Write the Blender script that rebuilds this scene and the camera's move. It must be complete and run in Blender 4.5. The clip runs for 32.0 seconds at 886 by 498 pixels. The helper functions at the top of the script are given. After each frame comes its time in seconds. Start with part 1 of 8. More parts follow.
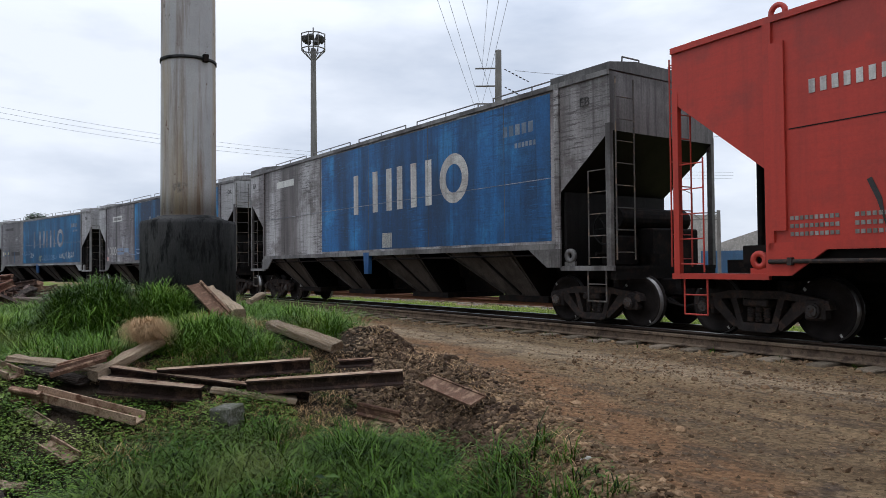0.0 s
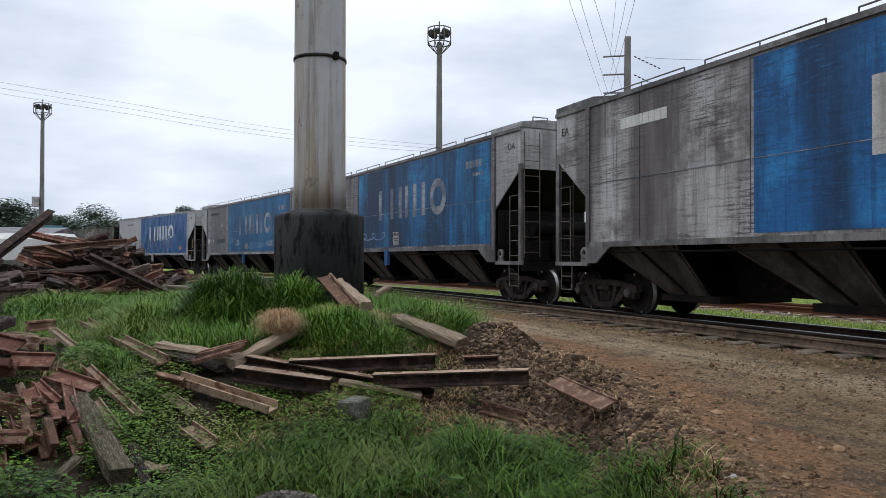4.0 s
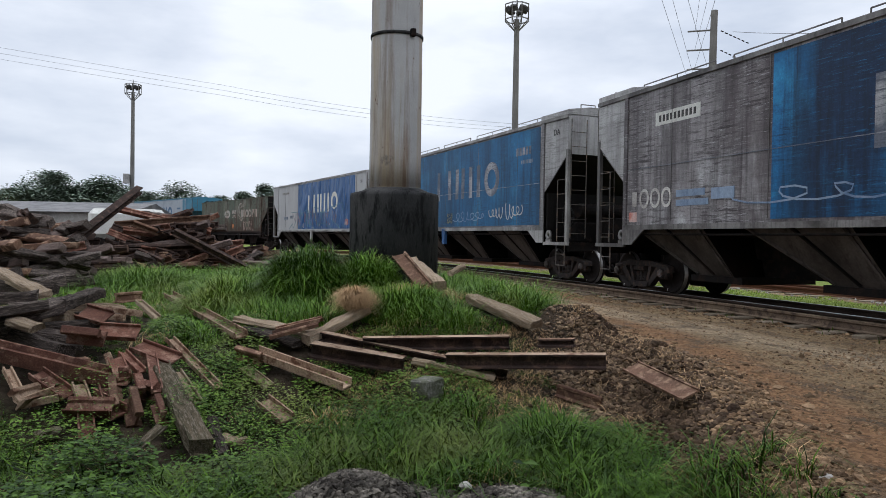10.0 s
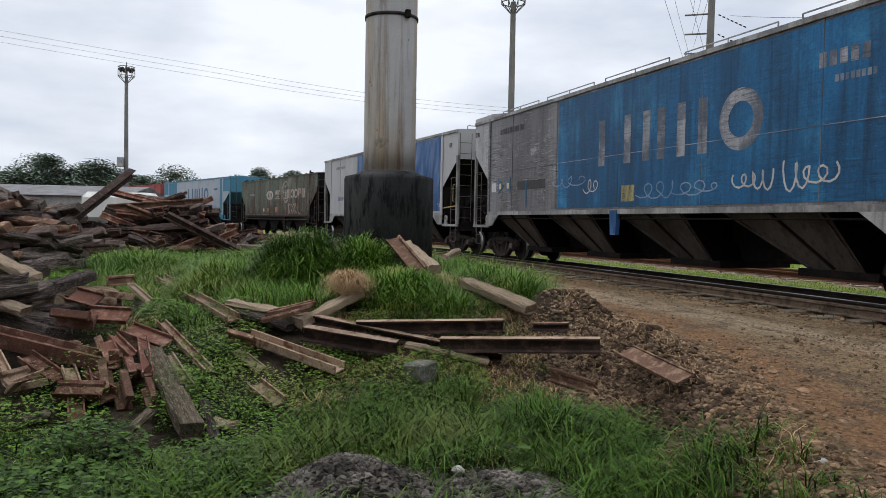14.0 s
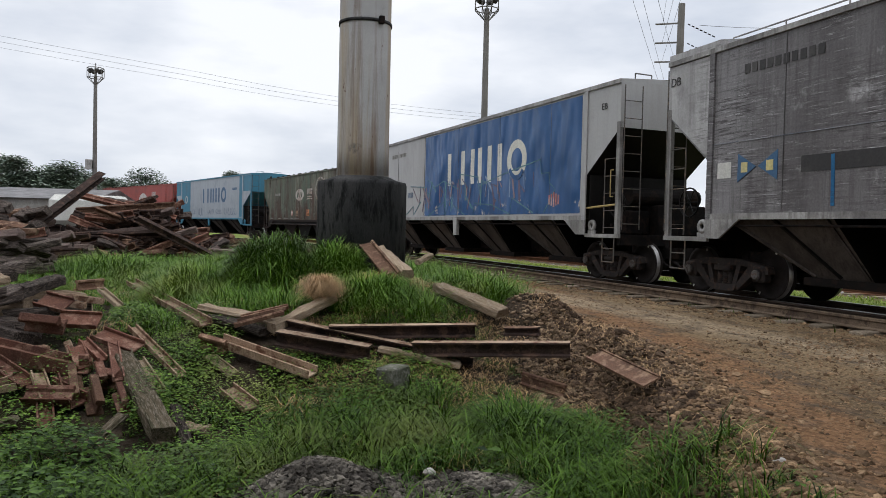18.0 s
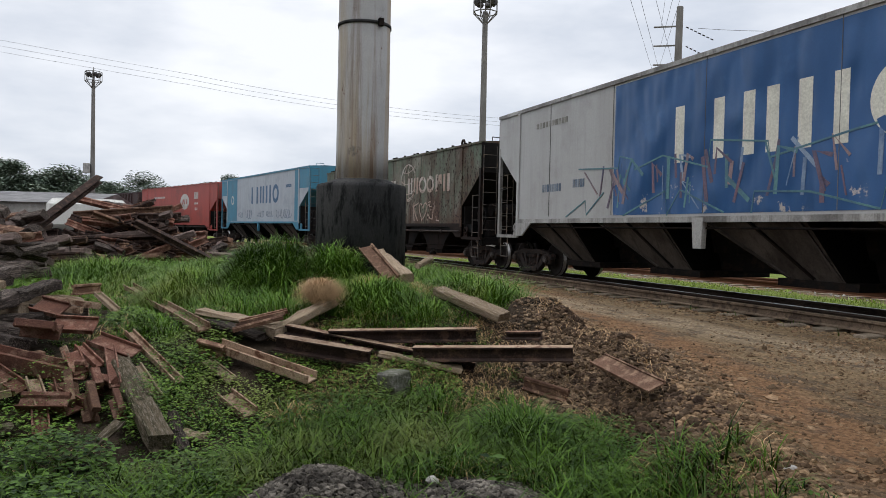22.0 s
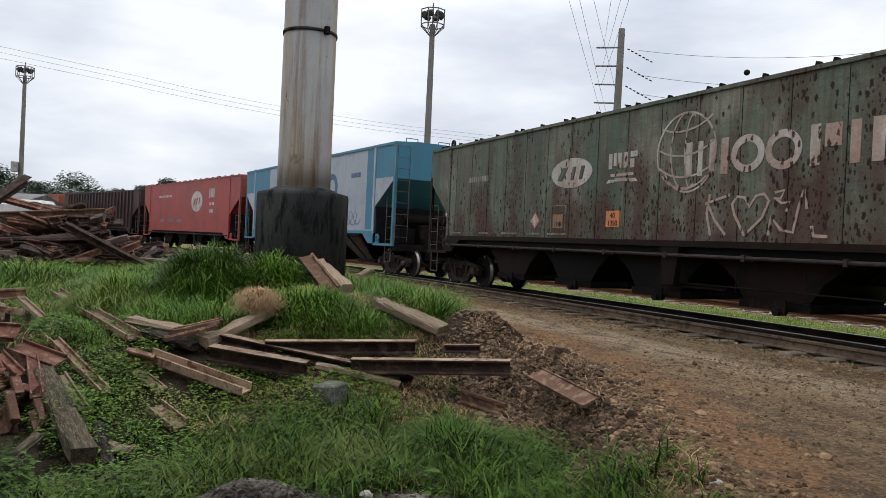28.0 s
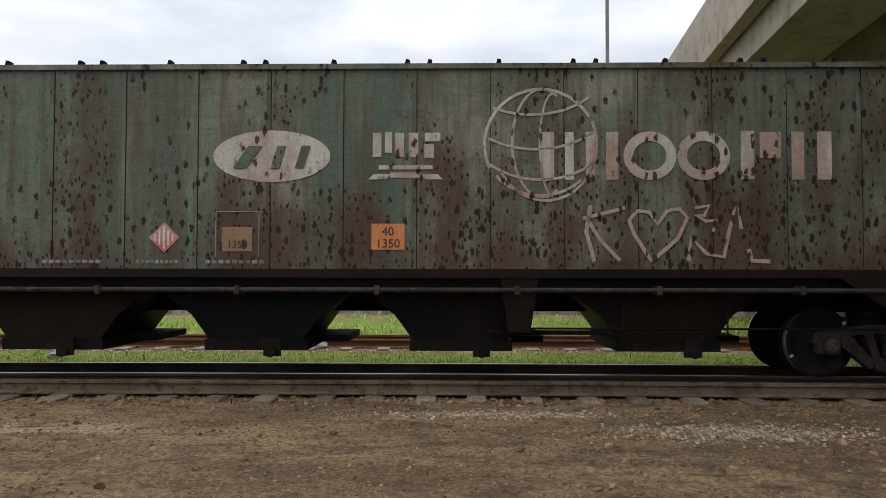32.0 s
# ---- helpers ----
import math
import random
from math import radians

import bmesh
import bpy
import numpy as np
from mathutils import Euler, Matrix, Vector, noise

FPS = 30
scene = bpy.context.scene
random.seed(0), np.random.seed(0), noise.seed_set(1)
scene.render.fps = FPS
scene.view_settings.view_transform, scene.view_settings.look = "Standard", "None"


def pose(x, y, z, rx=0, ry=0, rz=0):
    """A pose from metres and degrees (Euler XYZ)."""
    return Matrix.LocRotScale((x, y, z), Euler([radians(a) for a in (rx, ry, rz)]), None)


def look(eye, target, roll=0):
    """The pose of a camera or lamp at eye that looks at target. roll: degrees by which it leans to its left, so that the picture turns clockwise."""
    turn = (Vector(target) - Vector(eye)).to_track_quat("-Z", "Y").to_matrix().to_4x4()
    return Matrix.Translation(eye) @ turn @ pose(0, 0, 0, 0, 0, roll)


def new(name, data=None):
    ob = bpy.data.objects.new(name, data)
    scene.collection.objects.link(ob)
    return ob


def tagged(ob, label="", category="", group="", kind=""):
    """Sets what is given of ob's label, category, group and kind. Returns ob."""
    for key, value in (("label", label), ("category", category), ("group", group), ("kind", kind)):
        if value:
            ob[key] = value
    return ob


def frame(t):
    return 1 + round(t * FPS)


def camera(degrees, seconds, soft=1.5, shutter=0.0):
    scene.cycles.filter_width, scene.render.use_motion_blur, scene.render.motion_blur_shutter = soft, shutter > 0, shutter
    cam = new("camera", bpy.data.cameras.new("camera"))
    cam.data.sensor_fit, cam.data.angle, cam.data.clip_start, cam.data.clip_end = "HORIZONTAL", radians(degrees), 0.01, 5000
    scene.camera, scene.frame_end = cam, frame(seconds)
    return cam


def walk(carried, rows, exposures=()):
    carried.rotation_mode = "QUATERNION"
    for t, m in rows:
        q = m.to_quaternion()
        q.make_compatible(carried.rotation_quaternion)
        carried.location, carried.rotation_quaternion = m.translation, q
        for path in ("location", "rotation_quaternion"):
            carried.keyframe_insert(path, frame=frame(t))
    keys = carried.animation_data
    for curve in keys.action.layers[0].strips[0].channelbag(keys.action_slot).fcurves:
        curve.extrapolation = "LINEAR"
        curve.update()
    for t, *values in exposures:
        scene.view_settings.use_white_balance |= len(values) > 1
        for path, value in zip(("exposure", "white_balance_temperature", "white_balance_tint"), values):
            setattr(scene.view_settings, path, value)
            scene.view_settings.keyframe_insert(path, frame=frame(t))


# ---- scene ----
import itertools

# ---- camera ----
# seconds, eye x y z in metres, heading (0 looks along +y, left is negative), rise and lean in degrees
PATH = [
    (0.0, 0.284, -0.068, 1.237, -57.229, 1.369, -0.533),
    (0.5, 0.247, -0.131, 1.222, -59.286, 1.524, -0.784),
    (1.0, 0.195, -0.086, 1.239, -61.746, 1.105, -0.705),
    (1.5, 0.158, -0.076, 1.246, -63.553, 0.880, -0.602),
    (2.0, 0.140, -0.035, 1.251, -65.183, 0.770, -0.531),
    (2.5, 0.131, -0.009, 1.260, -66.297, 0.689, -0.401),
    (3.0, 0.123, -0.008, 1.262, -66.765, 0.753, -0.111),
    (3.5, 0.128, -0.016, 1.270, -66.754, 0.759, 0.041),
    (5.5, 0.050, -0.002, 1.288, -68.130, 0.921, 0.411),
    (6.0, 0.025, 0.004, 1.291, -68.749, 0.857, 0.511),
    (6.5, -0.001, 0.001, 1.295, -69.323, 0.795, 0.615),
    (7.0, -0.036, 0.006, 1.303, -70.158, 0.869, 0.690),
    (7.5, -0.008, -0.004, 1.278, -70.566, 0.642, 0.754),
    (8.0, -0.008, -0.006, 1.267, -71.102, 0.370, 0.814),
    (8.5, 0.000, 0.000, 1.275, -71.661, -0.057, 0.883),
    (9.0, 0.000, 0.000, 1.275, -72.062, -0.415, 0.973),
    (9.5, 0.008, 0.002, 1.274, -72.398, -0.657, 1.010),
    (10.0, -0.001, 0.011, 1.279, -72.602, -0.864, 0.954),
    (10.5, -0.011, 0.002, 1.272, -72.605, -0.888, 0.904),
    (11.0, -0.027, 0.002, 1.271, -72.586, -0.917, 0.842),
    (11.5, -0.044, 0.013, 1.266, -72.545, -1.188, 0.864),
    (12.0, -0.049, 0.023, 1.271, -72.498, -1.755, 0.980),
    (12.5, -0.037, 0.033, 1.280, -72.503, -2.274, 1.069),
    (13.0, -0.037, 0.039, 1.278, -72.422, -2.393, 1.072),
    (13.5, -0.046, 0.040, 1.271, -72.309, -2.241, 1.089),
    (14.0, -0.057, 0.048, 1.263, -72.247, -2.057, 1.092),
    (14.5, -0.046, 0.050, 1.265, -72.201, -1.946, 1.211),
    (16.5, -0.012, 0.036, 1.265, -71.286, -1.644, 1.454),
    (17.0, 0.002, 0.029, 1.265, -70.929, -1.632, 1.410),
    (17.5, 0.015, 0.031, 1.264, -70.635, -1.591, 1.403),
    (18.0, 0.020, 0.029, 1.270, -70.160, -1.642, 1.341),
    (18.5, 0.027, 0.032, 1.264, -69.458, -1.668, 1.313),
    (19.0, 0.017, 0.033, 1.273, -68.754, -1.787, 1.197),
    (19.5, 0.005, 0.025, 1.278, -68.362, -1.818, 1.094),
    (20.0, -0.012, 0.017, 1.277, -68.469, -1.767, 1.041),
    (20.5, -0.036, 0.006, 1.275, -68.745, -1.698, 1.130),
    (21.0, -0.048, 0.013, 1.270, -69.178, -1.583, 1.173),
    (21.5, -0.063, 0.017, 1.267, -69.573, -1.458, 1.243),
    (22.0, -0.072, 0.033, 1.269, -70.037, -1.381, 1.249),
    (22.5, -0.081, 0.050, 1.275, -70.497, -1.342, 1.249),
    (23.0, -0.094, 0.051, 1.283, -70.666, -1.311, 1.308),
    (23.5, -0.098, 0.059, 1.278, -70.739, -1.220, 1.292),
    (24.0, -0.098, 0.065, 1.276, -70.715, -1.185, 1.267),
    (24.5, -0.096, 0.071, 1.278, -70.593, -1.208, 1.239),
    (25.0, -0.092, 0.068, 1.284, -69.989, -1.337, 1.487),
    (25.5, -0.094, 0.078, 1.284, -69.250, -1.454, 1.683),
    (27.5, -0.063, 0.054, 1.290, -66.284, -0.509, 2.647),
    (28.0, -0.070, 0.047, 1.284, -65.547, -0.381, 2.646),
    (28.5, -0.077, 0.042, 1.281, -64.836, -0.283, 2.807),
    (29.0, -0.034, 0.028, 1.274, -61.291, 0.017, 3.122),
    (29.5, 0.035, 0.028, 1.306, -52.087, 0.751, 3.382),
    (30.0, 0.057, 0.066, 1.330, -38.551, 2.461, 4.258),
    (30.5, 0.082, 0.123, 1.303, -25.224, 4.232, 3.865),
    (31.0, 0.230, -0.068, 1.353, -14.799, 3.830, 1.300),
    (31.5, 0.318, -0.247, 1.368, -5.943, 2.540, 0.200),
    (32.0, 0.414, 0.015, 1.468, 0.002, 1.920, 0.100),
]


def aim(x, y, z, turn, rise, lean):
    a, b = radians(turn), radians(rise)
    return look((x, y, z), (x + math.sin(a) * math.cos(b), y + math.cos(a) * math.cos(b), z + math.sin(b)), lean)


cam = camera(62.40, 32.0, soft=0.8, shutter=0.0)
walk(cam, [(row[0], aim(*row[1:])) for row in PATH], exposures=[(0.0, -0.06, 6050, 10), (6.0, 0.0, 6050, 10), (13.0, 0.0, 6250, 10), (19.0, 0.02, 6420, 10), (28.0, 0.03, 6400, 10), (30.0, 0.08, 6500, 10), (31.0, 0.08, 6550, 10), (32.0, 0.20, 6550, 10)])

# ---- world, sun ----
world = bpy.data.worlds.new("overcast_sky")
scene.world = world
world.use_nodes = True
wn, wl = world.node_tree.nodes, world.node_tree.links
wn.clear()
w_out = wn.new("ShaderNodeOutputWorld")
w_bg = wn.new("ShaderNodeBackground")
w_sky = wn.new("ShaderNodeTexSky")
w_sky.sky_type = "NISHITA"
w_sky.sun_disc = False
w_sky.sun_elevation, w_sky.sun_rotation = radians(66), radians(-20)
w_noise = wn.new("ShaderNodeTexNoise")
w_noise.inputs["Scale"].default_value = 2.6
w_noise.inputs["Detail"].default_value = 6
w_noise.inputs["Roughness"].default_value = 0.52
w_co = wn.new("ShaderNodeTexCoord")
w_map = wn.new("ShaderNodeMapping")
w_map.inputs["Scale"].default_value = (1.0, 1.0, 3.2)
w_map.inputs["Location"].default_value = (3.1, 0.7, 0.2)
wl.new(w_co.outputs["Generated"], w_map.inputs["Vector"])
wl.new(w_map.outputs["Vector"], w_noise.inputs["Vector"])
w_ramp = wn.new("ShaderNodeValToRGB")
w_ramp.color_ramp.elements[0].position, w_ramp.color_ramp.elements[0].color = 0.33, (0.585, 0.635, 0.725, 1)
w_ramp.color_ramp.elements[1].position, w_ramp.color_ramp.elements[1].color = 0.62, (0.97, 0.985, 1.02, 1)
w_gain = wn.new("ShaderNodeVectorMath")
w_gain.operation = "SCALE"
w_gain.inputs["Scale"].default_value = 10.4
w_mix = wn.new("ShaderNodeMixRGB")
w_mix.inputs["Fac"].default_value = 0.93
wl.new(w_noise.outputs["Fac"], w_ramp.inputs["Fac"])
wl.new(w_ramp.outputs["Color"], w_gain.inputs[0])
wl.new(w_sky.outputs["Color"], w_mix.inputs["Color1"])
# an overcast dome grows brighter towards the zenith
w_sep = wn.new("ShaderNodeSeparateXYZ")
w_rise = wn.new("ShaderNodeMapRange")
w_rise.inputs["From Min"].default_value, w_rise.inputs["From Max"].default_value = 0.28, 1.0
w_rise.inputs["To Min"].default_value, w_rise.inputs["To Max"].default_value = 1.0, 2.4
w_dome = wn.new("ShaderNodeVectorMath")
w_dome.operation = "SCALE"
wl.new(w_co.outputs["Generated"], w_sep.inputs[0])
wl.new(w_sep.outputs["Z"], w_rise.inputs["Value"])
wl.new(w_gain.outputs["Vector"], w_dome.inputs[0])
wl.new(w_rise.outputs["Result"], w_dome.inputs["Scale"])
wl.new(w_dome.outputs["Vector"], w_mix.inputs["Color2"])
wl.new(w_mix.outputs["Color"], w_bg.inputs["Color"])
w_bg.inputs["Strength"].default_value = 0.1
wl.new(w_bg.outputs["Background"], w_out.inputs["Surface"])

sun = new("sun", bpy.data.lights.new("sun", "SUN"))
sun.data.energy, sun.data.angle, sun.data.color = 0.55, radians(35), (1.0, 0.97, 0.92)
sun.matrix_basis = look((0, 0, 30), (7, 11, 0))


# ---- materials ----
def base_mat(name, rough=0.7, metal=0.0, gloss=0.05):
    m = bpy.data.materials.new(name)
    m.use_nodes = True
    n, l = m.node_tree.nodes, m.node_tree.links
    b = n["Principled BSDF"]
    b.inputs["Roughness"].default_value = rough
    b.inputs["Metallic"].default_value = metal
    b.inputs["Specular IOR Level"].default_value = gloss
    return m, n, l, b


def coords(n, l, stretch=(1, 1, 1), shift=True):
    """Object coordinates in metres, moved by a random amount per object."""
    tc = n.new("ShaderNodeTexCoord")
    mp = n.new("ShaderNodeMapping")
    mp.inputs["Scale"].default_value = stretch
    l.new(tc.outputs["Object"], mp.inputs["Vector"])
    if shift:
        oi = n.new("ShaderNodeObjectInfo")
        mu = n.new("ShaderNodeMath")
        mu.operation = "MULTIPLY"
        mu.inputs[1].default_value = 37.0
        l.new(oi.outputs["Random"], mu.inputs[0])
        l.new(mu.outputs[0], mp.inputs["Location"])
    return mp.outputs["Vector"]


def noise_node(n, l, vec, scale, detail=5, rough=0.55):
    t = n.new("ShaderNodeTexNoise")
    t.inputs["Scale"].default_value = scale
    t.inputs["Detail"].default_value = detail
    t.inputs["Roughness"].default_value = rough
    l.new(vec, t.inputs["Vector"])
    return t.outputs["Fac"]


def ramp_node(n, l, fac, p0, p1, c0=(0, 0, 0, 1), c1=(1, 1, 1, 1)):
    r = n.new("ShaderNodeValToRGB")
    e = r.color_ramp.elements
    e[0].position, e[0].color = p0, c0
    e[1].position, e[1].color = p1, c1
    l.new(fac, r.inputs["Fac"])
    return r.outputs["Color"]


def mix_node(n, l, fac, a, b, kind="MIX"):
    x = n.new("ShaderNodeMixRGB")
    x.blend_type = kind
    for sock, v in (("Fac", fac), ("Color1", a), ("Color2", b)):
        if isinstance(v, (int, float)):
            x.inputs[sock].default_value = v
        elif isinstance(v, tuple):
            x.inputs[sock].default_value = (*v[:3], 1)
        else:
            l.new(v, x.inputs[sock])
    return x.outputs["Color"]


def bump_node(n, l, b, height, strength, dist=0.02):
    u = n.new("ShaderNodeBump")
    u.inputs["Strength"].default_value = strength
    u.inputs["Distance"].default_value = dist
    l.new(height, u.inputs["Height"])
    l.new(u.outputs["Normal"], b.inputs["Normal"])


def surf(name, a, b2, scale=1.5, rough=0.75, metal=0.0, fine=45, bump=0.35, stretch=(1, 1, 1), c=None, cut=(0.5, 0.62), grain=0.35, dist=0.02, vary=0.0, island=0.0):
    """Two colours in patches, a third in spots, fine grain and relief."""
    m, n, l, p = base_mat(name, rough, metal)
    v = coords(n, l, stretch)
    col = mix_node(n, l, ramp_node(n, l, noise_node(n, l, v, scale), 0.36, 0.64), a, b2)
    if c:
        col = mix_node(n, l, ramp_node(n, l, noise_node(n, l, v, scale * 3.3, 7, 0.65), *cut), col, c)
    f = noise_node(n, l, v, fine, 4, 0.7)
    col = mix_node(n, l, 1.0, col, ramp_node(n, l, f, 0.25, 0.75, (1 - grain,) * 3 + (1,), (1 + grain * 0.6,) * 3 + (1,)), "MULTIPLY")
    if vary:
        oi = n.new("ShaderNodeObjectInfo")
        col = mix_node(n, l, 1.0, col, ramp_node(n, l, oi.outputs["Random"], 0, 1, (1 - vary,) * 3 + (1,), (1 + vary,) * 3 + (1,)), "MULTIPLY")
    if island:
        ge = n.new("ShaderNodeNewGeometry")
        col = mix_node(n, l, 1.0, col, ramp_node(n, l, ge.outputs["Random Per Island"], 0, 1, (1 - island,) * 3 + (1,), (1 + island, 1 + island * 0.95, 1 + island * 0.9, 1)), "MULTIPLY")
    l.new(col, p.inputs["Base Color"])
    if bump:
        bump_node(n, l, p, f, bump, dist)
    return m


def dots(n, l, scale, low=3.0, high=1.6, seed=0.0):
    """Round pitted rust spots in loose clusters, thicker towards the sill; object space, so marks and sheet share them."""
    tc = n.new("ShaderNodeTexCoord")
    mp = n.new("ShaderNodeMapping")
    mp.inputs["Scale"].default_value = (1.15, 1, 0.6)
    mp.inputs["Location"].default_value = (seed, 0, seed)
    l.new(tc.outputs["Object"], mp.inputs["Vector"])
    v = mp.outputs["Vector"]
    vo = n.new("ShaderNodeTexVoronoi")
    vo.inputs["Scale"].default_value = scale
    l.new(v, vo.inputs["Vector"])
    rag = n.new("ShaderNodeMath")
    rag.operation = "MULTIPLY_ADD"
    rag.inputs[1].default_value, rag.inputs[2].default_value = 0.75, -0.37
    l.new(noise_node(n, l, v, scale * 3, 4, 0.7), rag.inputs[0])
    s = n.new("ShaderNodeMath")
    l.new(vo.outputs["Distance"], s.inputs[0])
    l.new(rag.outputs[0], s.inputs[1])
    mask = ramp_node(n, l, s.outputs[0], 0.22, 0.30, (1, 1, 1, 1), (0, 0, 0, 1))
    z = n.new("ShaderNodeSeparateXYZ")
    l.new(tc.outputs["Object"], z.inputs[0])
    mr = n.new("ShaderNodeMapRange")
    mr.inputs["From Min"].default_value, mr.inputs["From Max"].default_value = low, high
    mr.inputs["To Min"].default_value, mr.inputs["To Max"].default_value = -0.03, 0.13
    l.new(z.outputs["Z"], mr.inputs["Value"])
    mx = n.new("ShaderNodeMapRange")
    mx.inputs["From Min"].default_value, mx.inputs["From Max"].default_value = 0.5, 7.0
    mx.inputs["To Min"].default_value, mx.inputs["To Max"].default_value = 0.0, 0.12
    l.new(z.outputs["X"], mx.inputs["Value"])
    ax = n.new("ShaderNodeMath")
    l.new(mr.outputs[0], ax.inputs[0])
    l.new(mx.outputs[0], ax.inputs[1])
    ad = n.new("ShaderNodeMath")
    l.new(noise_node(n, l, v, 1.3, 5, 0.6), ad.inputs[0])
    l.new(ax.outputs[0], ad.inputs[1])
    return mix_node(n, l, 1.0, mask, ramp_node(n, l, ad.outputs[0], 0.50, 0.56), "MULTIPLY"), ad.outputs[0]


def paint(name, col, worn, dirt=(0.10, 0.085, 0.075), worn_amount=0.5, dirt_amount=0.5, rust=0.0, rough=0.5, lines=0.0, wash=None, gloss=0.25, spots=False, folds=0.0, grit=1.0, torn=None):
    """Weathered wagon paint: worn patches, fine level scratches, grime in upright runs, a wash of stain, rust spots."""
    m, n, l, p = base_mat(name, rough, 0.0, gloss)
    v = coords(n, l, shift=True)
    patch = noise_node(n, l, v, 0.9, 8, 0.66)
    fine = noise_node(n, l, v, 28, 5, 0.7)
    c = mix_node(n, l, ramp_node(n, l, patch, 0.60 - 0.22 * worn_amount, 0.70 - 0.2 * worn_amount), col, worn)
    if wash:
        # broad upright stains that cover half of the sheet
        big = noise_node(n, l, coords(n, l, (0.75, 0.75, 0.16)), 1.0, 6, 0.6)
        c = mix_node(n, l, ramp_node(n, l, big, 0.44, 0.60), c, wash)
    wide = noise_node(n, l, coords(n, l, (1.5, 1.5, 0.22)), 1.0, 7, 0.62)
    thin = noise_node(n, l, coords(n, l, (9.0, 9.0, 0.4)), 1.0, 6, 0.66)
    for f, lo, hi in ((wide, 0.44, 0.64), (thin, 0.50, 0.68)):
        c = mix_node(n, l, mix_node(n, l, 1.0, ramp_node(n, l, f, lo, hi), (dirt_amount * 0.85,) * 3, "MULTIPLY"), c, dirt)
    if lines:
        flat = coords(n, l, (0.9, 0.9, 13.0))
        area = ramp_node(n, l, noise_node(n, l, v, 0.7, 5), 0.36, 0.6)
        for k, (lo, hi, tone) in enumerate(((0.50, 0.58, dirt), (0.40, 0.47, worn))):
            f = ramp_node(n, l, noise_node(n, l, flat, 1.8, 8, 0.8), lo, hi)
            if k:
                f = ramp_node(n, l, noise_node(n, l, flat, 2.7, 8, 0.8), 0.56, 0.64)
            f = mix_node(n, l, 1.0, f, (lines,) * 3, "MULTIPLY")
            c = mix_node(n, l, mix_node(n, l, 1.0, f, area, "MULTIPLY"), c, tone)
    if rust:
        mask, level = dots(n, l, 15.0)
        mask2, _ = dots(n, l, 8.0, seed=4.3)
        runs = noise_node(n, l, coords(n, l, (7, 7, 0.7)), 1.0, 6, 0.66)
        c = mix_node(n, l, mix_node(n, l, 1.0, ramp_node(n, l, runs, 0.46, 0.64), (rust,) * 3, "MULTIPLY"), c, (0.10, 0.055, 0.035))
        c = mix_node(n, l, mix_node(n, l, 1.0, ramp_node(n, l, level, 0.50, 0.70), (0.85, 0.85, 0.85), "MULTIPLY"), c, (0.075, 0.038, 0.027))
        c = mix_node(n, l, mask, c, (0.022, 0.013, 0.011))
        c = mix_node(n, l, mask2, c, (0.03, 0.016, 0.012))
    if spots:
        mask, level = dots(n, l, 8.0, 3.6, 2.4, seed=4.3)
        c = mix_node(n, l, mix_node(n, l, 1.0, ramp_node(n, l, level, 0.52, 0.66), (0.5, 0.5, 0.5), "MULTIPLY"), c, (0.30, 0.14, 0.08))
        c = mix_node(n, l, mask, c, (0.06, 0.025, 0.018))
    if torn:
        # film torn off in ragged patches along the lower half
        tz = n.new("ShaderNodeSeparateXYZ")
        l.new(n.new("ShaderNodeTexCoord").outputs["Object"], tz.inputs[0])
        level = n.new("ShaderNodeMapRange")
        level.inputs["From Min"].default_value, level.inputs["From Max"].default_value = 2.2, 2.75
        level.inputs["To Min"].default_value, level.inputs["To Max"].default_value = 0.0, 0.3
        l.new(tz.outputs["Z"], level.inputs["Value"])
        less = n.new("ShaderNodeMath")
        less.operation = "SUBTRACT"
        l.new(noise_node(n, l, coords(n, l, (1.0, 1.0, 1.0), shift=False), 1.7, 9, 0.68), less.inputs[0])
        l.new(level.outputs["Result"], less.inputs[1])
        c = mix_node(n, l, ramp_node(n, l, less.outputs[0], 0.60, 0.63), c, torn)
    c = mix_node(n, l, 1.0, c, ramp_node(n, l, fine, 0.3, 0.75, (1 - 0.28 * grit,) * 3 + (1,), (1 + 0.16 * grit,) * 3 + (1,)), "MULTIPLY")
    l.new(c, p.inputs["Base Color"])
    bump_node(n, l, p, fine, 0.15, 0.01)
    if folds:
        bump_node(n, l, p, noise_node(n, l, coords(n, l, (0.9, 0.9, 0.4)), 1.2, 2, 0.45), folds, 0.5)
    return m


M = {}
M["concrete"] = surf("concrete", (0.36, 0.34, 0.31), (0.27, 0.26, 0.24), 0.9, 0.85, fine=60, bump=0.25, c=(0.42, 0.40, 0.37))
M["black_concrete"] = surf("black_concrete", (0.030, 0.030, 0.030), (0.060, 0.058, 0.056), 1.2, 0.8, fine=40, bump=0.5, stretch=(2, 2, 0.5), c=(0.012, 0.012, 0.012))
M["steel_rust"] = surf("steel_rust", (0.19, 0.108, 0.072), (0.105, 0.060, 0.042), 2.5, 0.75, 0.0, 70, 0.6, c=(0.30, 0.195, 0.130), vary=0.35, grain=0.5)
M["steel_red"] = surf("steel_red", (0.200, 0.095, 0.066), (0.112, 0.055, 0.041), 2.5, 0.75, 0.0, 70, 0.6, c=(0.30, 0.180, 0.130), vary=0.35, grain=0.5)
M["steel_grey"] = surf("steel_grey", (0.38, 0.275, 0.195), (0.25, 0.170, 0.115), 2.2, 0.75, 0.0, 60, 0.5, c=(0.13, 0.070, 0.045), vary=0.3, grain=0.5)
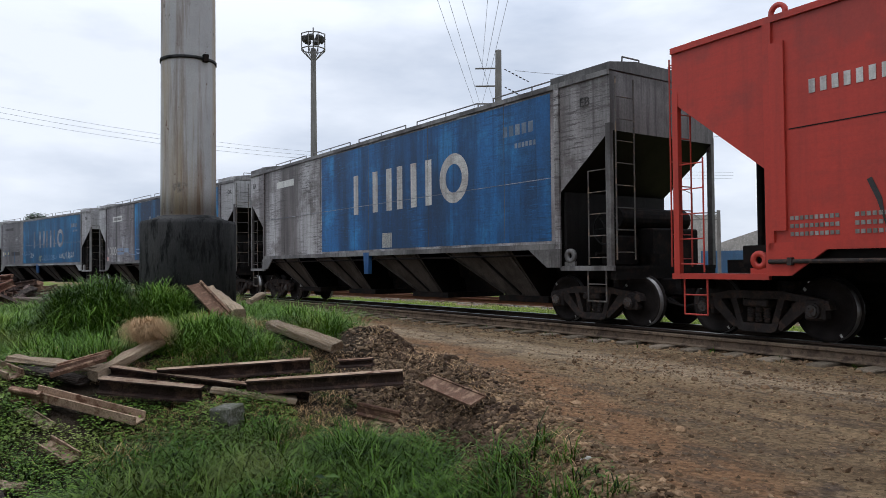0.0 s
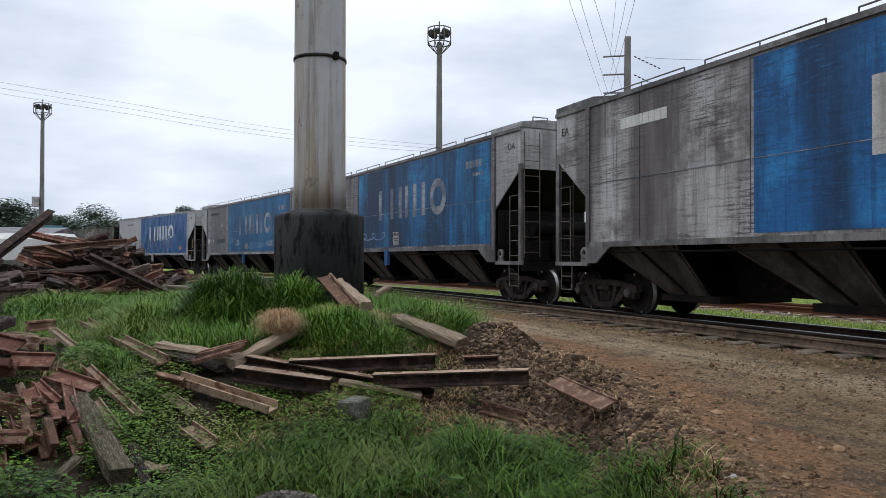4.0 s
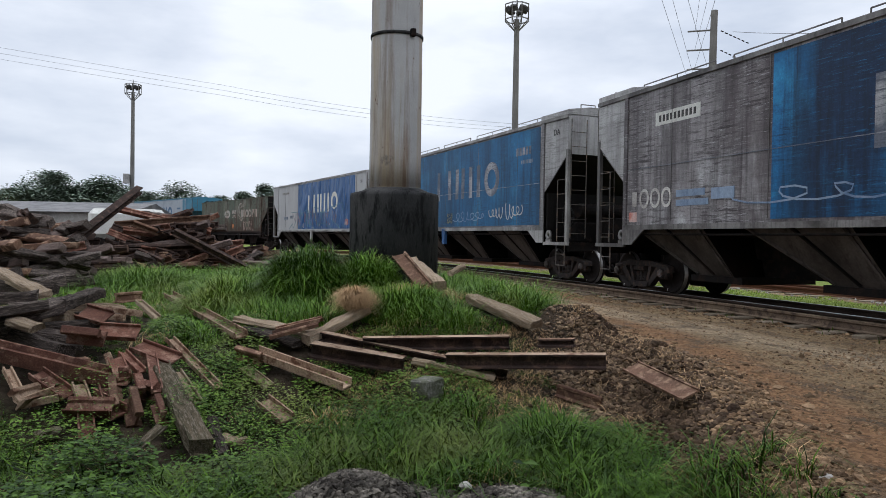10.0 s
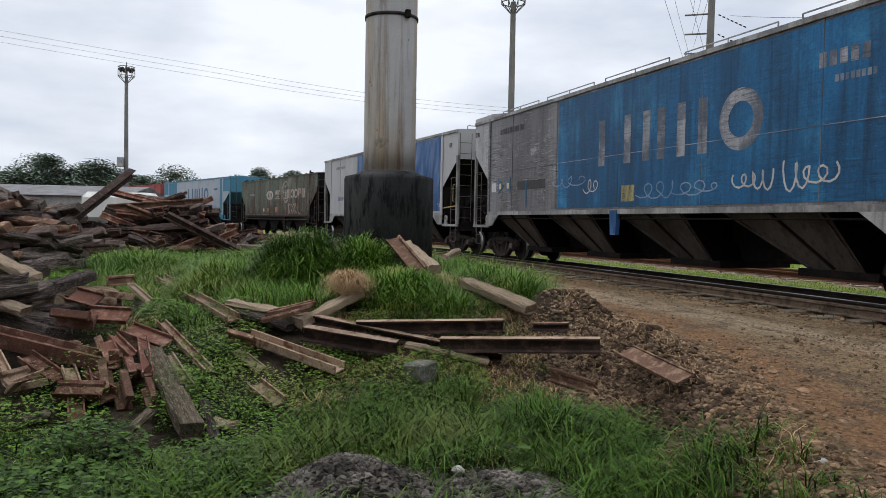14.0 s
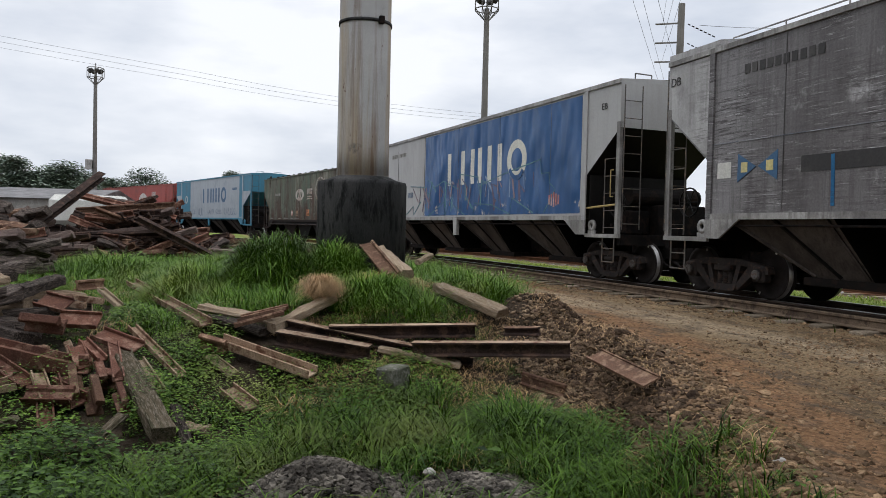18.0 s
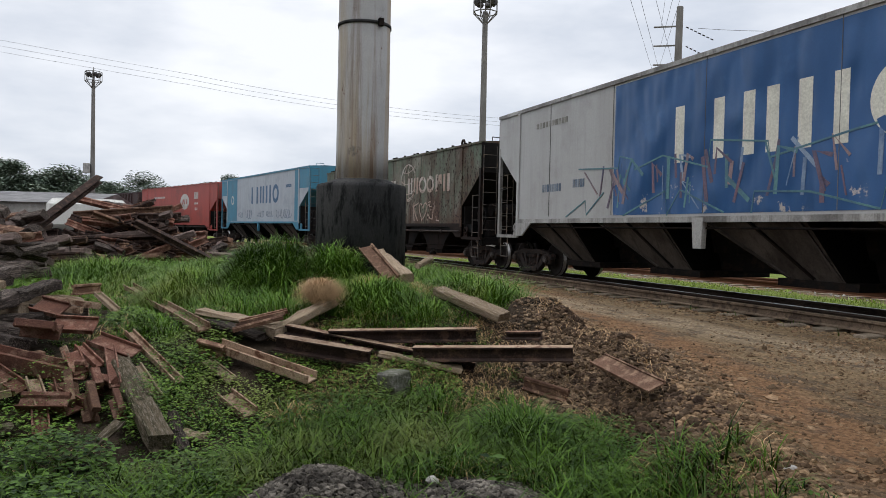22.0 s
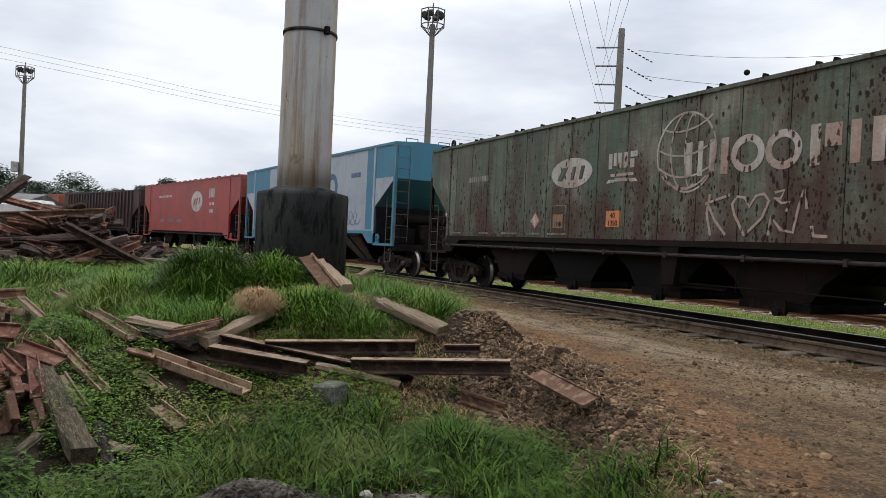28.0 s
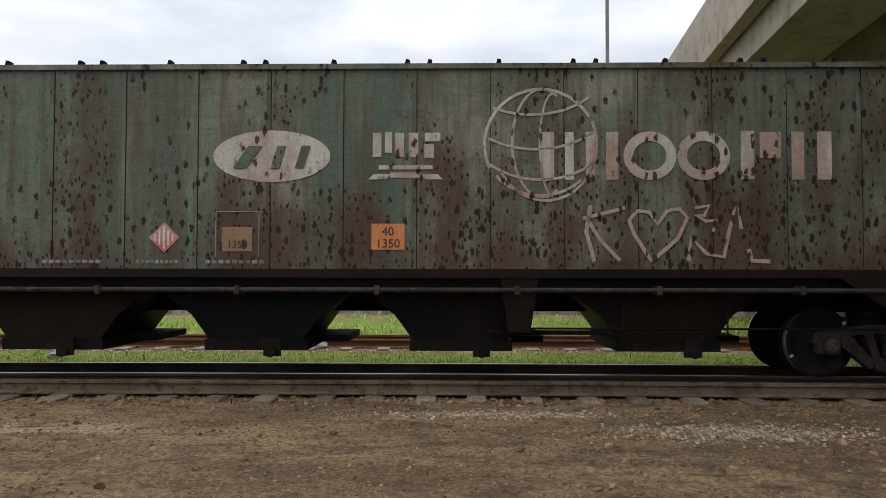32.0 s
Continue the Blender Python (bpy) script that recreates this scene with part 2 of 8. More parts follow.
M["timber"] = surf("timber", (0.115, 0.093, 0.082), (0.046, 0.037, 0.032), 3.0, 0.9, 0, 40, 1.0, (1, 9, 9), c=(0.23, 0.185, 0.155), vary=0.4, grain=0.55)
M["timber_moss"] = surf("timber_moss", (0.165, 0.130, 0.088), (0.062, 0.058, 0.034), 3.5, 0.95, 0, 40, 1.0, (1, 7, 7), c=(0.24, 0.20, 0.155), vary=0.2, grain=0.6)
# dark rust, also standing in for shade on the joist webs
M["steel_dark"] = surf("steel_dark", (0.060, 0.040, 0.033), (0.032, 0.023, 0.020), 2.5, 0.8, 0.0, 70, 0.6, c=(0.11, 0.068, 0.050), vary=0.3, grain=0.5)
M["timber_pale"] = surf("timber_pale", (0.40, 0.300, 0.205), (0.25, 0.182, 0.120), 3.0, 0.9, 0, 40, 0.9, (1, 9, 9), c=(0.42, 0.34, 0.26), vary=0.2, grain=0.55)
M["rail_top"] = surf("rail_top", (0.30, 0.29, 0.28), (0.22, 0.21, 0.20), 3, 0.32, 0.9, 60, 0.05)
M["rail_side"] = surf("rail_side", (0.075, 0.055, 0.043), (0.045, 0.034, 0.028), 2, 0.85, 0.0, 60, 0.4, grain=0.45)
M["rail_old"] = surf("rail_old", (0.17, 0.085, 0.05), (0.12, 0.06, 0.04), 2, 0.85, 0.1, 60, 0.4)
M["tie"] = surf("tie", (0.20, 0.16, 0.12), (0.29, 0.235, 0.175), 3, 0.9, 0, 40, 0.8, (9, 1, 9), vary=0.35, grain=0.5)
M["stone"] = surf("stone", (0.27, 0.182, 0.108), (0.130, 0.084, 0.052), 6, 0.95, 0, 60, 0.5, grain=0.4, island=0.55)
M["stone_grey"] = surf("stone_grey", (0.145, 0.130, 0.110), (0.034, 0.030, 0.026), 9, 0.95, 0, 60, 0.5, grain=0.4, island=0.55)
M["stone_road"] = surf("stone_road", (0.36, 0.29, 0.205), (0.20, 0.155, 0.11), 6, 0.95, 0, 60, 0.5, grain=0.4, island=0.5)
M["stone_pale"] = surf("stone_pale", (0.45, 0.43, 0.40), (0.33, 0.31, 0.28), 6, 0.9, 0, 60, 0.3)
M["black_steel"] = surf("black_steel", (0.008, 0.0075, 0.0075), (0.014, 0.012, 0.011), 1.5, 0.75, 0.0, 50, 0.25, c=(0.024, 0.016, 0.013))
M["bogie"] = surf("bogie", (0.050, 0.043, 0.040), (0.030, 0.026, 0.025), 3, 0.7, 0.0, 60, 0.4, c=(0.075, 0.050, 0.040))
M["wheel"] = surf("wheel", (0.030, 0.025, 0.023), (0.018, 0.015, 0.014), 4, 0.65, 0.1, 60, 0.3)
M["tread"] = surf("tread", (0.36, 0.35, 0.34), (0.22, 0.21, 0.20), 5, 0.38, 0.95, 60, 0.05)
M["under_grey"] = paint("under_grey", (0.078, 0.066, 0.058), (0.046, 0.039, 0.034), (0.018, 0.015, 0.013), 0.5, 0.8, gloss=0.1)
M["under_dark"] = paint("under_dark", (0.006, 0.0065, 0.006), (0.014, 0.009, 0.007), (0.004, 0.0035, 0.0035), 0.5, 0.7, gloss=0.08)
M["white_trim"] = paint("white_trim", (0.36, 0.35, 0.33), (0.20, 0.19, 0.18), (0.07, 0.062, 0.056), 0.55, 0.75)
M["yellow_trim"] = paint("yellow_trim", (0.42, 0.30, 0.10), (0.25, 0.2, 0.12), (0.1, 0.09, 0.08), 0.5, 0.4)
M["mark_white"] = paint("mark_white", (0.58, 0.56, 0.52), (0.40, 0.37, 0.34), (0.15, 0.13, 0.12), 0.4, 0.5, lines=0.45)
M["mark_cream"] = paint("mark_cream", (0.66, 0.64, 0.55), (0.52, 0.50, 0.43), (0.3, 0.28, 0.25), 0.3, 0.2)
M["mark_worn"] = paint("mark_worn", (0.38, 0.375, 0.38), (0.13, 0.14, 0.17), (0.06, 0.07, 0.09), 0.75, 0.65, lines=0.9)
M["mark_faint"] = paint("mark_faint", (0.22, 0.25, 0.29), (0.10, 0.14, 0.2), (0.08, 0.1, 0.13), 0.6, 0.5)
M["mark_dark"] = paint("mark_dark", (0.035, 0.033, 0.032), (0.07, 0.065, 0.06), (0.05, 0.045, 0.04), 0.4, 0.4)
M["mark_navy"] = paint("mark_navy", (0.05, 0.12, 0.22), (0.09, 0.16, 0.26), (0.07, 0.08, 0.1), 0.3, 0.3)
M["plate_orange"] = paint("plate_orange", (0.62, 0.22, 0.07), (0.48, 0.2, 0.09), (0.2, 0.1, 0.06), 0.3, 0.3)
M["plate_white"] = paint("plate_white", (0.62, 0.61, 0.56), (0.5, 0.5, 0.45), (0.3, 0.28, 0.25), 0.3, 0.25)
M["plate_yellow"] = paint("plate_yellow", (0.60, 0.52, 0.22), (0.5, 0.45, 0.25), (0.3, 0.28, 0.2), 0.3, 0.2)
M["plate_red"] = paint("plate_red", (0.50, 0.15, 0.11), (0.55, 0.4, 0.36), (0.2, 0.1, 0.08), 0.5, 0.3)
M["spray_pale"] = paint("spray_pale", (0.25, 0.32, 0.42), (0.12, 0.19, 0.32), (0.06, 0.1, 0.18), 0.5, 0.5)
M["spray_teal"] = paint("spray_teal", (0.11, 0.23, 0.24), (0.08, 0.17, 0.22), (0.05, 0.09, 0.14), 0.5, 0.5)
M["spray_rose"] = paint("spray_rose", (0.17, 0.11, 0.14), (0.10, 0.10, 0.17), (0.06, 0.08, 0.13), 0.5, 0.5)
M["plate_tan"] = paint("plate_tan", (0.30, 0.22, 0.12), (0.22, 0.16, 0.10), (0.10, 0.06, 0.04), 0.5, 0.5, spots=True)
M["spray_pink"] = paint("spray_pink", (0.27, 0.19, 0.19), (0.16, 0.14, 0.18), (0.10, 0.10, 0.14), 0.5, 0.5)
M["p_red"] = paint("p_red", (0.43, 0.046, 0.030), (0.33, 0.046, 0.033), (0.15, 0.035, 0.028), 0.35, 0.3, rough=0.42, lines=0.15, grit=0.4)
M["p_redpale"] = paint("p_redpale", (0.36, 0.075, 0.062), (0.28, 0.07, 0.058), (0.15, 0.055, 0.045), 0.45, 0.35)
M["p_orange"] = paint("p_orange", (0.36, 0.11, 0.055), (0.28, 0.09, 0.05), (0.15, 0.07, 0.045), 0.45, 0.35)
M["p_grey_worn"] = paint("p_grey_worn", (0.46, 0.44, 0.43), (0.17, 0.15, 0.14), (0.060, 0.050, 0.047), 0.35, 0.8, lines=0.95, wash=(0.17, 0.147, 0.14))
M["p_grey_dark"] = paint("p_grey_dark", (0.27, 0.25, 0.25), (0.46, 0.45, 0.45), (0.050, 0.040, 0.042), 0.3, 0.95, lines=1.0, wash=(0.110, 0.090, 0.092))
M["p_grey_clean"] = paint("p_grey_clean", (0.385, 0.38, 0.37), (0.335, 0.325, 0.315), (0.25, 0.235, 0.22), 0.35, 0.3, lines=0.1, grit=0.3)
M["p_end_dark"] = paint("p_end_dark", (0.16, 0.15, 0.145), (0.09, 0.085, 0.08), (0.035, 0.031, 0.03), 0.5, 0.9)
# near-black: the shade of the end bays is put into this colour
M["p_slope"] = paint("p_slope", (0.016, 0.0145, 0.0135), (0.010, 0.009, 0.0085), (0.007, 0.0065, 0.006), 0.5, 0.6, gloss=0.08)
M["p_blue_worn"] = paint("p_blue_worn", (0.020, 0.125, 0.32), (0.035, 0.21, 0.47), (0.014, 0.032, 0.066), 0.4, 0.75, lines=0.6, wash=(0.012, 0.052, 0.135))
M["p_blue_mid"] = paint("p_blue_mid", (0.014, 0.130, 0.30), (0.030, 0.23, 0.45), (0.008, 0.014, 0.03), 0.4, 0.85, lines=0.6, wash=(0.010, 0.028, 0.07))
M["p_blue_bright"] = paint("p_blue_bright", (0.015, 0.130, 0.285), (0.040, 0.225, 0.41), (0.012, 0.032, 0.064), 0.4, 0.75, lines=0.6, wash=(0.012, 0.075, 0.165))
M["p_navy"] = paint("p_navy", (0.030, 0.088, 0.215), (0.042, 0.11, 0.25), (0.03, 0.06, 0.125), 0.25, 0.08, rough=0.38, folds=1.0, grit=0.2, torn=(0.42, 0.38, 0.35))
M["p_pale_blue"] = paint("p_pale_blue", (0.36, 0.39, 0.42), (0.30, 0.33, 0.36), (0.2, 0.21, 0.22), 0.4, 0.3, grit=0.4)
M["p_cyan"] = paint("p_cyan", (0.052, 0.20, 0.29), (0.07, 0.18, 0.25), (0.06, 0.12, 0.16), 0.4, 0.35, grit=0.4)
M["p_green_rust"] = paint("p_green_rust", (0.150, 0.178, 0.130), (0.245, 0.240, 0.195), (0.070, 0.058, 0.043), 0.5, 0.6, rust=0.5, rough=0.62, lines=0.3, gloss=0.15, wash=(0.095, 0.130, 0.096))
M["p_brown"] = paint("p_brown", (0.070, 0.040, 0.038), (0.05, 0.033, 0.032), (0.03, 0.022, 0.021), 0.5, 0.6)
M["pole"] = surf("pole", (0.21, 0.20, 0.185), (0.15, 0.142, 0.13), 0.7, 0.85, fine=40, bump=0.2)
M["cable"] = surf("cable", (0.10, 0.10, 0.105), (0.08, 0.08, 0.085), 1, 0.7, fine=20, bump=0)
M["straw"] = surf("straw", (0.42, 0.29, 0.16), (0.33, 0.22, 0.12), 4, 0.85, fine=30, bump=0)


def leaf_mat(name, a, b2, c3):
    """Grass and leaves, each blade or leaf with its own tint."""
    m, n, l, p = base_mat(name, 0.5, 0.0, 0.08)
    ge = n.new("ShaderNodeNewGeometry")
    tc = n.new("ShaderNodeTexCoord")
    t = n.new("ShaderNodeTexNoise")
    t.inputs["Scale"].default_value = 0.9
    t.inputs["Detail"].default_value = 4
    l.new(tc.outputs["Object"], t.inputs["Vector"])
    col = mix_node(n, l, ge.outputs["Random Per Island"], a, b2)
    col = mix_node(n, l, ramp_node(n, l, t.outputs["Fac"], 0.52, 0.72), col, c3)
    l.new(col, p.inputs["Base Color"])
    return m


M["grass"] = leaf_mat("grass", (0.024, 0.066, 0.006), (0.14, 0.255, 0.028), (0.165, 0.205, 0.038))
M["grass_dark"] = leaf_mat("grass_dark", (0.003, 0.010, 0.0015), (0.074, 0.140, 0.010), (0.070, 0.084, 0.015))
M["grass_mid"] = leaf_mat("grass_mid", (0.008, 0.026, 0.003), (0.085, 0.160, 0.017), (0.085, 0.115, 0.022))
M["creeper"] = leaf_mat("creeper", (0.022, 0.058, 0.008), (0.145, 0.225, 0.034), (0.17, 0.20, 0.05))
M["grass_dry"] = leaf_mat("grass_dry", (0.28, 0.175, 0.085), (0.56, 0.375, 0.20), (0.30, 0.19, 0.10))
M["grass_bright"] = leaf_mat("grass_bright", (0.22, 0.33, 0.045), (0.36, 0.47, 0.075), (0.34, 0.40, 0.10))
M["weed"] = leaf_mat("weed", (0.006, 0.019, 0.003), (0.072, 0.134, 0.020), (0.078, 0.108, 0.025))
# far crowns: distance haze is mixed into these pale, greyed greens
M["tree_leaf_haze"] = leaf_mat("tree_leaf_haze", (0.095, 0.125, 0.095), (0.19, 0.235, 0.17), (0.145, 0.185, 0.14))


def ground_mat():
    """Trodden earth road with a gravel surface: a red-brown band by the bank, a pale lane, dark earth in the lot."""
    m, n, l, p = base_mat("earth", 0.95, 0.0, 0.06)
    v = coords(n, l, shift=False)
    along = coords(n, l, (0.5, 1.3, 1.0), shift=False)
    c = mix_node(n, l, ramp_node(n, l, noise_node(n, l, along, 0.8, 6), 0.38, 0.62), (0.160, 0.114, 0.068), (0.258, 0.187, 0.110))
    lane = n.new("ShaderNodeAttribute")
    lane.attribute_name = "band"
    k = mix_node(n, l, 0.4, lane.outputs["Fac"], noise_node(n, l, along, 1.5, 6, 0.7))
    c = mix_node(n, l, ramp_node(n, l, k, 0.42, 0.62), c, (0.225, 0.132, 0.072))
    lane = n.new("ShaderNodeAttribute")
    lane.attribute_name = "lane"
    k = mix_node(n, l, 0.45, lane.outputs["Fac"], noise_node(n, l, along, 1.1, 6, 0.7))
    c = mix_node(n, l, ramp_node(n, l, k, 0.48, 0.66), c, (0.315, 0.246, 0.165))
    c = mix_node(n, l, ramp_node(n, l, noise_node(n, l, v, 2.2, 6, 0.65), 0.54, 0.7), c, (0.105, 0.080, 0.062))
    c = mix_node(n, l, ramp_node(n, l, noise_node(n, l, along, 2.6, 7, 0.7), 0.50, 0.64), c, (0.115, 0.088, 0.062))
    g = noise_node(n, l, v, 24, 8, 0.8)
    peb = n.new("ShaderNodeTexVoronoi")
    peb.inputs["Scale"].default_value = 34
    l.new(v, peb.inputs["Vector"])
    c = mix_node(n, l, 1.0, c, ramp_node(n, l, g, 0.34, 0.68, (0.58, 0.57, 0.56, 1), (1.32, 1.30, 1.28, 1)), "MULTIPLY")
    c = mix_node(n, l, 0.45, c, mix_node(n, l, 1.0, c, ramp_node(n, l, peb.outputs["Color"], 0.15, 0.85, (0.4, 0.4, 0.4, 1), (1.9, 1.85, 1.8, 1)), "MULTIPLY"))
    at = n.new("ShaderNodeAttribute")
    at.attribute_name = "soil"
    k = mix_node(n, l, 0.5, at.outputs["Fac"], noise_node(n, l, v, 3.0, 6, 0.7))
    dark = mix_node(n, l, ramp_node(n, l, noise_node(n, l, v, 4.0, 6, 0.7), 0.4, 0.6), (0.020, 0.016, 0.011), (0.060, 0.044, 0.031))
    c = mix_node(n, l, ramp_node(n, l, k, 0.44, 0.60), c, dark)
    at = n.new("ShaderNodeAttribute")
    at.attribute_name = "cover"
    k = mix_node(n, l, 0.5, at.outputs["Fac"], noise_node(n, l, v, 3.0, 6, 0.7))
    green = mix_node(n, l, ramp_node(n, l, noise_node(n, l, v, 2.5, 5), 0.4, 0.6), (0.11, 0.155, 0.03), (0.17, 0.20, 0.05))
    c = mix_node(n, l, ramp_node(n, l, k, 0.46, 0.60), c, green)
    l.new(c, p.inputs["Base Color"])
    bump_node(n, l, p, g, 1.0, 0.035)
    return m


M["trim_grimy"] = paint("trim_grimy", (0.20, 0.19, 0.18), (0.10, 0.09, 0.085), (0.035, 0.031, 0.029), 0.6, 0.8)
M["mark_rusty"] = paint("mark_rusty", (0.50, 0.47, 0.42), (0.40, 0.36, 0.31), (0.20, 0.13, 0.09), 0.45, 0.4, spots=True)
M["mark_tare"] = paint("mark_tare", (0.30, 0.29, 0.26), (0.16, 0.15, 0.13), (0.10, 0.085, 0.07), 0.6, 0.5)
M["p_grey_pale"] = paint("p_grey_pale", (0.42, 0.41, 0.40), (0.30, 0.29, 0.285), (0.07, 0.062, 0.06), 0.4, 0.5, lines=0.6, grit=0.6)
M["clod"] = surf("clod", (0.155, 0.108, 0.070), (0.25, 0.182, 0.120), 2.5, 0.98, 0, 40, 0.9, c=(0.08, 0.055, 0.042), grain=0.5, island=0.5)
M["clod_dark"] = surf("clod_dark", (0.075, 0.050, 0.033), (0.125, 0.086, 0.056), 2.5, 0.98, 0, 40, 0.9, c=(0.045, 0.030, 0.022), grain=0.5, island=0.5)
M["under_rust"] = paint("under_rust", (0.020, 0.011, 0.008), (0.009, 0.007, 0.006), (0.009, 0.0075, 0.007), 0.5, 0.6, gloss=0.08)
M["p_grey_scrape"] = paint("p_grey_scrape", (0.15, 0.14, 0.14), (0.50, 0.49, 0.48), (0.055, 0.048, 0.047), 0.1, 0.7, lines=1.0, wash=(0.22, 0.21, 0.21))
M["rail_web"] = surf("rail_web", (0.17, 0.125, 0.088), (0.11, 0.08, 0.058), 2, 0.85, 0.0, 60, 0.4, c=(0.07, 0.05, 0.038), grain=0.45)
M["cap_grey"] = surf("cap_grey", (0.16, 0.15, 0.14), (0.09, 0.08, 0.075), 6, 0.55, 0.3, 60, 0.3, c=(0.10, 0.06, 0.045), vary=0.4)
M["ladder_grey"] = surf("ladder_grey", (0.13, 0.12, 0.11), (0.07, 0.064, 0.06), 2.5, 0.6, 0.0, 50, 0.2, c=(0.20, 0.15, 0.11))
M["earth"] = ground_mat()


# ---- building helpers ----
def link_mesh(name, bm, mats, parent=None, label="", smooth=False):
    me = bpy.data.meshes.new(name)
    bm.normal_update()
    bm.to_mesh(me)
    bm.free()
    for m in mats if isinstance(mats, (list, tuple)) else [mats]:
        me.materials.append(m)
    if smooth:
        me.shade_smooth()
    ob = new(name, me)
    ob.parent = parent
    if label:
        ob["label"] = label
    return ob


def part(name, bm, mats, parent, label="", smooth=False):
    return link_mesh(name, bm, mats, parent, label, smooth)


def share(name, src, parent, m=None, label=""):
    """Another object on the mesh of src."""
    ob = new(name, src.data)
    ob.parent = parent
    if m is not None:
        ob.matrix_basis = m
    if label:
        ob["label"] = label
    return ob


def thing(name, label, category, m=None, group="", kind=""):
    ob = new(name)
    if m is not None:
        ob.matrix_basis = m
    return tagged(ob, label, category, group, kind)


def box(bm, x0, x1, y0, y1, z0, z1, m=None, mat=0, bev=0.0):
    vs = [bm.verts.new((x, y, z)) for x in (x0, x1) for y in (y0, y1) for z in (z0, z1)]
    fs = [bm.faces.new([vs[i] for i in f]) for f in ((0, 1, 3, 2), (4, 6, 7, 5), (0, 4, 5, 1), (2, 3, 7, 6), (0, 2, 6, 4), (1, 5, 7, 3))]
    for f in fs:
        f.material_index = mat
    if bev:
        r = bmesh.ops.bevel(bm, geom=list({e for f in fs for e in f.edges}), offset=bev, segments=1, affect="EDGES")
        vs = list({v for f in r["faces"] for v in f.verts} | {v for v in vs if v.is_valid})
    if m is not None:
        bmesh.ops.transform(bm, matrix=m, verts=[v for v in vs if v.is_valid])
    return bm


def prism(bm, pts, y0, y1, m=None, mat=0, axis="y"):
    """A polygon of (x, z) points drawn out along y (or of (y, z) points along x)."""
    def at(p, q):
        return (p[0], q, p[1]) if axis == "y" else (q, p[0], p[1]) if axis == "x" else (p[0], p[1], q)
    a = [bm.verts.new(at(p, y0)) for p in pts]
    b = [bm.verts.new(at(p, y1)) for p in pts]
    n = len(pts)
    fs = [bm.faces.new(a), bm.faces.new(b[::-1])] + [bm.faces.new((a[i], b[i], b[(i + 1) % n], a[(i + 1) % n])) for i in range(n)]
    for f in fs:
        f.material_index = mat
    bmesh.ops.recalc_face_normals(bm, faces=fs)
    if m is not None:
        bmesh.ops.transform(bm, matrix=m, verts=a + b)
    return bm


def rod(bm, p, q, r, seg=8, r2=None, mat=0, caps=True):
    p, q = Vector(p), Vector(q)
    d = q - p
    t = d.to_track_quat("Z", "Y").to_matrix()
    r2 = r if r2 is None else r2
    a, b = [], []
    for i in range(seg):
        c = Vector((math.cos(2 * math.pi * i / seg), math.sin(2 * math.pi * i / seg), 0))
        a.append(bm.verts.new(p + t @ (c * r)))
        b.append(bm.verts.new(q + t @ (c * r2)))
    fs = [bm.faces.new((a[i], a[(i + 1) % seg], b[(i + 1) % seg], b[i])) for i in range(seg)]
    if caps:
        fs += [bm.faces.new(a[::-1]), bm.faces.new(b)]
    for f in fs:
        f.material_index = mat
    return bm


def pipe(bm, pts, r, seg=6):
    for p, q in zip(pts, pts[1:]):
        rod(bm, p, q, r, seg)
    return bm


def turned(bm, prof, seg=32, axis="z", mats=None, ring=False):
    """A profile of (radius, height) turned round an axis; ring: the profile closes on itself and leaves a hole."""
    rings = []
    for r, h in prof:
        row = []
        for i in range(seg):
            c, s = r * math.cos(2 * math.pi * i / seg), r * math.sin(2 * math.pi * i / seg)
            row.append(bm.verts.new((c, s, h) if axis == "z" else (c, h, s)))
        rings.append(row)
    for k, (a, b) in enumerate(zip(rings, rings[1:])):
        for i in range(seg):
            f = bm.faces.new((a[i], a[(i + 1) % seg], b[(i + 1) % seg], b[i]))
            f.smooth = True
            if mats:
                f.material_index = mats[k]
    if ring:
        for i in range(seg):
            bm.faces.new((rings[-1][i], rings[-1][(i + 1) % seg], rings[0][(i + 1) % seg], rings[0][i])).smooth = True
    for end, rev in () if ring else ((rings[0], True), (rings[-1], False)):
        f = bm.faces.new(end[::-1] if rev else end)
        if mats:
            f.material_index = mats[0]
    bmesh.ops.recalc_face_normals(bm, faces=bm.faces[:])
    return bm


# ---- the line of the track ----
KNOTS = [(-170, 52.0), (-90, 27.7), (-60, 17.5), (-45, 11.8), (-30, 7.0), (-20, 3.2), (-10, 1.1), (0, -1.15), (12, -5.0), (60, -9.0), (150, -9.0)]
STEP = 0.25
_s = np.arange(-170, 150, STEP)
_h = np.radians(np.interp(_s, [k[0] for k in KNOTS], [k[1] for k in KNOTS]))
_x = np.concatenate([[0], np.cumsum((np.cos(_h)[1:] + np.cos(_h)[:-1]) / 2 * STEP)])
_y = np.concatenate([[0], np.cumsum((np.sin(_h)[1:] + np.sin(_h)[:-1]) / 2 * STEP)])
_x -= np.interp(0, _s, _x)
_y += 9.86 - np.interp(0, _s, _y)
RAIL_Z = 0.20


def track(s, off=0.0):
    """Place and heading of the track's centre line at s metres; off: metres to the far side."""
    h = float(np.interp(s, _s, _h))
    return float(np.interp(s, _s, _x)) - off * math.sin(h), float(np.interp(s, _s, _y)) + off * math.cos(h), h


def track_y(x):
    return np.interp(x, _x, _y)


def wagon_pose(s):
    xa, ya, _ = track(s + 5.5)
    xb, yb, _ = track(s - 5.5)
    return pose((xa + xb) / 2, (ya + yb) / 2, 0, 0, 0, math.degrees(math.atan2(ya - yb, xa - xb)))


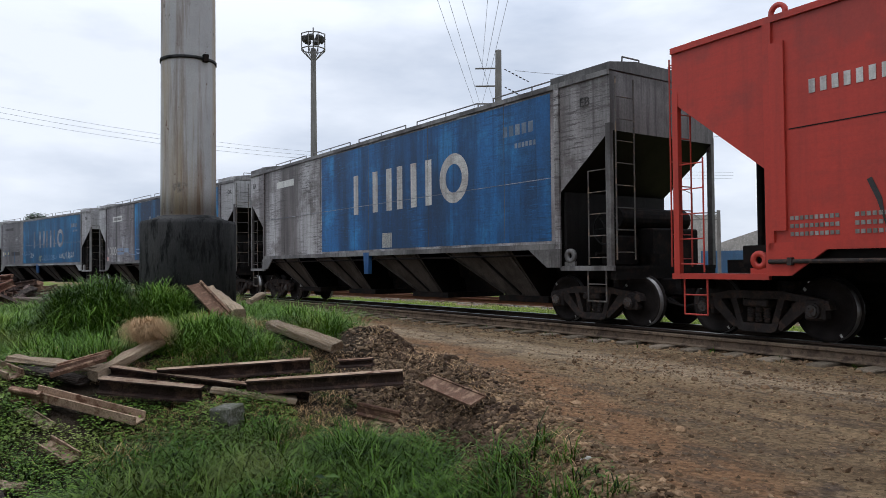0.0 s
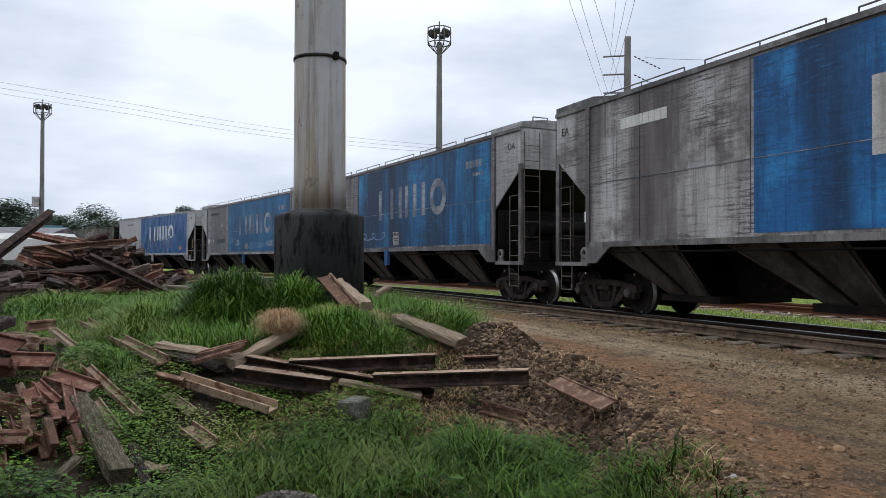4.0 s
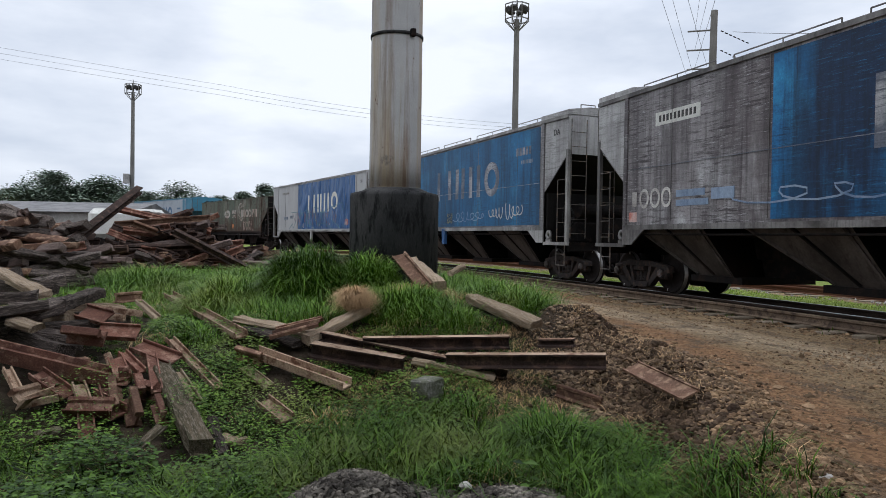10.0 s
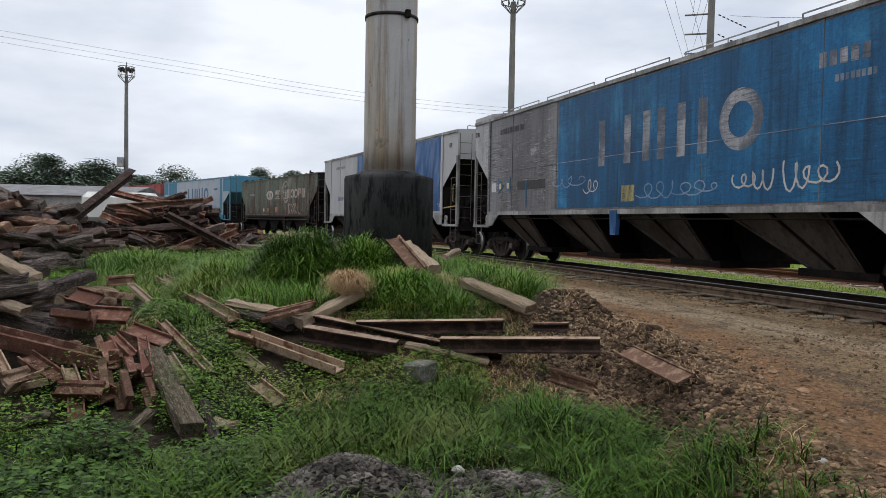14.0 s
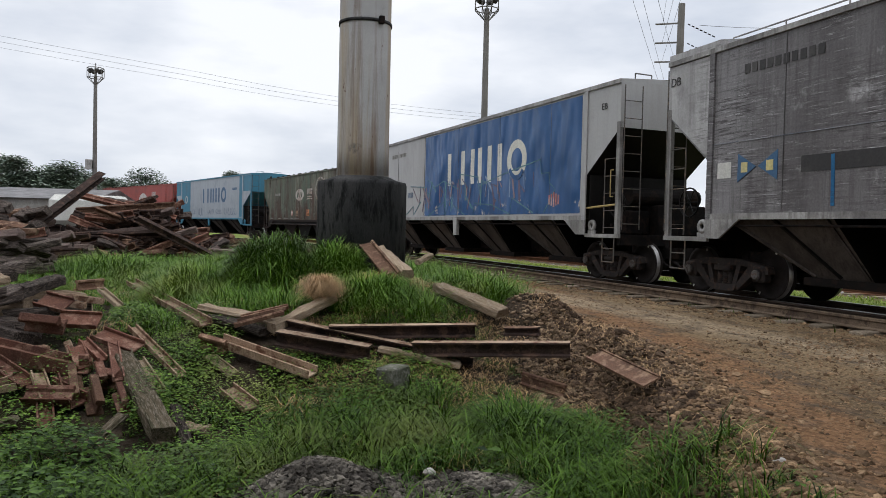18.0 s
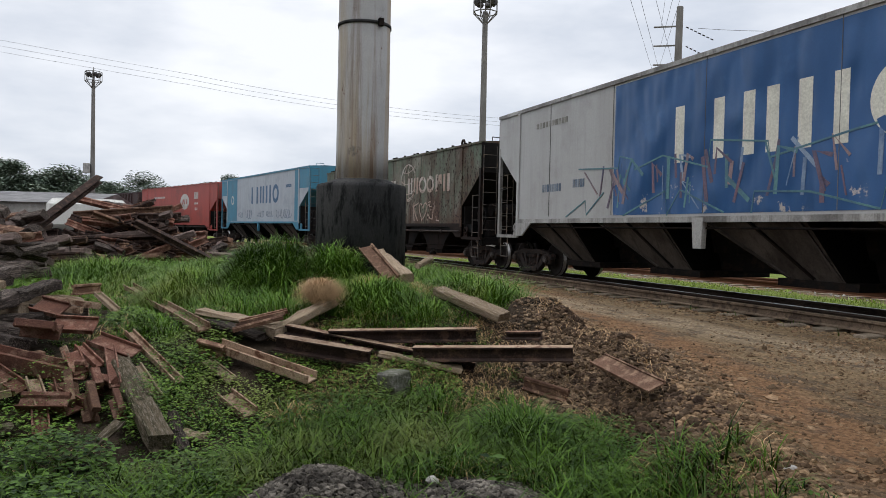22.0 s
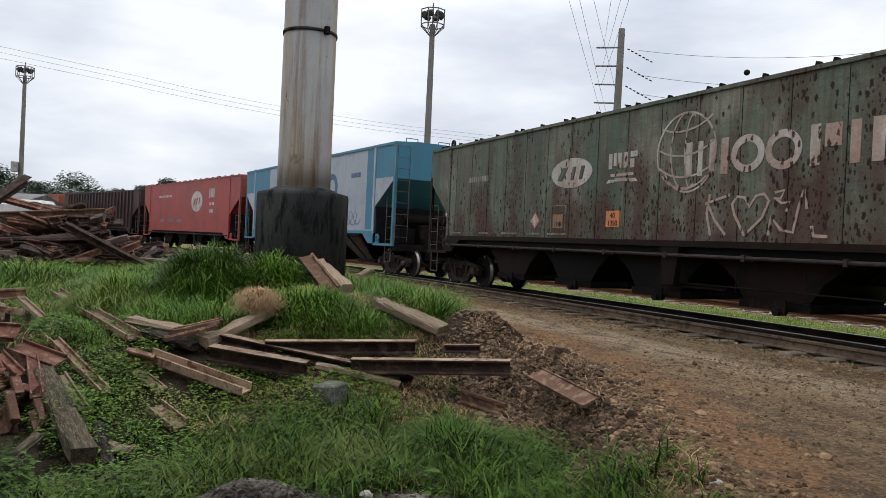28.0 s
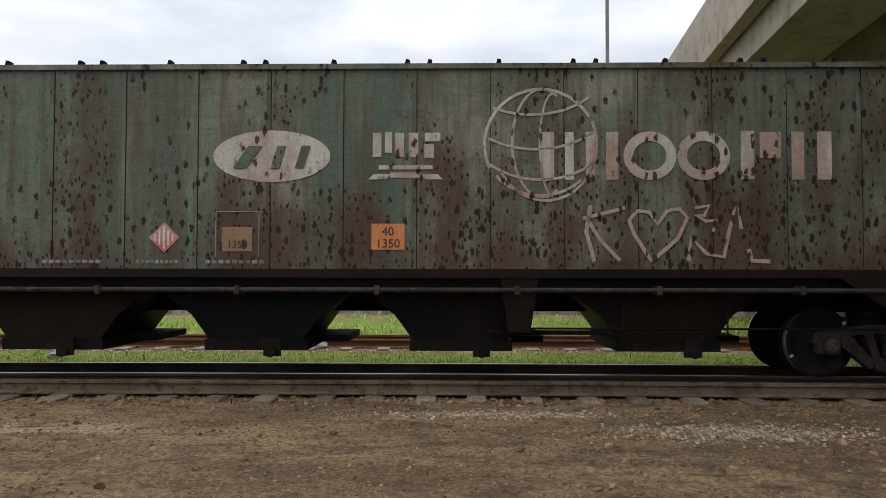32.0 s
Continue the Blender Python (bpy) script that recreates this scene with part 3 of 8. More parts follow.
# ---- the ground: road beside the track, bank, lower lot, mound ----
EDGE = [(-60, 2.2), (-40, 5.0), (-25, 6.6), (-17, 7.2), (-12, 6.1), (-8.1, 5.0), (-5.7, 4.25), (-4.1, 3.5), (-3.2, 3.1), (-2.0, 2.6), (0.0, 1.9), (4.0, 1.2), (12.0, 0.2), (40, -4.0)]


def road_edge(x):
    return np.interp(x, [e[0] for e in EDGE], [e[1] for e in EDGE])


def smooth01(a, b, v):
    t = np.clip((np.asarray(v, float) - a) / (b - a), 0, 1)
    return t * t * (3 - 2 * t)


def ground_z(x, y):
    x, y = np.asarray(x, float), np.asarray(y, float)
    lot = -0.47 + 0.62 * smooth01(-5.6, -9.0, x) + 0.10 * smooth01(-10, -16, x)
    lot = lot + 0.30 * np.exp(-(((x + 9.4) / 1.6) ** 2 + ((y - 3.0) / 1.5) ** 2))
    lot = lot - 0.2 * smooth01(-22, -40, x)
    d = y - road_edge(x)
    k = smooth01(-0.72, 0.10, d)
    heap = 0.36 * np.exp(-(((x + 6.5) / 0.75) ** 2 + ((y - 4.1) / 0.45) ** 2)) + 0.40 * np.exp(-(((x + 7.75) / 0.7) ** 2 + ((y - 4.15) / 0.45) ** 2)) + 0.10 * np.exp(-(((x + 5.3) / 0.7) ** 2 + ((y - 3.75) / 0.45) ** 2))
    heap = heap * (1 + 0.22 * np.sin(9.1 * x + 3 * y) * np.sin(8.3 * y - 4 * x))
    wave = 0.02 * np.sin(1.7 * x + 0.6 * y) * np.sin(1.3 * y - 0.4 * x)
    return lot * (1 - k) + 0.0 * k + heap + wave * (1 - 0.6 * k)


def gz(x, y):
    return float(ground_z(x, y))


# ---- ground sheet ----
def build_ground():
    xs = np.unique(np.concatenate([np.linspace(-600, -60, 24), np.linspace(-60, -18, 60), np.linspace(-18, 8, 300), np.linspace(8, 40, 40), np.linspace(40, 600, 24)]))
    ys = np.unique(np.concatenate([np.linspace(-600, -20, 20), np.linspace(-20, -3, 40), np.linspace(-3, 9, 170), np.linspace(9, 40, 60), np.linspace(40, 900, 30)]))
    gx, gy = np.meshgrid(xs, ys, indexing="ij")
    gzv = ground_z(gx, gy)
    ny = len(ys)
    verts = np.stack([gx.ravel(), gy.ravel(), gzv.ravel()], 1)
    i, j = np.meshgrid(np.arange(len(xs) - 1), np.arange(ny - 1), indexing="ij")
    a = (i * ny + j).ravel()
    faces = np.stack([a, a + ny, a + ny + 1, a + 1], 1)
    me = bpy.data.meshes.new("ground")
    me.from_pydata(verts.tolist(), [], faces.tolist())
    side = gy - track_y(gx)
    d = gy - road_edge(gx)
    cover = np.where(side > 1.15, 0.95, 0.0)
    cover = np.where((side > 3.6) & (side < 6.4), 0.25, cover)
    cover = np.where(side > 14, 0.35, cover)
    soil = np.where(side > 1.15, 0.0, np.where(d < -0.15, 1.0, 0.0))
    soil = np.maximum(soil, np.exp(-(((gx + 6.6) / 1.3) ** 2 + ((gy - 4.0) / 0.55) ** 2)))
    soil = np.maximum(soil, np.where(np.abs(side) < 1.2, 0.62, 0.0))
    band = np.clip(1.0 - np.abs(d - 0.75) / 0.9, 0, 1)
    lane = np.clip(1.0 - np.abs(side + 3.0) / 1.3, 0, 1) * smooth01(0.5, -4.0, gx)
    soil = np.maximum(soil, 0.40 * smooth01(-2.5, 0.5, gx) * (side < -1.2) * (d > 0))
    for key, val in (("cover", cover), ("soil", soil), ("band", band), ("lane", lane)):
        at = me.attributes.new(key, "FLOAT", "POINT")
        at.data.foreach_set("value", val.ravel().astype(np.float32))
    me.materials.append(M["earth"])
    me.shade_smooth()
    return tagged(new("ground", me), "earth yard ground, trodden gravel road and weedy lower lot", "ground", kind="structure")


build_ground()


RAIL_PROFILE = [(-0.065, 0.0), (0.065, 0.0), (0.065, 0.012), (0.012, 0.03), (0.010, 0.105), (0.034, 0.12), (0.034, 0.15), (0.028, 0.158), (-0.028, 0.158), (-0.034, 0.15), (-0.034, 0.12), (-0.010, 0.105), (-0.012, 0.03), (-0.065, 0.012)]


def rail_line(name, off, s0, s1, base, mats, parent):
    bm = bmesh.new()
    rings = []
    for s in np.arange(s0, s1 + 0.01, 1.5):
        x, y, h = track(s, off)
        rings.append([bm.verts.new((x - p * math.sin(h), y + p * math.cos(h), base + q)) for p, q in RAIL_PROFILE])
    n = len(RAIL_PROFILE)
    for a, b in zip(rings, rings[1:]):
        for k in range(n):
            f = bm.faces.new((a[k], b[k], b[(k + 1) % n], a[(k + 1) % n]))
            f.material_index = 1 if k in (6, 7, 8) else 0
    bmesh.ops.recalc_face_normals(bm, faces=bm.faces[:])
    return part(name, bm, mats, parent)


def build_track():
    tr = thing("track", "metre-gauge railway track with worn steel rails on old sleepers", "railway track", kind="structure")
    for off in (-0.535, 0.535):
        rail_line("rail", off, -165, 140, RAIL_Z - 0.158, [M["rail_side"], M["rail_top"]], tr)
    # third rail of the mixed gauge
    rail_line("outer_rail", -1.135, -165, 140, RAIL_Z - 0.158, [M["rail_web"], M["rail_web"]], tr)
    bm = bmesh.new()
    box(bm, -0.115, 0.115, -1.52, 1.08, -0.10, RAIL_Z - 0.158, bev=0.015)
    first = part("sleeper", bm, M["tie"], tr)
    rng = random.Random(4)
    s = -45.0
    k = 0
    while s < 60:
        x, y, h = track(s)
        m = pose(x, y, rng.uniform(-0.012, 0.0), 0, 0, math.degrees(h) + rng.uniform(-2, 2)) @ pose(0, rng.uniform(-0.07, 0.07), 0)
        if k == 0:
            first.matrix_basis = m
        else:
            share("sleeper", first, tr, m)
        k += 1
        s += 0.62
    # second, rusty siding beyond the grass
    sd = thing("siding_track", "disused siding with red-brown rusty rails in gravel", "railway track", kind="structure")
    for off in (4.55, 5.6):
        rail_line("rail", off, -60, 60, 0.02, [M["rail_old"], M["rail_old"]], sd)
    bm = bmesh.new()
    for s in np.arange(-40, 45, 0.7):
        x, y, h = track(s, 5.07)
        box(bm, -0.11, 0.11, -1.0, 1.0, -0.12, 0.03, pose(x, y, 0, 0, 0, math.degrees(h)))
    ob = part("sleepers", bm, M["tie"], sd)
    ob["kind"] = "stuff"


build_track()


def stones(name, label, n, mat, where, smin, smax, seed, kind="stuff", round_=False):
    """Loose stones, each a small uneven block, joined as one scatter."""
    rng = np.random.RandomState(seed)
    base = np.array([(1, 0, 0), (-1, 0, 0), (0, 1, 0), (0, -1, 0), (0, 0, 1), (0, 0, -1)], float)
    tri = np.array([(0, 2, 4), (2, 1, 4), (1, 3, 4), (3, 0, 4), (2, 0, 5), (1, 2, 5), (3, 1, 5), (0, 3, 5)])
    nv = 6
    if round_:
        # twelve-cornered lumps for the larger stones
        g = 1.618
        base = np.array([(s * a, t * b, 0) for s, t, a, b in ((1, 1, 1, g), (-1, 1, 1, g), (1, -1, 1, g), (-1, -1, 1, g))] + [(0, s, t * g) for s in (1, -1) for t in (1, -1)] + [(s * g, 0, t) for s in (1, -1) for t in (1, -1)], float) / 1.9
        d2 = np.linalg.norm(base[:, None] - base[None], axis=2)
        tri = []
        for a, b, c in itertools.combinations(range(12), 3):
            if max(d2[a, b], d2[b, c], d2[a, c]) < 2.1 / 1.9:
                if np.dot(np.cross(base[b] - base[a], base[c] - base[a]), base[a]) < 0:
                    b, c = c, b
                tri.append((a, b, c))
        tri = np.array(tri)
        nv = 12
    V, F = [], []
    for k in range(n):
        x, y, z = where(rng)
        r = rng.uniform(0, 1) ** 2.2 * (smax - smin) + smin
        v = base * (r * rng.uniform(0.55 + 0.15 * round_, 1.25, (nv, 1)) * rng.uniform(0.7, 1.2, (1, 3))) + rng.uniform(-0.25, 0.25, (nv, 3)) * r * (1 - 0.5 * round_)
        v[:, 2] *= 0.7
        a = rng.uniform(0, 6.28)
        c, s = math.cos(a), math.sin(a)
        v = v @ np.array([[c, s, 0], [-s, c, 0], [0, 0, 1]])
        V.append(v + (x, y, z + r * 0.15))
        F.append(tri + nv * k)
    me = bpy.data.meshes.new(name)
    me.from_pydata(np.concatenate(V).tolist(), [], np.concatenate(F).tolist())
    me.materials.append(mat)
    return tagged(new(name, me), label, "stones", kind=kind)


def at_ballast(rng):
    s = rng.uniform(-30, 25)
    off = -1.05 - rng.gamma(2.0, 0.22) if rng.rand() < 0.8 else rng.uniform(-0.9, 1.5)
    x, y, h = track(s, off)
    return x, y, gz(x, y) + 0.0


def at_road(rng):
    x = rng.uniform(-16, 6)
    e = float(road_edge(x))
    y = e + (float(track_y(x)) - 1.2 - e) * rng.uniform(0, 1) ** 1.1
    return x, y, gz(x, y)


def at_bank(rng):
    x = -rng.uniform(2.2, 9.5)
    y = float(road_edge(x)) + rng.normal(-0.08, 0.26)
    return x, y, gz(x, y)


def at_heap(rng):
    x = rng.normal(-6.6, 0.75)
    y = float(road_edge(x)) - 0.55 + rng.normal(0, 0.35)
    return x, y, gz(x, y)


def heap_z(x, y):
    """The grey gravel heaps at the near end of the lot."""
    return max(0.27 * math.exp(-(((x + 4.50) / 0.34) ** 2 + ((y - 0.86) / 0.42) ** 2)), 0.15 * math.exp(-(((x + 4.25) / 0.3) ** 2 + ((y - 1.85) / 0.36) ** 2)))


def at_gravel(rng):
    if rng.rand() < 0.65:
        x, y = rng.normal(-4.48, 0.26), rng.normal(0.86, 0.34)
    else:
        x, y = rng.normal(-4.22, 0.24), rng.normal(1.85, 0.30)
    return x, y, gz(x, y) + heap_z(x, y)


def at_far_strip(rng):
    s = rng.uniform(-25, 25)
    x, y, h = track(s, rng.uniform(3.7, 6.4))
    return x, y, gz(x, y)


def at_bank_foot(rng):
    x = -rng.uniform(3.4, 7.6)
    y = float(road_edge(x)) - 0.45 + rng.normal(0, 0.22)
    return x, y, gz(x, y)


def at_patch(rng):
    if rng.rand() < 0.5:
        x, y = rng.normal(1.0, 0.6), rng.normal(7.65, 0.10)
    else:
        x, y = rng.normal(3.2, 0.7), rng.normal(6.8, 0.20)
    return x, y, gz(x, y)


def at_near(rng):
    x = rng.uniform(-7, 5)
    e = float(road_edge(x)) + 0.3
    y = e + (8.0 - e) * rng.uniform(0, 1)
    return x, y, gz(x, y)


stones("ballast_stones", "loose grey-brown ballast stones along the rails", 8000, M["stone"], at_ballast, 0.010, 0.04, 1, round_=True)
stones("road_gravel", "scattered gravel and small stones on the earth road", 9000, M["stone"], at_road, 0.004, 0.024, 2)
stones("pale_gravel", "strip of pale gravel on the road beside the track", 3600, M["stone_road"], at_patch, 0.006, 0.026, 8, round_=True)
stones("near_gravel", "fine brown gravel on the near side of the road", 15000, M["stone"], at_near, 0.003, 0.022, 9)
stones("road_stones", "scattered larger brown stones on the road", 420, M["stone"], at_near, 0.018, 0.05, 10, round_=True)
stones("bank_rubble", "broken stone on the road bank", 9500, M["stone"], at_bank, 0.006, 0.034, 3, round_=True)
stones("earth_clods", "crumbly brown earth clods on the dumped heap", 11000, M["clod"], at_heap, 0.006, 0.040, 4, round_=True)
stones("bank_clods", "dark earth clods at the foot of the bank", 6000, M["clod_dark"], at_bank_foot, 0.010, 0.06, 7, round_=True)
stones("gravel_heap", "small heaps of grey gravel in the grass", 7500, M["stone_grey"], at_gravel, 0.008, 0.034, 5, round_=True)
stones("siding_gravel", "grey gravel along the disused siding", 2500, M["stone_pale"], at_far_strip, 0.02, 0.06, 6)


def build_gravel_base():
    bm = bmesh.new()
    n = 26
    rows = []
    for i in range(n + 1):
        row = []
        for j in range(n + 1):
            x, y = -5.4 + 2.2 * i / n, -0.2 + 3.0 * j / n
            row.append(bm.verts.new((x, y, gz(x, y) + heap_z(x, y) - 0.015)))
        rows.append(row)
    for i in range(n):
        for j in range(n):
            bm.faces.new((rows[i][j], rows[i + 1][j], rows[i + 1][j + 1], rows[i][j + 1]))
    return tagged(link_mesh("gravel_heap_core", bm, M["stone_grey"], smooth=True), "packed core of the dark grey gravel heap", "gravel heap", kind="stuff")


build_gravel_base()


# ---- the train ----
WHEEL_R = 0.42
AXLE_Z = RAIL_Z + WHEEL_R
HALF_W = 1.38
SHARED = {}


def wheelset_mesh():
    bm = bmesh.new()
    rod(bm, (0, -0.84, 0), (0, 0.84, 0), 0.075, 12)
    for sgn in (-1, 1):
        y = 0.535 * sgn
        # hub, dished disc, rim, tread and flange
        prof = [(0.13, 0.10), (0.13, 0.07), (0.17, 0.045), (0.33, 0.03), (0.355, 0.065), (0.42, 0.065), (0.425, -0.02), (0.452, -0.035), (0.452, -0.06), (0.36, -0.065), (0.33, -0.02), (0.16, -0.05), (0.13, -0.09)]
        prof = [(r, y + sgn * h) for r, h in prof]
        turned(bm, prof, 36, "y", [0, 0, 0, 0, 0, 1, 0, 0, 0, 0, 0, 0])
    for a, w in ((0.4, 0.03), (3.3, 0.04)):
        # chalk dabs on the rim
        m = Matrix.Rotation(a, 4, "Y")
        box(bm, -w / 2, w / 2, -0.603, -0.601, 0.362, 0.41, m, 2)
    return bm


def side_frame_mesh(y):
    """Cast truck side: arched top member, window each side of the spring nest, journal boxes."""
    bm = bmesh.new()
    y0, y1 = y - 0.07, y + 0.07
    for sg in (-1, 1):
        prism(bm, [(sg * a, b) for a, b in ((0.0, 0.24), (0.42, 0.24), (0.62, 0.20), (0.86, 0.17), (1.03, 0.13), (1.06, 0.02), (0.98, 0.0), (0.98, 0.06), (0.72, 0.08), (0.58, 0.11), (0.40, 0.13), (0.0, 0.13))], y0, y1)
        prism(bm, [(sg * a, b) for a, b in ((0.33, 0.14), (0.43, 0.14), (0.30, -0.27), (0.22, -0.22))], y0, y1)
        prism(bm, [(sg * a, b) for a, b in ((0.60, 0.12), (0.72, 0.09), (0.70, -0.02), (0.36, -0.30), (0.28, -0.24))], y0, y1)
        box(bm, sg * 0.85 - 0.14, sg * 0.85 + 0.14, y0 - 0.03, y1 + 0.02, -0.13, 0.15, bev=0.03)
        rod(bm, (sg * 0.85, y0 - 0.07, 0), (sg * 0.85, y0, 0), 0.105, 14)
    prism(bm, [(-0.34, -0.21), (0.34, -0.21), (0.30, -0.30), (0.22, -0.33), (-0.22, -0.33), (-0.30, -0.30)], y0 - 0.02, y1 + 0.02)
    box(bm, -0.20, 0.20, y0 - 0.05, y1, 0.02, 0.12, bev=0.02)
    return bm


def spring_mesh():
    bm = bmesh.new()
    prof = []
    for k in range(6):
        h = -0.20 + 0.036 * k
        prof += [(0.042, h), (0.058, h + 0.010), (0.058, h + 0.022), (0.042, h + 0.032)]
    turned(bm, prof, 10)
    return bm


def bolster_mesh():
    bm = bmesh.new()
    box(bm, -0.17, 0.17, -0.80, 0.80, 0.0, 0.20, bev=0.03)
    rod(bm, (0, 0, 0.2), (0, 0, 0.36), 0.2, 14)
    for sg in (-1, 1):
        box(bm, sg * 0.46 - 0.05, sg * 0.46 + 0.05, -0.62, 0.62, -0.12, -0.02)
        for s2 in (-1, 1):
            box(bm, sg * 0.40 - 0.04, sg * 0.40 + 0.03, s2 * 0.535 - 0.05, s2 * 0.535 + 0.05, -0.18, 0.08)
    return bm


def bearing_cap_mesh(sg):
    bm = bmesh.new()
    rod(bm, (0, sg * 0.13, 0), (0, sg * 0.165, 0), 0.085, 16, 0.075)
    for a in range(3):
        c, d = 0.042 * math.cos(2.094 * a + 0.5), 0.042 * math.sin(2.094 * a + 0.5)
        rod(bm, (c, sg * 0.165, d), (c, sg * 0.180, d), 0.014, 6)
    return bm


WHEELS = []


def shared_part(key, name, make, mats, parent, m=None, label="", smooth=False):
    if key in SHARED:
        return share(name, SHARED[key], parent, m, label)
    ob = part(name, make(), mats, parent, label, smooth)
    if m is not None:
        ob.matrix_basis = m
    SHARED[key] = ob
    return ob


def bogie(wagon, u, turning=True):
    b = shared_part("bolster", "bogie", bolster_mesh, M["bogie"], wagon, pose(u, 0, AXLE_Z))
    for sg in (-1, 1):
        shared_part(("frame", sg), "side_frame", lambda: side_frame_mesh(0.76 * sg), M["bogie"], b)
        for k in (-0.85, 0.85):
            shared_part(("cap", sg), "bearing_cap", lambda: bearing_cap_mesh(sg), M["cap_grey"], b, pose(k, sg * 0.76, 0), "grey bolted bearing cap")
        for k in (-0.13, 0.0, 0.13):
            shared_part("spring", "spring", spring_mesh, M["bogie"], b, pose(k, sg * 0.77, 0))
    for k in (-0.85, 0.85):
        w = shared_part("wheelset", "wheelset", wheelset_mesh, [M["wheel"], M["tread"], M["mark_white"]], b, pose(k, 0, 0), "dark steel wheelset with polished treads")
        if turning:
            WHEELS.append((w, k, wagon))
    return b


# marks on the side that faces the road
def mark(wagon, name, mat, boxes=(), rings=(), strokes=(), proud=0.007, label=""):
    """Flat painted shapes: boxes (u, z, width, height, lean), rings (u, z, rx, rz, breadth, from, to), strokes (points, breadth)."""
    bm = bmesh.new()
    y1 = -HALF_W - 0.002
    y0 = y1 - proud

    def quad(p):
        prism(bm, p, y0, y1)

    for u, z, w, h, *lean in boxes:
        k = lean[0] * h / 2 if lean else 0
        quad([(u - w / 2 - k, z - h / 2), (u + w / 2 - k, z - h / 2), (u + w / 2 + k, z + h / 2), (u - w / 2 + k, z + h / 2)])
    def strip(edge, closed=False):
        """One connected band between pairs of outer and inner points."""
        rows = [[bm.verts.new((p[0], y, p[1])) for p in (o, i) for y in (y0, y1)] for o, i in edge]
        n = len(rows)
        for k in range(n if closed else n - 1):
            a, b = rows[k], rows[(k + 1) % n]
            for c, d in ((0, 1), (1, 3), (3, 2), (2, 0)):
                bm.faces.new((a[c], b[c], b[d], a[d]))
        if not closed:
            for r in (rows[0], rows[-1]):
                bm.faces.new((r[0], r[1], r[3], r[2]))

    for u, z, rx, rz, b, *arc in rings:
        a0, a1 = arc if arc else (0, 360)
        n = max(8, int(36 * (a1 - a0) / 360))
        closed = a1 - a0 >= 360
        angles = [radians(a0 + (a1 - a0) * i / n) for i in range(n if closed else n + 1)]
        ix, iz = max(rx - b, 0.002), max(rz - b, 0.002)
        strip([((u + rx * math.cos(p), z + rz * math.sin(p)), (u + ix * math.cos(p), z + iz * math.sin(p))) for p in angles], closed)
    for pts, b in strokes:
        edge = []
        for k, p in enumerate(pts):
            q, r = pts[max(k - 1, 0)], pts[min(k + 1, len(pts) - 1)]
            d = Vector((r[0] - q[0], r[1] - q[1]))
            d = d.normalized() if d.length > 1e-5 else Vector((1, 0))
            edge.append(((p[0] - d.y * b / 2, p[1] + d.x * b / 2), (p[0] + d.y * b / 2, p[1] - d.x * b / 2)))
        strip(edge)
    bmesh.ops.recalc_face_normals(bm, faces=bm.faces[:])
    return part(name, bm, mat, wagon, label)


def letters(wagon, body, u, z, size, mat, name="lettering", proud=0.006):
    """Short readable text with the built-in font, as flat mesh on the near side."""
    cu = bpy.data.curves.new(name, "FONT")
    cu.body, cu.size, cu.align_x, cu.extrude = body, size, "CENTER", 0.003
    tmp = bpy.data.objects.new("tmp_text", cu)
    me = bpy.data.meshes.new_from_object(tmp)
    bpy.data.objects.remove(tmp)
    bpy.data.curves.remove(cu)
    me.materials.append(mat)
    ob = new(name, me)
    ob.parent = wagon
    ob.matrix_basis = pose(u, -HALF_W - proud - 0.004, z, 90, 0, 0)
    return ob


def ladder_mesh(w, z0, z1, step=0.36, r=0.010):
    bm = bmesh.new()
    for x in (-w / 2, w / 2):
        rod(bm, (x, 0, z0), (x, 0, z1), r * 1.3, 6)
    z = z0 + 0.12
    while z < z1:
        rod(bm, (-w / 2, 0, z), (w / 2, 0, z), r, 6)
        z += step
    return bm


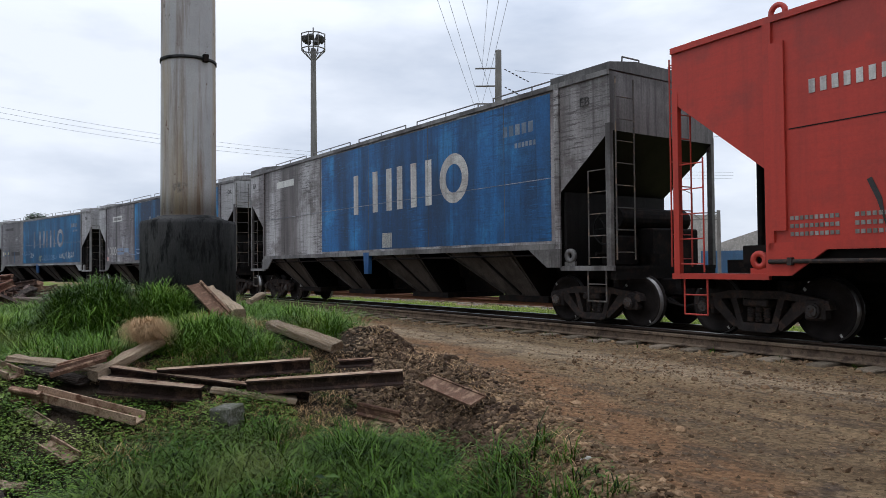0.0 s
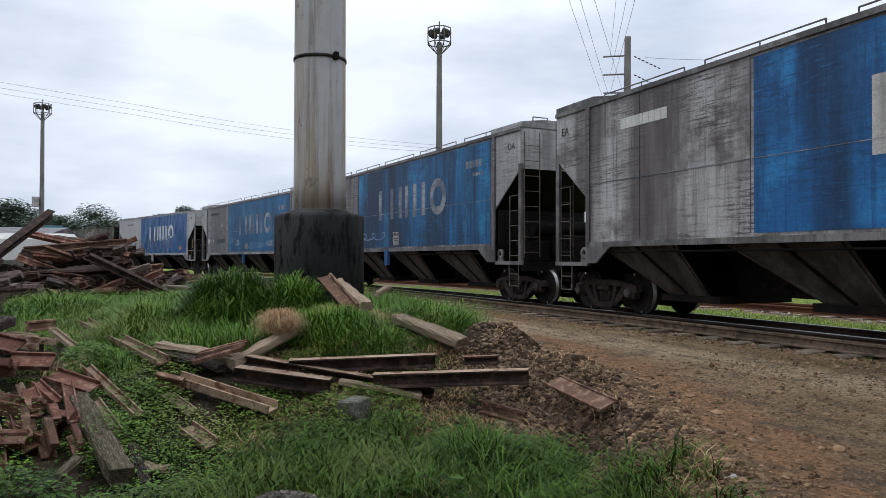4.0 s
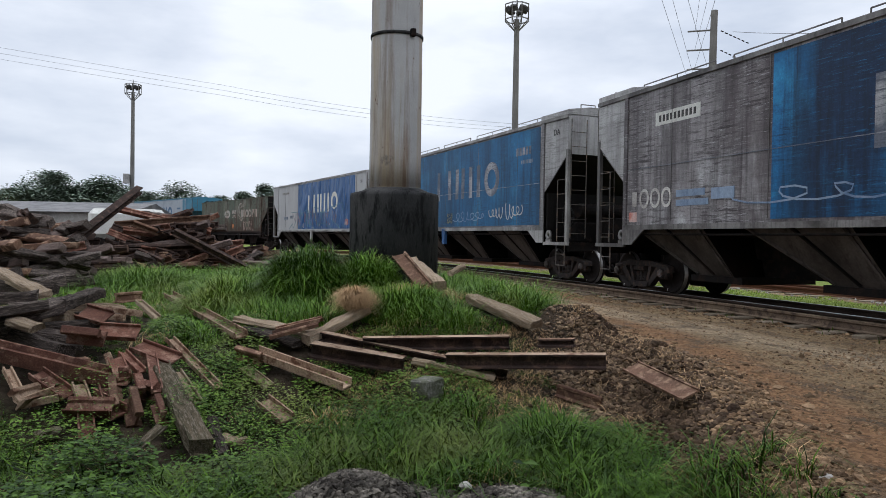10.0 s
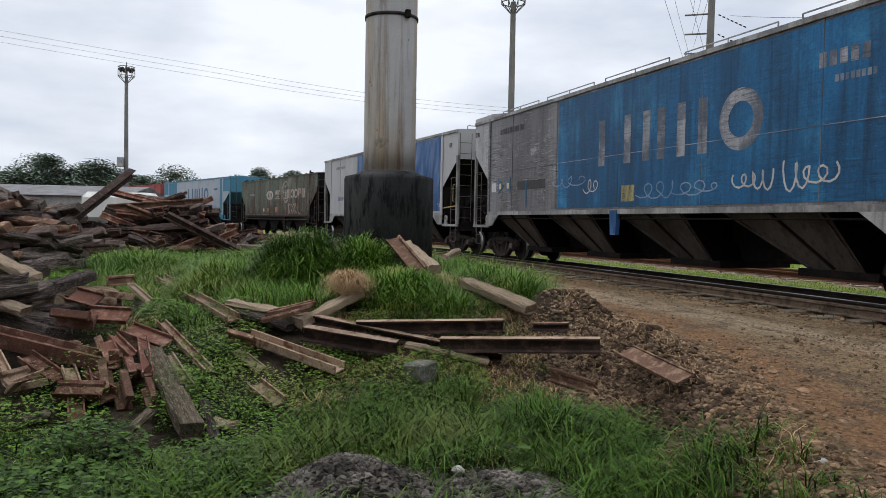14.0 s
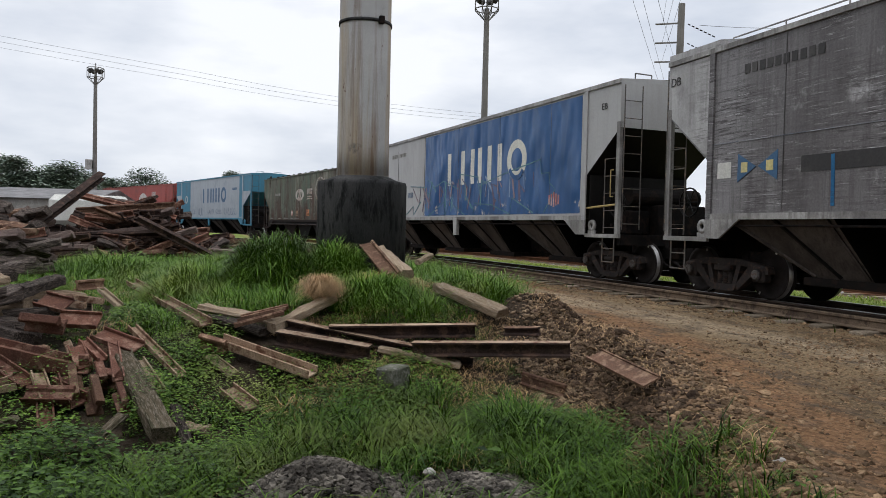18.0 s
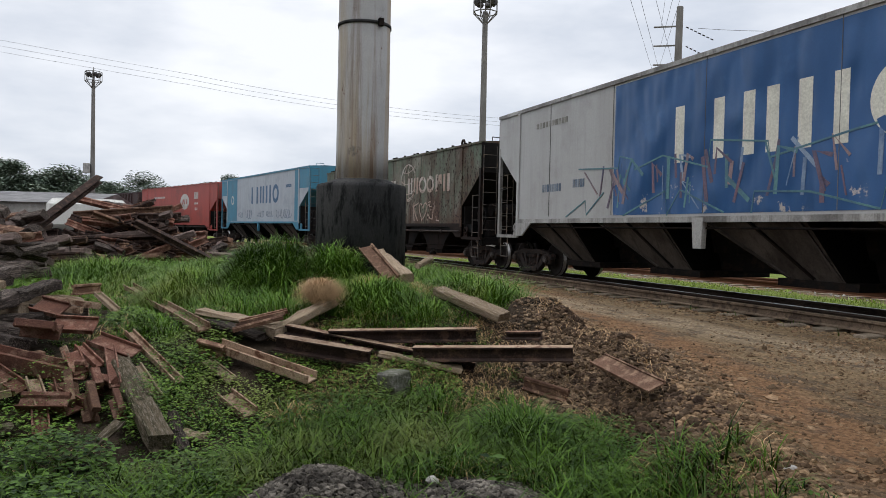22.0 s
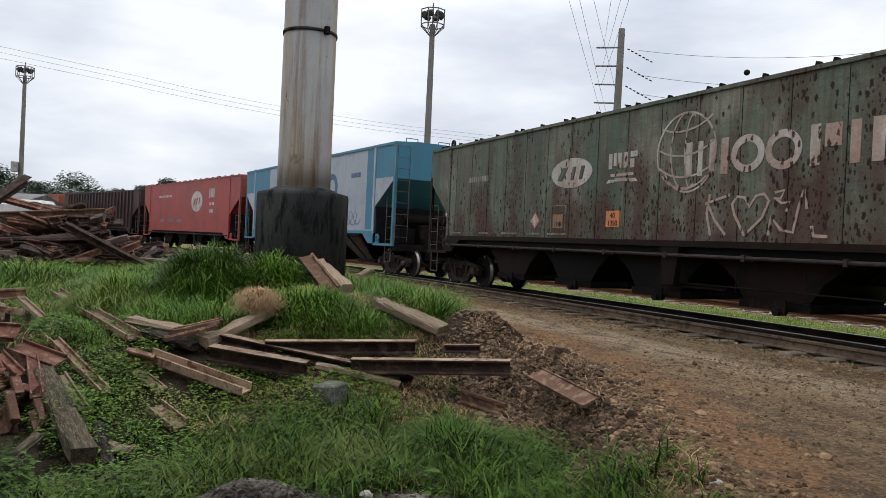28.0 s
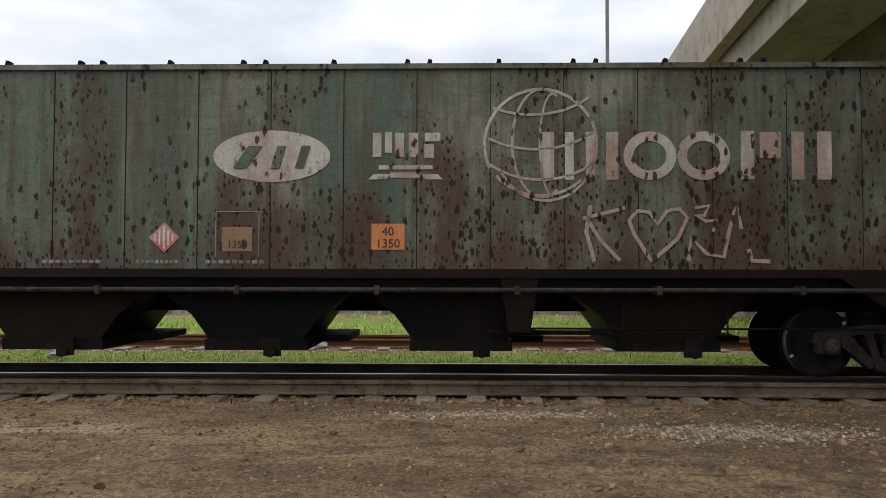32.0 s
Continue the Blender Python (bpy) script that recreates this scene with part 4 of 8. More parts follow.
def hopper_wagon(label, L, zs, zt, side, end, under, trim, style="pyramid", slope=None, bay=1.42, zd=None, ze=None, rails=True, ribs=0, turning=True, bogie_u=None, hooks=False, hopper_blue=False, gear_left=False, posts=None, hood=False):
    """A covered hopper wagon: body, end bays with open platforms, discharge hoppers, bogies and fittings."""
    wg = thing("hopper_wagon", label, "railway wagon", group="wagons of the train")
    h = L / 2
    zd = zd if zd is not None else zt - 1.12
    ze = ze if ze is not None else zt - 2.05
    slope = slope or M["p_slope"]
    # body: long side sheets, sloped end sheets
    bm = bmesh.new()
    prism(bm, [(-h, zt), (-h, zd), (-h + bay, ze), (-h + bay, zs), (h - bay, zs), (h - bay, ze), (h, zd), (h, zt)], -HALF_W, HALF_W)
    bm.normal_update()
    # sloped and lower end faces take slope, near-black by default for their shade
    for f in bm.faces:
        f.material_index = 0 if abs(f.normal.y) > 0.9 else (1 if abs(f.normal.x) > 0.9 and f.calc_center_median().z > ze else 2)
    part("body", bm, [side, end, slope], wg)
    # roof with a raised hatch trough
    bm = bmesh.new()
    prism(bm, [(-HALF_W - 0.02, zt - 0.02), (-HALF_W - 0.02, zt + 0.035), (-0.5, zt + 0.10), (0.5, zt + 0.10), (HALF_W + 0.02, zt + 0.035), (HALF_W + 0.02, zt - 0.02)], -h + 0.02, h - 0.02, axis="x")
    box(bm, -h + 0.7, h - 0.7, -0.32, 0.32, zt + 0.09, zt + 0.16)
    part("roof", bm, end if not hooks else side, wg)
    # top and bottom chords on each side
    for sg in (-1, 1):
        y0, y1 = sorted((sg * HALF_W, sg * (HALF_W + 0.035)))
        bm = bmesh.new()
        box(bm, -h, h, y0, y1 if not hooks else y0 + 0.012 if sg > 0 else y1, zt - 0.03 if hooks else zt - 0.055, zt + 0.03)
        part("top_chord", bm, side if hooks else trim, wg)
        bm = bmesh.new()
        box(bm, -h + bay - 0.02, h - bay + 0.02, y0, y1, zs - 0.10, zs)
        part("side_sill", bm, trim, wg)
        for e in (-1, 1):
            bm = bmesh.new()
            prism(bm, [(e * (h - bay - 0.75), zs - 0.1), (e * (h - bay + 0.06), zs - 0.1), (e * (h - bay + 0.06), zs - 0.42), (e * (h - bay - 0.28), zs - 0.42)], y0, y1)
            part("gusset", bm, trim, wg)
            # joint strip where the side sheet is doubled
            bm = bmesh.new()
            box(bm, e * (h - bay) - 0.06, e * (h - bay) + 0.06, y0, y1 - 0.006 * sg if sg > 0 else y1, zs - 0.1, zt - 0.055)
            part("side_stake", bm, side, wg)
            bm = bmesh.new()
            box(bm, e * (h - 0.05) - 0.05, e * (h - 0.05) + 0.05, sg * (HALF_W - 0.03) - 0.04, sg * (HALF_W - 0.03) + 0.04, zs - 0.40, zd + 0.12)
            part("end_post", bm, posts or trim, wg)
    n = ribs
    if ribs:
        for k in range(1, n):
            u = -h + bay * 0.3 + 0.35 + (L - bay * 0.6) * k / n
            for sg in (-1,):
                bm = bmesh.new()
                lo = zs if abs(u) < h - bay else ze + 0.1 + (abs(u) - h + bay) / bay * (zd - ze)
                box(bm, u - 0.028, u + 0.02, sg * (HALF_W + 0.006), sg * HALF_W, lo, zt - 0.03)
                rib = part("side_rib", bm, side, wg)
                # dark line beside the rib: lap joint and the rib's shading in one
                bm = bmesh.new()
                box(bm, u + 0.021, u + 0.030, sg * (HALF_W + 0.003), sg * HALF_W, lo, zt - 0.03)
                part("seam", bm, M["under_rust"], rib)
    # end platforms with side strips, steps, ladders and grab irons
    for e in (-1, 1):
        bm = bmesh.new()
        u0, u1 = sorted((e * (h - bay + 0.04), e * (h + 0.04)))
        box(bm, u0, u1, -HALF_W + 0.05, HALF_W - 0.05, zs - 0.46, zs - 0.40)
        box(bm, e * (h - 0.02) - 0.05, e * (h - 0.02) + 0.05, -HALF_W + 0.05, HALF_W - 0.05, zs - 0.62, zs - 0.40)
        part("platform", bm, M["black_steel"], wg)
        bm = bmesh.new()
        box(bm, u0, u1, -HALF_W - 0.01, -HALF_W + 0.045, zs - 0.475, zs - 0.395)
        part("platform_edge", bm, posts or trim, wg)
        lad = part("ladder", ladder_mesh(0.42, zs - 0.38, ze + 0.35), M["ladder_grey"] if trim is not M["p_red"] else M["p_red"], wg)
        lad.matrix_basis = pose(e * (h - 0.30), -HALF_W + 0.02, 0)
        lad = part("ladder", ladder_mesh(0.44, zs - 0.30, zt - 0.1), M["ladder_grey"] if trim is not M["p_red"] else M["p_red"], wg)
        lad.matrix_basis = pose(e * (h + 0.08), -HALF_W + 0.26, 0, 0, 0, 90)
        bm = bmesh.new()
        uc = e * (h - 0.35)
        pipe(bm, [(uc - 0.2, -HALF_W + 0.03, zs - 0.42), (uc - 0.2, -HALF_W + 0.03, zs - 0.98), (uc + 0.2, -HALF_W + 0.03, zs - 0.98), (uc + 0.2, -HALF_W + 0.03, zs - 0.42)], 0.014)
        rod(bm, (uc - 0.2, -HALF_W + 0.03, zs - 0.7), (uc + 0.2, -HALF_W + 0.03, zs - 0.7), 0.012, 6)
        part("step", bm, M["ladder_grey"] if trim is not M["p_red"] else M["p_red"], wg)
        for y in (-1.0, 0.2):
            bm = bmesh.new()
            top = zt + 0.30 if hood else zt + 0.18
            pipe(bm, [(e * (h - 0.06), y, zt), (e * (h - 0.06), y, top), (e * (h - 0.06), y + 0.42, top), (e * (h - 0.06), y + 0.42, zt)], 0.014)
            part("grab_iron", bm, trim, wg)
        # upright struts and the rod across the bay
        for y in (0.35, -0.35) if e < 0 and not gear_left else ():
            bm = bmesh.new()
            rod(bm, (e * (h - bay * 0.45), y, zs - 0.4), (e * (h - bay * 0.45), y, ze + 0.55), 0.055, 8)
            part("strut", bm, M["black_steel"], wg)
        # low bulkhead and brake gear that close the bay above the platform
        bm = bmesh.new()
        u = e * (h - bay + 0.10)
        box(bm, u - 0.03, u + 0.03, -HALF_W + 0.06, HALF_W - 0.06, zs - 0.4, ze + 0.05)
        # the bulkhead shares the shade-dark slope colour
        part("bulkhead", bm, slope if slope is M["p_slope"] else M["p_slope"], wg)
        if e > 0 or gear_left:
            bm = bmesh.new()
            u = e * (h - bay * 0.5)
            box(bm, u - 0.45, u + 0.45, -0.2, 1.1, zs - 0.4, zs + 0.25, bev=0.03)
            box(bm, u - 0.12, u + 0.22, -0.85, -0.25, zs - 0.4, zs + 0.12, bev=0.03)
            rod(bm, (u, -1.1, zs - 0.2), (u, 1.1, zs - 0.2), 0.035, 6)
            rod(bm, (u + 0.2, -0.5, zs - 0.4), (u + 0.1, 0.1, zs + 0.5), 0.03, 6)
            part("brake_gear", bm, M["black_steel"], wg)
            bm = bmesh.new()
            rod(bm, (u + 0.1 * e, -0.75, zs + 0.42), (u + 0.1 * e, 1.1, zs + 0.42), 0.19, 16)
            part("air_tank", bm, M["black_steel"], wg)
            bm = bmesh.new()
            turned(bm, [(0.25, -0.012), (0.275, -0.012), (0.275, 0.012), (0.25, 0.012)], 20, "z", ring=True)
            for a in range(3):
                rod(bm, (-0.25 * math.cos(a * 1.047), -0.25 * math.sin(a * 1.047), 0), (0.25 * math.cos(a * 1.047), 0.25 * math.sin(a * 1.047), 0), 0.012, 6)
            ob = part("brake_wheel", bm, M["under_dark"], wg)
            ob.matrix_basis = pose(e * (h - 0.35), -HALF_W + 0.25, zs + 0.22, 90, 0, 0)
        # coupler with draft box
        bm = bmesh.new()
        box(bm, min(e * (h - 0.3), e * (h + 0.45)), max(e * (h - 0.3), e * (h + 0.45)), -0.17, 0.17, 0.72, 1.0, bev=0.02)
        rod(bm, (e * (h + 0.4), 0, 0.86), (e * (h + 1.0), 0, 0.86), 0.09, 8)
        box(bm, e * (h + 0.85) - 0.16, e * (h + 0.85) + 0.16, -0.16, 0.16, 0.70, 1.02, bev=0.04)
        part("coupler", bm, M["black_steel"], wg)
        # hose
        bm = bmesh.new()
        pipe(bm, [(e * (h + 0.1), -0.4, 0.9), (e * (h + 0.35), -0.42, 0.62), (e * (h + 0.7), -0.4, 0.55), (e * (h + 1.0), -0.38, 0.68)], 0.025)
        part("brake_hose", bm, M["black_steel"], wg)
    for e in (-1, 1):
        bm = bmesh.new()
        turned(bm, [(0.05, -0.025), (0.125, -0.025), (0.125, 0.025), (0.05, 0.025)], 16, "y", ring=True)
        box(bm, -0.125, 0.125, -0.022, 0.022, -0.20, -0.10)
        part("tow_eye", bm, trim, wg).matrix_basis = pose(e * (h - bay + 0.22), -HALF_W + 0.06, zs - 0.22)
    # centre sill
    bm = bmesh.new()
    box(bm, -h, h, -0.2, 0.2, 0.98, zs - 0.2)
    part("centre_sill", bm, M["black_steel"], wg)
    # discharge hoppers
    span = L - 2 * bay - 0.6
    if style == "pyramid":
        n, bot = 4, 0.55
        # added black plates stand for the dark between the hoppers and hide daylight
        bm = bmesh.new()
        box(bm, -h + bay + 0.2, h - bay - 0.2, -0.10, 0.10, 0.66, 1.0)
        box(bm, -h + bay + 0.2, h - bay - 0.2, -0.45, 0.45, zs - 0.24, zs - 0.05)
        part("centre_partition", bm, M["black_steel"], wg)
        for k in range(n):
            c = -span / 2 + span * (k + 0.5) / n
            w = span / n / 2
            bm = bmesh.new()
            t = [(c - w, -1.3), (c + 0.32 * w, -1.3), (c + 0.32 * w, 1.3), (c - w, 1.3)]
            o = [(c - 0.22, -0.78), (c + 0.80, -0.78), (c + 0.80, 0.78), (c - 0.22, 0.78)]
            a = [bm.verts.new((x, y, zs - 0.06)) for x, y in t]
            b = [bm.verts.new((x, y, bot + 0.1)) for x, y in o]
            fs = [bm.faces.new((a[i], a[(i + 1) % 4], b[(i + 1) % 4], b[i])) for i in range(4)] + [bm.faces.new(b)]
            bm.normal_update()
            # end faces go near-black: the shade between chutes is in their colour
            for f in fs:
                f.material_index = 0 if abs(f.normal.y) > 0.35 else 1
            bmesh.ops.recalc_face_normals(bm, faces=bm.faces[:])
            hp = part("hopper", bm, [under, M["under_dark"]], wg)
            for j in range(3):
                f0 = 0.03 + 0.46 * j
                xa, xb = c - w + 1.32 * w * f0, c - 0.22 + 1.02 * f0
                bm = bmesh.new()
                pts = [Vector((xa, -1.31, zs - 0.08)), Vector((xb, -0.80, bot + 0.12))]
                rod(bm, pts[0], pts[1], 0.03, 4)
                part("rib", bm, M["under_dark"] if j == 1 else under, hp)
            bm = bmesh.new()
            box(bm, c - 0.4, c + 1.05, -0.82, 0.82, bot - 0.02, bot + 0.1)
            part("gate", bm, M["black_steel"], hp)
    else:
        n, bot = 4, 0.55
        for k in range(n):
            c = 0.075 + 2.45 * (k - 1.5) * (L / 15.1)
            bm = bmesh.new()
            prism(bm, [(c - 1.225, zs - 0.1), (c + 1.225, zs - 0.1), (c + 1.15, 1.25), (c + 0.78, 0.97), (c + 0.56, bot + 0.12), (c - 0.56, bot + 0.12), (c - 0.78, 0.97), (c - 1.15, 1.25)], -1.0, 0.6)
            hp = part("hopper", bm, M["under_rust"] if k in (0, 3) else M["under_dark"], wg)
            bm = bmesh.new()
            box(bm, c - 0.60, c + 0.62, -1.05, 0.65, bot, bot + 0.13)
            box(bm, c + 0.6, c + 1.05, -0.5, 0.5, bot + 0.06, bot + 0.14)
            part("gate", bm, M["black_steel"], hp)
            bm = bmesh.new()
            rod(bm, (c + 0.25, -1.3, bot), (c + 0.25, -1.1, bot), 0.06, 8)
            box(bm, c + 0.15, c + 0.35, -1.22, -1.18, bot - 0.05, bot + 0.16)
            part("gate_shaft", bm, M["black_steel"], hp)
        bm = bmesh.new()
        box(bm, -h + bay - 0.5, h - bay + 0.5, -HALF_W + 0.1, HALF_W - 0.1, zs - 0.26, zs - 0.02)
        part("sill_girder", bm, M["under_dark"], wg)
        bm = bmesh.new()
        rod(bm, (-h + bay, -HALF_W - 0.06, zs - 0.24), (h - bay, -HALF_W - 0.06, zs - 0.24), 0.028, 8)
        for u in np.arange(-h + bay + 0.3, h - bay, 1.6):
            box(bm, u - 0.03, u + 0.03, -HALF_W - 0.1, -HALF_W + 0.12, zs - 0.29, zs - 0.19)
        part("air_pipe", bm, M["bogie"], wg)
        bm = bmesh.new()
        prism(bm, [(1.75, zs - 0.05), (2.2, zs - 0.05), (2.1, zs - 0.72), (1.85, zs - 0.72)], -HALF_W - 0.02, -HALF_W + 0.1)
        part("jack_bracket", bm, M["under_dark"], wg)
        bm = bmesh.new()
        rod(bm, (1.8, -1.2, 0.83), (6.6, -1.2, 0.83), 0.014, 6)
        rod(bm, (1.6, -1.15, 0.78), (3.0, -1.15, 0.78), 0.03, 6)
        for u in (3.2, 4.4):
            rod(bm, (u, -1.2, 0.75), (u, -1.2, 1.15), 0.012, 6)
        part("brake_rigging", bm, M["black_steel"], wg)
    if style == "pyramid":
        bm = bmesh.new()
        prism(bm, [(-0.12, zs - 0.02), (0.16, zs - 0.02), (0.13, zs - 0.55), (-0.07, zs - 0.55)], -HALF_W - 0.05, -HALF_W + 0.05)
        rod(bm, (0.03, -HALF_W - 0.06, zs - 0.44), (0.03, -HALF_W + 0.06, zs - 0.44), 0.07, 10)
        part("jack_bracket", bm, M["p_navy"] if hopper_blue else trim, wg)
        bm = bmesh.new()
        rod(bm, (-h + bay, -1.34, zs - 0.2), (h - bay, -1.34, zs - 0.2), 0.02, 6)
        part("air_pipe", bm, M["black_steel"], wg)
    if hood:
        # raised sheet over each end bay
        for e in (-1, 1):
            bm = bmesh.new()
            u0, u1 = sorted((e * (h - bay - 0.16), e * (h + 0.004)))
            prism(bm, [(-HALF_W - 0.004, zt + 0.03), (-HALF_W - 0.004, zt + 0.15), (-0.75, zt + 0.24), (0.75, zt + 0.24), (HALF_W + 0.004, zt + 0.15), (HALF_W + 0.004, zt + 0.03)], u0, u1, axis="x")
            part("end_hood", bm, end, wg)
    if rails:
        for k in range(5):
            u0, u1 = -h + 0.9 + k * (L - 1.8) / 5 + 0.25, -h + 0.9 + (k + 1) * (L - 1.8) / 5 - 0.25
            bm = bmesh.new()
            y = -0.95
            pipe(bm, [(u0, y, zt + 0.1), (u0, y, zt + 0.27), (u1, y, zt + 0.27), (u1, y, zt + 0.1)], 0.014)
            rod(bm, ((u0 + u1) / 2, y, zt + 0.1), ((u0 + u1) / 2, y, zt + 0.27), 0.012, 6)
            part("handrail", bm, trim, wg)
    if hooks:
        u = -h + 0.55
        k = 0
        while u < h - 0.3:
            bm = bmesh.new()
            prism(bm, [(u - 0.04, zt), (u + 0.04, zt), (u + 0.03, zt + 0.09), (u - 0.01, zt + 0.10)], -HALF_W + 0.02, -HALF_W + 0.10)
            part("hatch_catch", bm, M["black_steel"], wg)
            u += (0.26, 0.80, 0.86)[k % 3]
            k += 1
    bu = bogie_u if bogie_u is not None else h - 0.95
    for e in (-1, 1):
        bogie(wg, e * bu, turning)
    return wg


def bar_row(wg, name, mat, places, w, h, proud=0.007):
    """Alike painted bars, each a part of its own on one shared mesh."""
    bm = bmesh.new()
    box(bm, -w / 2, w / 2, -HALF_W - 0.002 - proud, -HALF_W - 0.002, -h / 2, h / 2)
    first = None
    for u, z in places:
        if first is None:
            first = part(name, bm, mat, wg)
            first.matrix_basis = pose(u, 0, z)
        else:
            share(name, first, wg, pose(u, 0, z))
    return first


def word_bars(wg, mat, u0=-0.75, zc=3.07, hgt=1.15, k=1.0):
    """Large painted emblem: upright bars and one ring."""
    bar_row(wg, "emblem_bar", mat, [(u0 + q * k, zc) for q in (0.14, 1.12, 1.78, 2.26, 2.86, 3.46)], 0.24 * k, hgt)
    return mark(wg, "emblem_ring", mat, (), [(u0 + 4.40 * k, zc, 0.51 * k, hgt / 2 + 0.02, 0.22 * k)], label="large pale painted ring")


def bars(wg, name, mat, u, z, w, h, n, gap=0.3, proud=0.007):
    """A line of unreadable or private characters as plain bars."""
    cw = w / n
    return bar_row(wg, name, mat, [(u - w / 2 + cw * (i + 0.5), z) for i in range(n)], cw * (1 - gap), h, proud)


def scribble(wg, name, mat, u, z, w, h, loops, b, seed, label=""):
    """Looping sprayed handwriting that cannot be read."""
    rng = random.Random(seed)
    pts = []
    n = loops * 9
    amp, wide, ph = 1.0, 1.0, rng.uniform(0, 6)
    for i in range(n + 1):
        if i % 9 == 0:
            amp, wide = rng.uniform(0.35, 1.0), rng.uniform(0.4, 1.2)
        a = 6.283 * i / 9 + ph
        pts.append((u - w / 2 + w * i / n + 0.55 * w / loops * wide * math.cos(a), z + h / 2 * amp * math.sin(a)))
    return mark(wg, name, mat, strokes=[(pts, b * 0.6)], proud=0.008, label=label)


def panel(wg, name, mat, u0, u1, z0, z1, label="", proud=0.006):
    bm = bmesh.new()
    box(bm, u0, u1, -HALF_W - proud, -HALF_W - 0.001, z0, z1)
    return part(name, bm, mat, wg, label)


TRAIN = []
ZS, ZT, LB = 1.62, 4.38, 16.0


def banner_wagon(label, side, end, blue, mk, seed, trim="white_trim", pale=False, code="DA"):
    wg = hopper_wagon(label, LB, ZS, ZT, M[side], M[end], M["under_grey"], M[trim], rails=not pale, hopper_blue=not pale, bay=1.2, zd=3.42, ze=2.46, gear_left=seed == 3, hood=not pale)
    panel(wg, "banner", M[blue], -2.55, 6.62, ZS + 0.05, ZT - 0.10, "large blue painted field")
    for u in (-5.2, -2.62, 0.1, 2.75, 5.35):
        mark(wg, "seam", M["p_end_dark"], [(u, (ZS + ZT) / 2, 0.012, ZT - ZS - 0.12)], proud=0.008)
    if not pale:
        mark(wg, "weld_line", M["mark_worn"], [(0, 2.78, LB - 2.5, 0.012)], proud=0.009)
    if end == "p_grey_pale":
        for e in (-1, 1):
            bm = bmesh.new()
            prism(bm, [(e * 6.88, ZT - 0.07), (e * 7.99, ZT - 0.07), (e * 7.99, 3.45), (e * 6.93, 2.60), (e * 6.88, 2.60)], -HALF_W - 0.004, -HALF_W - 0.001)
            part("end_field", bm, M["p_grey_pale"], wg, "paler grey upper corner of the side")
    word_bars(wg, M[mk], -0.69, 3.08, 1.0)
    return wg


# the red wagon that leaves the view first
w0 = hopper_wagon("bright red covered hopper wagon with open end platforms", 15.6, 1.5, 4.38, M["p_red"], M["p_red"], M["p_red"], M["p_red"], style="plain", rails=False, bay=1.58, zd=3.62, ze=2.40, slope=M["p_red"])
bars(w0, "number_bar", M["mark_white"], -4.98, 3.40, 1.45, 0.17, 10, 0.45)
for k in range(3):
    bars(w0, "weight_bar", M["mark_tare"], -5.64, 1.80 - 0.10 * k, 0.64, 0.05, 10)
    bars(w0, "weight_bar", M["mark_tare"], -4.95, 1.80 - 0.10 * k, 0.40, 0.05, 6)
mark(w0, "spray_mark", M["mark_dark"], strokes=[([(-4.97, 2.2), (-4.86, 1.95), (-4.79, 1.62), (-4.6, 2.05), (-4.35, 1.62)], 0.06)])
mark(w0, "maker_plate", M["mark_dark"], [(-5.97, 1.33, 0.44, 0.11)], proud=0.03)
mark(w0, "stiffener", M["p_red"], [(-6.09, 2.85, 0.20, 2.4)], proud=0.035)
mark(w0, "seam", M["p_slope"], [(-2.0, 2.92, 7.9, 0.014)], proud=0.004)
bm = bmesh.new()
turned(bm, [(0.07, -0.02), (0.13, -0.02), (0.13, 0.02), (0.07, 0.02)], 18, "y", ring=True)
part("lifting_eye", bm, M["p_red"], w0).matrix_basis = pose(-6.1, -HALF_W + 0.05, 4.45)

w1 = banner_wagon("weathered grey hopper wagon with worn blue field and pale emblem", "p_grey_worn", "p_end_dark", "p_blue_worn", "mark_white", 1, "trim_grimy")
letters(w1, "EB", 7.45, 3.9, 0.22, M["mark_dark"])
letters(w1, "EA", -7.65, 3.9, 0.24, M["mark_dark"])
bars(w1, "logo_bar", M["mark_faint"], 5.75, 3.78, 0.9, 0.2, 5)
bars(w1, "logo_bar", M["mark_faint"], 5.95, 3.48, 0.6, 0.09, 6)
panel(w1, "notice_plate", M["plate_white"], 0.75, 1.2, 1.70, 2.05, "white notice plate")
bars(w1, "number_bar", M["plate_white"], -5.1, 3.82, 1.3, 0.2, 8, 0.05)

w2 = banner_wagon("grimy grey hopper wagon with streaked dark blue field and worn emblem", "p_grey_dark", "p_grey_pale", "p_blue_mid", "mark_worn", 2, "trim_grimy")
letters(w2, "DA", 7.6, 3.92, 0.22, M["mark_dark"])
bars(w2, "logo_bar", M["mark_worn"], 5.78, 3.78, 0.85, 0.19, 5)
bars(w2, "logo_bar", M["mark_worn"], 6.0, 3.50, 0.6, 0.09, 7)
panel(w2, "notice_plate", M["plate_white"], 0.50, 0.98, 1.72, 2.15, "white warning notice")
letters(w2, "ATENÇÃO", 0.74, 2.04, 0.10, M["mark_dark"], proud=0.006)
bars(w2, "notice_bar", M["mark_dark"], 0.74, 1.94, 0.34, 0.02, 8, proud=0.009)
bars(w2, "notice_bar", M["mark_dark"], 0.74, 1.87, 0.30, 0.02, 7, proud=0.009)
panel(w2, "paint_patch", M["plate_white"], -5.75, -4.35, 3.58, 3.84, "whitewashed patch behind the wagon number")
bars(w2, "number_bar", M["mark_dark"], -5.05, 3.71, 1.2, 0.13, 10, 0.4)
scribble(w2, "graffiti", M["spray_pale"], -1.5, 2.05, 2.9, 0.34, 3, 0.05, 11, "faded pale blue spray writing")
